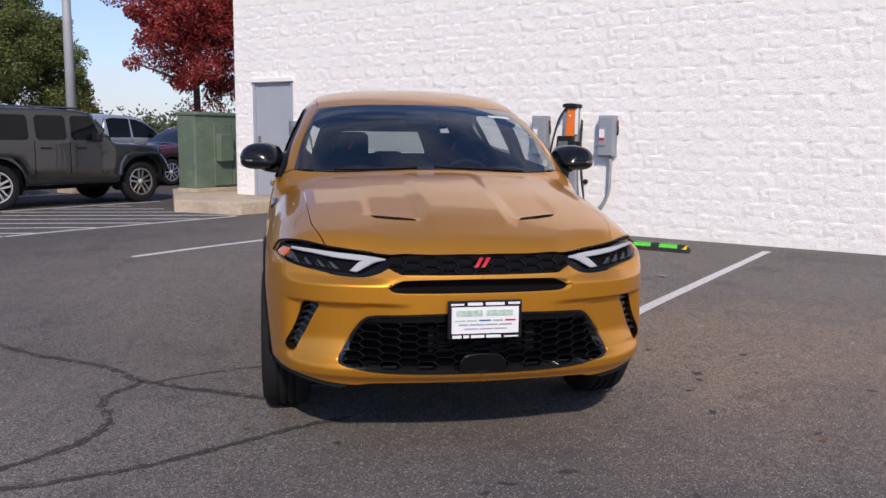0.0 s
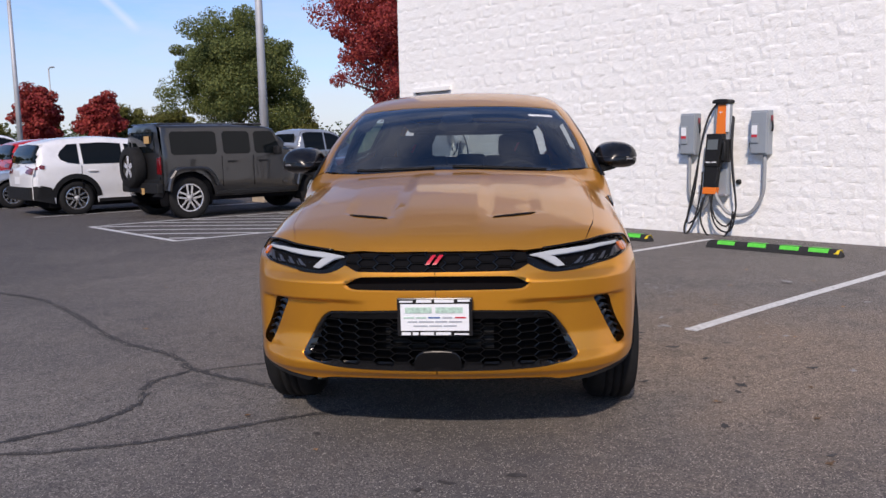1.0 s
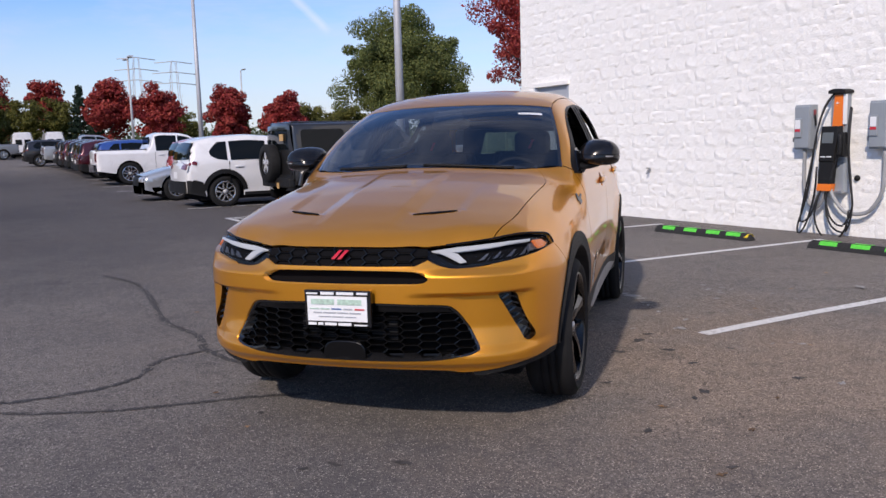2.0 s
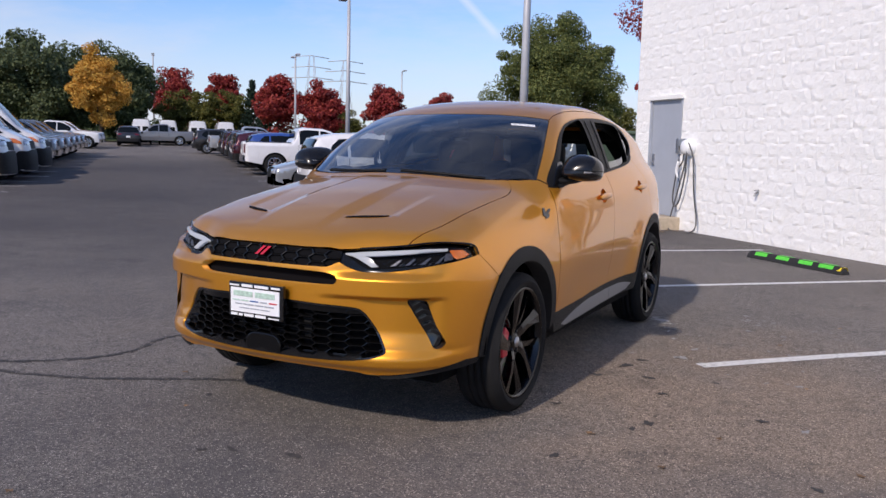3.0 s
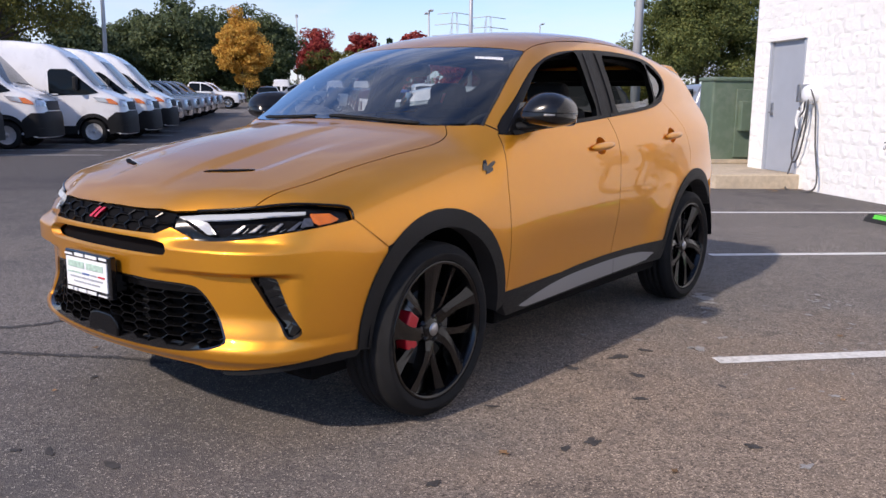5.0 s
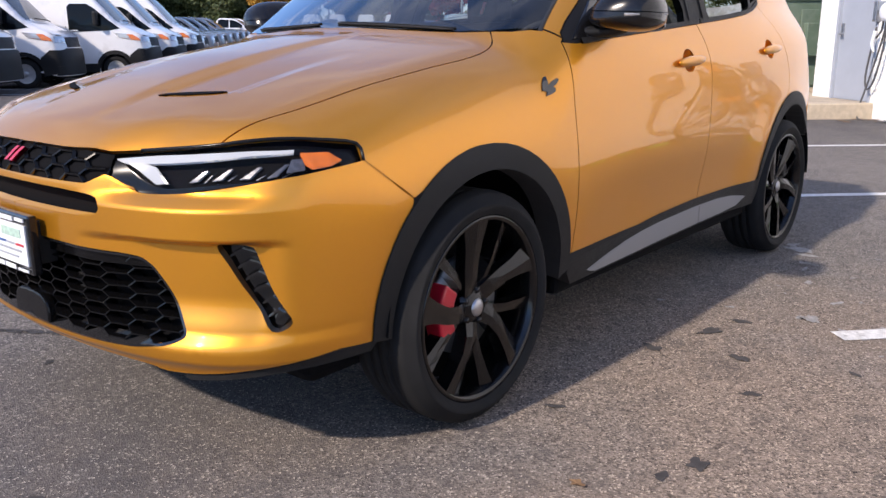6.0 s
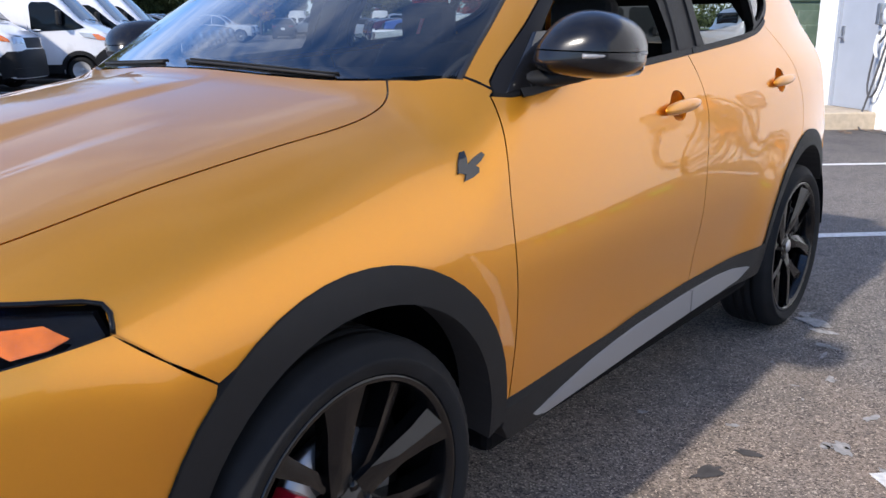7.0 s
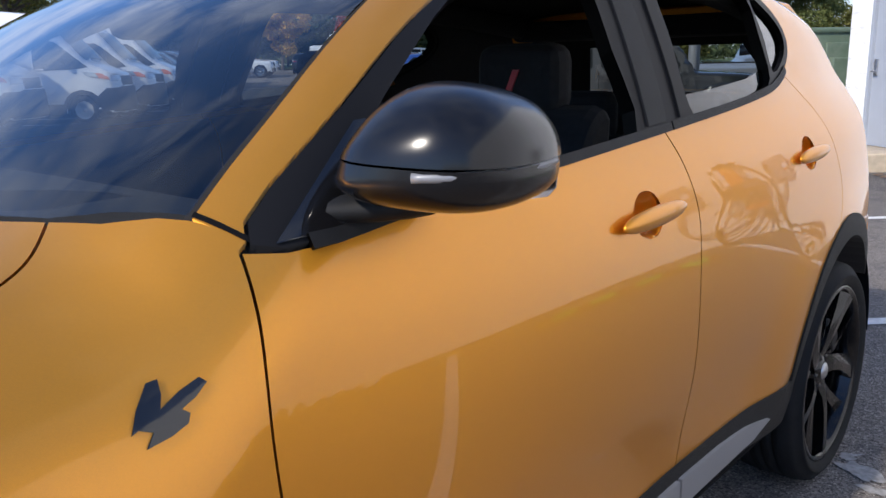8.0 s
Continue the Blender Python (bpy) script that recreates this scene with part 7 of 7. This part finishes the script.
def off_roader_extras(car_, so, side):
    for wy, ahead, behind in ((-1.50, .62, .60), (1.46, .60, .50)):
        line = [(wy - ahead, .66), (wy - ahead + .10, .86), (wy - ahead + .22, .985), (wy - .25, 1.02), (wy + .22, 1.02), (wy + behind - .18, .97), (wy + behind - .06, .82), (wy + behind, .58)]
        for sx in (1, -1):
            part("wing_flare", flare(line, .075, sx * .80, sx * 1.0), P_GREY, car_, "flat-topped grey wing flare")
    for sx in (1, -1):
        for zz in (.62, .98):
            part("door_hinge", boxed(min(sx * .87, sx * .92), max(sx * .87, sx * .92), -.70, -.60, zz, zz + .05, .01), P_GREY, car_)
    sp = new("spare_wheel")
    sp.parent = car_
    sp.matrix_basis = Matrix.Translation((.12, 2.16, 1.02)) @ pose(0, 0, 0, 0, 0, 90)
    tagged(sp, "spare wheel with alloy rim on the tailgate")
    bm = bmesh.new()
    lathe(bm, [(.25, -.11), (.38, -.12), (.405, -.08), (.405, .08), (.38, .12), (.25, .12)], 32, "x")
    part("tyre", bm, RUBBER, sp)
    bm = bmesh.new()
    lathe(bm, [(.25, .10), (.235, .08), (.22, .03), (0, .03)], 32, "x")
    part("rim", bm, BLACK_PLASTIC, sp)
    for k in range(5):
        part("spoke", prism([(-.035, .02), (-.055, .23), (.055, .23), (.035, .02)], .03, "x"), RIM_ALLOY, sp, "", pose(0, 0, 0, 72 * k, 0, 0) @ Matrix.Translation((.08, 0, 0)))
    part("roof_top", boxed(-.66, .66, -.30, 1.94, 1.83, 1.868, .02), P_GREY, car_, "ribbed grey hard top")
    part("rear_step", boxed(-.85, .85, 1.98, 2.12, .52, .72, .03), BLACK_PLASTIC, car_)
    part("running_board", boxed(.80, .92, -.95, .92, .44, .53, .02), BLACK_PLASTIC, car_)
    part("running_board", boxed(-.92, -.80, -.95, .92, .44, .53, .02), BLACK_PLASTIC, car_)
    part("notice", boxed(-.42, -.22, 2.03, 2.05, 1.48, 1.62), CARD, car_, "small tan card in the rear window")
    part("notice", boxed(-.30, -.18, 2.13, 2.14, .50, .62), CARD, car_)


def at(u, n, face, dz=0.0):
    """A place in the yard; face 'in' points the nose to the wall's side, 'out' to the lane."""
    rz = {"in": 180, "out": 0, "left": -90, "right": 90}[face]
    return YARD @ pose(u, n, rise(u, n) + dz, 0, 0, rz)


SALES = "cars parked along the lane"
vehicle("boxy", P_GREY, at(-12.88, 5.68, "in"), "dark grey boxy off-roader with spare wheel on the tailgate", "car", True, "", off_roader_extras)
vehicle("suv", P_WHITE, at(-15.85, 4.42, "in"), "white compact SUV with dark rear window and black cladding", "car", True, SALES)
vehicle("sedan", P_SILVER, at(-19.35, 4.1, "out"), "silver hatchback parked nose out to the lane", "car", True, SALES)
vehicle("suv", P_RED, at(-21.6, 5.5, "in", .05), "bright red SUV parked among the row", "car", True, SALES)
ram = vehicle("pickup", P_WHITE, at(-29.4, 5.0, "in"), "white pickup truck with its tailgate to the lane", "truck", True, SALES)
blue = vehicle("suv", P_BLUE, at(-32.6, 4.7, "in"), "blue car parked in the row", "car", True, SALES)
blk = vehicle("suv", P_BLACK, at(-38.5, 4.6, "in"), "black SUV parked in the row", "car", True, SALES)
mar = vehicle("suv", P_MAROON, at(-16.7, 12.4, "out"), "dark maroon car parked behind the transformer cabinet", "car")
sil = vehicle("pickup", P_SILVER, at(-20.3, 12.4, "in"), "silver pickup truck parked in the rear row", "truck")
dg = vehicle("pickup", P_DGREY, at(-31.2, -7.9, "in"), "grey pickup truck parked nose out to the lane", "truck", True, "trucks parked along the lane")
van = vehicle("van", P_WHITE, at(-19.2, -9.4, "in"), "white high-roof delivery van with black lower bumper", "van", False, "white vans in a row")

for u, n in ((-22.0, -8.0), (-24.9, -7.8), (-16.2, -9.9), (-27.9, -7.7)):
    copy_thing(van, at(u, n, "in"))
for k in range(6):
    copy_thing(dg, at(-34.0 - 2.9 * k, -7.9, "in"))
wp = copy_thing(ram, at(-60.0, -7.7, "in"))
tagged(wp, "white pickup truck parked nose out to the lane", group="trucks parked along the lane")
copy_thing(wp, at(-63.6, -7.7, "in"))
for th, u, n, face in ((mar, -35.5, 4.4, "in"), (blk, -41.4, 4.6, "in"), (mar, -44.3, 4.6, "in"), (blk, -47.3, 4.6, "in"), (sil, -50.5, 4.9, "in"), (blk, -70.0, -3.3, "left"), (dg, -74.5, -.9, "out")):
    ob = copy_thing(th, at(u, n, face))
    tagged(ob, {mar: "dark maroon car parked in the row", blk: "black SUV parked in the row", sil: "silver pickup truck parked in the row", dg: "grey pickup truck parked across the far end"}[th], group=SALES)
ob = copy_thing(blk, at(-54, 3.4, "in"))
for u, n in ((-77.5, -2.4), (-79.0, -.1), (-80.0, 2.6), (-80.5, 5.2)):
    ob = copy_thing(van, at(u, n, "left") @ Matrix.Diagonal((.85, .9, .78, 1)))
    tagged(ob, "white delivery van parked at the far end", group="far white vans")

# ---- light poles ----
POLE = material("pole_grey", (0.46, 0.47, 0.49), 0.5, metal=0.2, vary=0.08, vary_scale=3)


def light_pole(u, n, h, r, arms=1):
    t = thing("street_lamp", yard(u, n), "tall grey steel car park light pole", "lamp post", "car park light poles")
    part("base", boxed(-.3, .3, -.3, .3, -.1, .7, .05), CONCRETE, t)
    part("pole", tube([(0, 0, .6), (0, 0, h * .5), (0, 0, h)], r, 12, r * .62, 1), POLE, t)
    for sx in ((1, -1) if arms == 2 else (1,)):
        part("arm", tube([(0, 0, h - .15), (sx * .5, 0, h), (sx * 1.0, 0, h)], .05, 8), POLE, t)
        part("lamp_head", boxed(min(sx * .8, sx * 1.6), max(sx * .8, sx * 1.6), -.2, .2, h - .06, h + .08, .04), POLE, t)
    return t


light_pole(-15.4, 7.9, 8.6, .12, 2)
light_pole(-35.5, 7.7, 8.3, .12, 2)
light_pole(-72, 10.9, 8.4, .12, 2)
light_pole(-40, -9.8, 9.4, .12, 1)
light_pole(-118, -1.4, 11.5, .14, 2)
light_pole(-98, 28.5, 9.5, .12, 1)

# ---- trees ----
BARK = material("bark", (0.09, 0.07, 0.055), 0.9, vary=0.35, vary_scale=10, bump=0.6, bump_scale=30)


def foliage(name, a, b, c):
    """Leaves whose colour runs from a over b to c, clump by clump."""
    m = bpy.data.materials.new(name)
    m.use_nodes = True
    nt = m.node_tree
    bs = nt.nodes["Principled BSDF"]
    bs.inputs["Roughness"].default_value = .6
    bs.inputs["Specular IOR Level"].default_value = .25
    g = nt.nodes.new("ShaderNodeNewGeometry")
    r = nt.nodes.new("ShaderNodeValToRGB")
    r.color_ramp.elements[0].color = (*a, 1)
    r.color_ramp.elements[1].color = (*c, 1)
    e = r.color_ramp.elements.new(.5)
    e.color = (*b, 1)
    nt.links.new(g.outputs["Random Per Island"], r.inputs["Fac"])
    nt.links.new(r.outputs["Color"], bs.inputs["Base Color"])
    tr = nt.nodes.new("ShaderNodeBsdfTranslucent")
    nt.links.new(r.outputs["Color"], tr.inputs["Color"])
    mx = nt.nodes.new("ShaderNodeMixShader")
    mx.inputs["Fac"].default_value = .3
    out = nt.nodes["Material Output"]
    nt.links.new(bs.outputs[0], mx.inputs[1])
    nt.links.new(tr.outputs[0], mx.inputs[2])
    nt.links.new(mx.outputs[0], out.inputs["Surface"])
    return m


F_GREEN = foliage("green_leaves", (.070, .095, .030), (.125, .155, .048), (.23, .245, .075))
F_RED = foliage("red_leaves", (.17, .018, .022), (.32, .040, .040), (.50, .10, .068))
F_DEEP = foliage("dark_leaves", (.058, .084, .042), (.098, .130, .060), (.16, .19, .085))
F_ORANGE = foliage("orange_leaves", (.46, .23, .045), (.64, .36, .07), (.78, .50, .11))
F_OLIVE = foliage("olive_leaves", (.07, .075, .02), (.13, .13, .03), (.20, .19, .05))
F_SPRUCE = foliage("spruce_needles", (.012, .026, .018), (.02, .04, .026), (.035, .06, .035))


def tree(u, n, height, width, leaves, mat, label, kind="broad", seed=1, bole=.22, leaf=.16, group="", name="tree", clumps=110, puff=.26):
    r = random.Random(seed)
    t = thing(name, yard(u, n), label, "tree", group)
    base = height * bole
    rad = width / 2
    part("trunk", tube([(0, 0, -.2), (r.uniform(-.1, .1), r.uniform(-.1, .1), base), (r.uniform(-.3, .3), r.uniform(-.3, .3), height * .85)], height * .022 + .05, 9, .03), BARK, t)
    centres = []
    cz, hz = base + (height - base) * .47, (height - base) * .53
    for i in range(clumps):
        for _ in range(20):
            d = Vector((r.gauss(0, 1), r.gauss(0, 1), r.gauss(0, 1))).normalized()
            q = r.random() ** .42
            if kind == "cone":
                zz = r.random() ** 1.4
                rr = rad * (1 - zz) * (.35 + .65 * r.random() ** .5)
                a = r.uniform(0, 6.283)
                p = Vector((rr * math.cos(a), rr * math.sin(a), base * .4 + (height - base * .4) * zz))
                break
            lump = 1 + .45 * noise.noise(d * 1.6 + Vector((seed * 3.1, 0, 0))) + .28 * noise.noise(d * 4.5 + Vector((0, seed, 0)))
            sq = 1.0 if d.z > 0 else .85
            p = Vector((d.x * rad * q * lump, d.y * rad * q * lump, cz + d.z * hz * q * lump * sq))
            slim = .84 - .22 * max(0, d.z) ** 1.5
            p = Vector((p.x * slim, p.y * slim, cz + (p.z - cz) * .88))
            break
        centres.append((p, r.uniform(.55, 1.25)))
    # a few limbs out to the clumps
    for i in range(0, len(centres), max(1, len(centres) // 9)):
        p = centres[i][0]
        s = Vector((0, 0, base + (p.z - base) * .35)) if p.z > base else Vector((0, 0, base * .9))
        part("limb", tube([s, s.lerp(p, .5) + Vector((0, 0, .12 * height * .1)), p], height * .008 + .02, 6, .012), BARK, t)
    g = np.random.RandomState(seed)
    per = leaves // clumps
    spread = rad * (puff if kind == "broad" else .16)
    C = np.repeat(np.array([p for p, k in centres]), per, 0)
    K = np.repeat(np.array([k for p, k in centres]), per)
    m_ = len(C)
    D = g.normal(size=(m_, 3))
    D /= np.linalg.norm(D, axis=1, keepdims=True)
    O = C + D * (spread * K * g.random_sample(m_) ** .30)[:, None] * (1, 1, .72)
    # leaves face outwards from their clump, more or less
    F = D * .55 + np.array((0, 0, .3)) + g.normal(size=(m_, 3)) * .45
    F /= np.linalg.norm(F, axis=1, keepdims=True)
    A = np.cross(F, g.normal(size=(m_, 3)))
    A /= np.linalg.norm(A, axis=1, keepdims=True)
    B = np.cross(F, A)
    B /= np.linalg.norm(B, axis=1, keepdims=True)
    s_ = (leaf * g.uniform(.55, 1.25, m_))[:, None]
    V = np.stack([O + A * s_, O + B * s_ * .55, O - A * s_ * .9, O - B * s_ * .55], 1).reshape(-1, 3)
    me = bpy.data.meshes.new("crown")
    me.from_pydata(V, [], np.arange(4 * m_).reshape(-1, 4).tolist())
    me.materials.append(mat)
    part("crown", me, mat, t)
    return t


tree(-53.0, 27.7, 11.2, 12.0, 130000, F_GREEN, "full green maple tree just starting to turn", seed=2, leaf=.095, clumps=280, bole=.14, puff=.165)
tree(-30.6, 24.7, 12.0, 9.6, 70000, F_RED, "maple tree with deep red autumn leaves", seed=7, leaf=.085, clumps=260, bole=.22, puff=.18)
REDS = "red maples beyond the car park"
for i, (u, n, h, w) in enumerate(((-87, 11.3, 7.6, 5.6), (-84.5, 15.6, 7.4, 5.4), (-79.8, 21.8, 6.8, 4.9), (-77, 26.4, 6.6, 4.4), (-112, 1.4, 10.8, 6.6), (-110, 7.2, 9.6, 5.2))):
    tree(u, n, h, w, 15000, F_RED, "small maple with dark red autumn leaves", seed=20 + i, leaf=.19, group=REDS, clumps=70, bole=.12, puff=.34)
GREENS = "dark green trees beyond the lane"
for i, (u, n, h, w) in enumerate(((-88.5, -13.8, 11.2, 11.0), (-97, -6.8, 11.2, 11.5), (-96, -4.6, 9.6, 6.5), (-84, -22.5, 9.8, 9), (-80, -30, 10.5, 11), (-92, -18.5, 9.6, 8), (-70, -33, 11, 11), (-94, -11, 9.8, 9))):
    tree(u, n, h, w, 30000, F_DEEP, "dense dark green tree", seed=40 + i, leaf=.20, group=GREENS, clumps=150, bole=.02)
tree(-82.5, -6.2, 9.8, 6.2, 27000, F_ORANGE, "tree with bright orange autumn leaves", seed=60, leaf=.14, clumps=100, bole=.1)
tree(-38, -14.2, 9.8, 8.0, 16000, F_OLIVE, "tree with thin yellow-green leaves", seed=61, leaf=.10, clumps=100, bole=.3)
for i, (u, n, h, w) in enumerate(((-100, 4.6, 7.0, 6.0), (-103, 1.2, 6.5, 5.5), (-100, 8.0, 6.0, 5), (-96, 34, 5.5, 6), (-92, 19.5, 4.4, 6), (-86, 23.5, 4.6, 5), (-80, 30, 5.0, 6), (-72, 31, 4.6, 5), (-66, 41, 5, 6), (-90, 38, 5, 6))):
    tree(u, n, h, w, 10000, F_OLIVE, "low olive green tree", seed=70 + i, leaf=.14, group="low trees behind the car park", clumps=70, bole=.08)
for i, (u, n, h, w) in enumerate(((-98, 9.8, 7.4, 4.2), (-94, 10.8, 5.0, 3.4))):
    tree(u, n, h, w, 9000, F_SPRUCE, "narrow dark green spruce tree", "cone", seed=90 + i, leaf=.15, group="spruces", clumps=130, bole=.05)

# verge of grass and far hedge line
GRASS = material("grass", (0.10, 0.13, 0.035), 0.9, vary=0.35, vary_scale=3, bump=0.5, bump_scale=40)
vs, fs = [], []
gu, gn = [-130, -112, -100, -92, -84], [-60, -40, -25, -12, 0, 14, 30, 50, 80]
for u in gu:
    for n in gn:
        vs.append(YARD @ Vector((u, n, rise(u, n) + .12)))
for i in range(len(gu) - 1):
    for j in range(len(gn) - 1):
        a = i * len(gn) + j
        fs.append((a, a + len(gn), a + len(gn) + 1, a + 1))
tagged(new("grass_verge", mesh_from("grass_verge", vs, fs, GRASS, True)), "strip of green grass behind the car park", "grass", kind="stuff")
vs, fs = [], []
rh = random.Random(99)
for k in range(42000):
    s = rh.random()
    u, n = -118 + 62 * max(0, s - .45) / .55 + rh.gauss(0, 3), -70 + 150 * s
    o = YARD @ Vector((u, n, rise(u, n) + abs(rh.gauss(0, 1.0)) + .3 + .8 * noise.noise(Vector((n * .11, 3, 0)))))
    a = Vector((rh.gauss(0, 1), rh.gauss(0, 1), rh.gauss(0, 1))).normalized()
    b = a.cross(Vector((rh.gauss(0, 1), rh.gauss(0, 1), rh.gauss(0, 1)))).normalized()
    z = .24 * rh.uniform(.6, 1.3)
    i = len(vs)
    vs += [o + a * z, o + b * z * .6, o - a * z, o - b * z * .6]
    fs.append((i, i + 1, i + 2, i + 3))
tagged(new("hedge_line", mesh_from("hedge_line", vs, fs, F_DEEP)), "far line of low brown-green scrub", "hedge", kind="stuff")


# ---- power line towers ----
def pylon(u, n, h):
    t = thing("power_pylon", yard(u, n), "distant grey steel power line tower", "pylon", "power line towers")
    for sx in (-1, 1):
        for sy in (-1, 1):
            part("leg", tube([(sx * 4, sy * 4, 0), (sx * 1.4, sy * 1.4, h * .62), (sx * .8, sy * .8, h)], .14, 5, .09, 1), POLE, t)
    for k in range(8):
        z0, z1 = h * k / 8, h * (k + 1) / 8
        w0, w1 = 4 - 3.0 * k / 8, 4 - 3.0 * (k + 1) / 8
        for sy in (-1, 1):
            part("brace", tube([(-w0, sy * w0, z0), (w1, sy * w1, z1)], .06, 4, smooth=1), POLE, t)
    for z, w in ((h * .74, 9), (h * .86, 8), (h * .98, 7)):
        part("cross_arm", tube([(0, -w, z), (0, 0, z + .8), (0, w, z)], .16, 5, smooth=1), POLE, t)


pylon(-330, 58, 35)
pylon(-322, 70, 33)
pylon(-300, 150, 34)

# ---- wall blocks, one by one ----
for u0, u1, z in near:
    ob = new("block", block_meshes[rb.randrange(10)][2])
    ob.parent = building
    ob.matrix_basis = Matrix.Translation((u0, WALL_N, z))
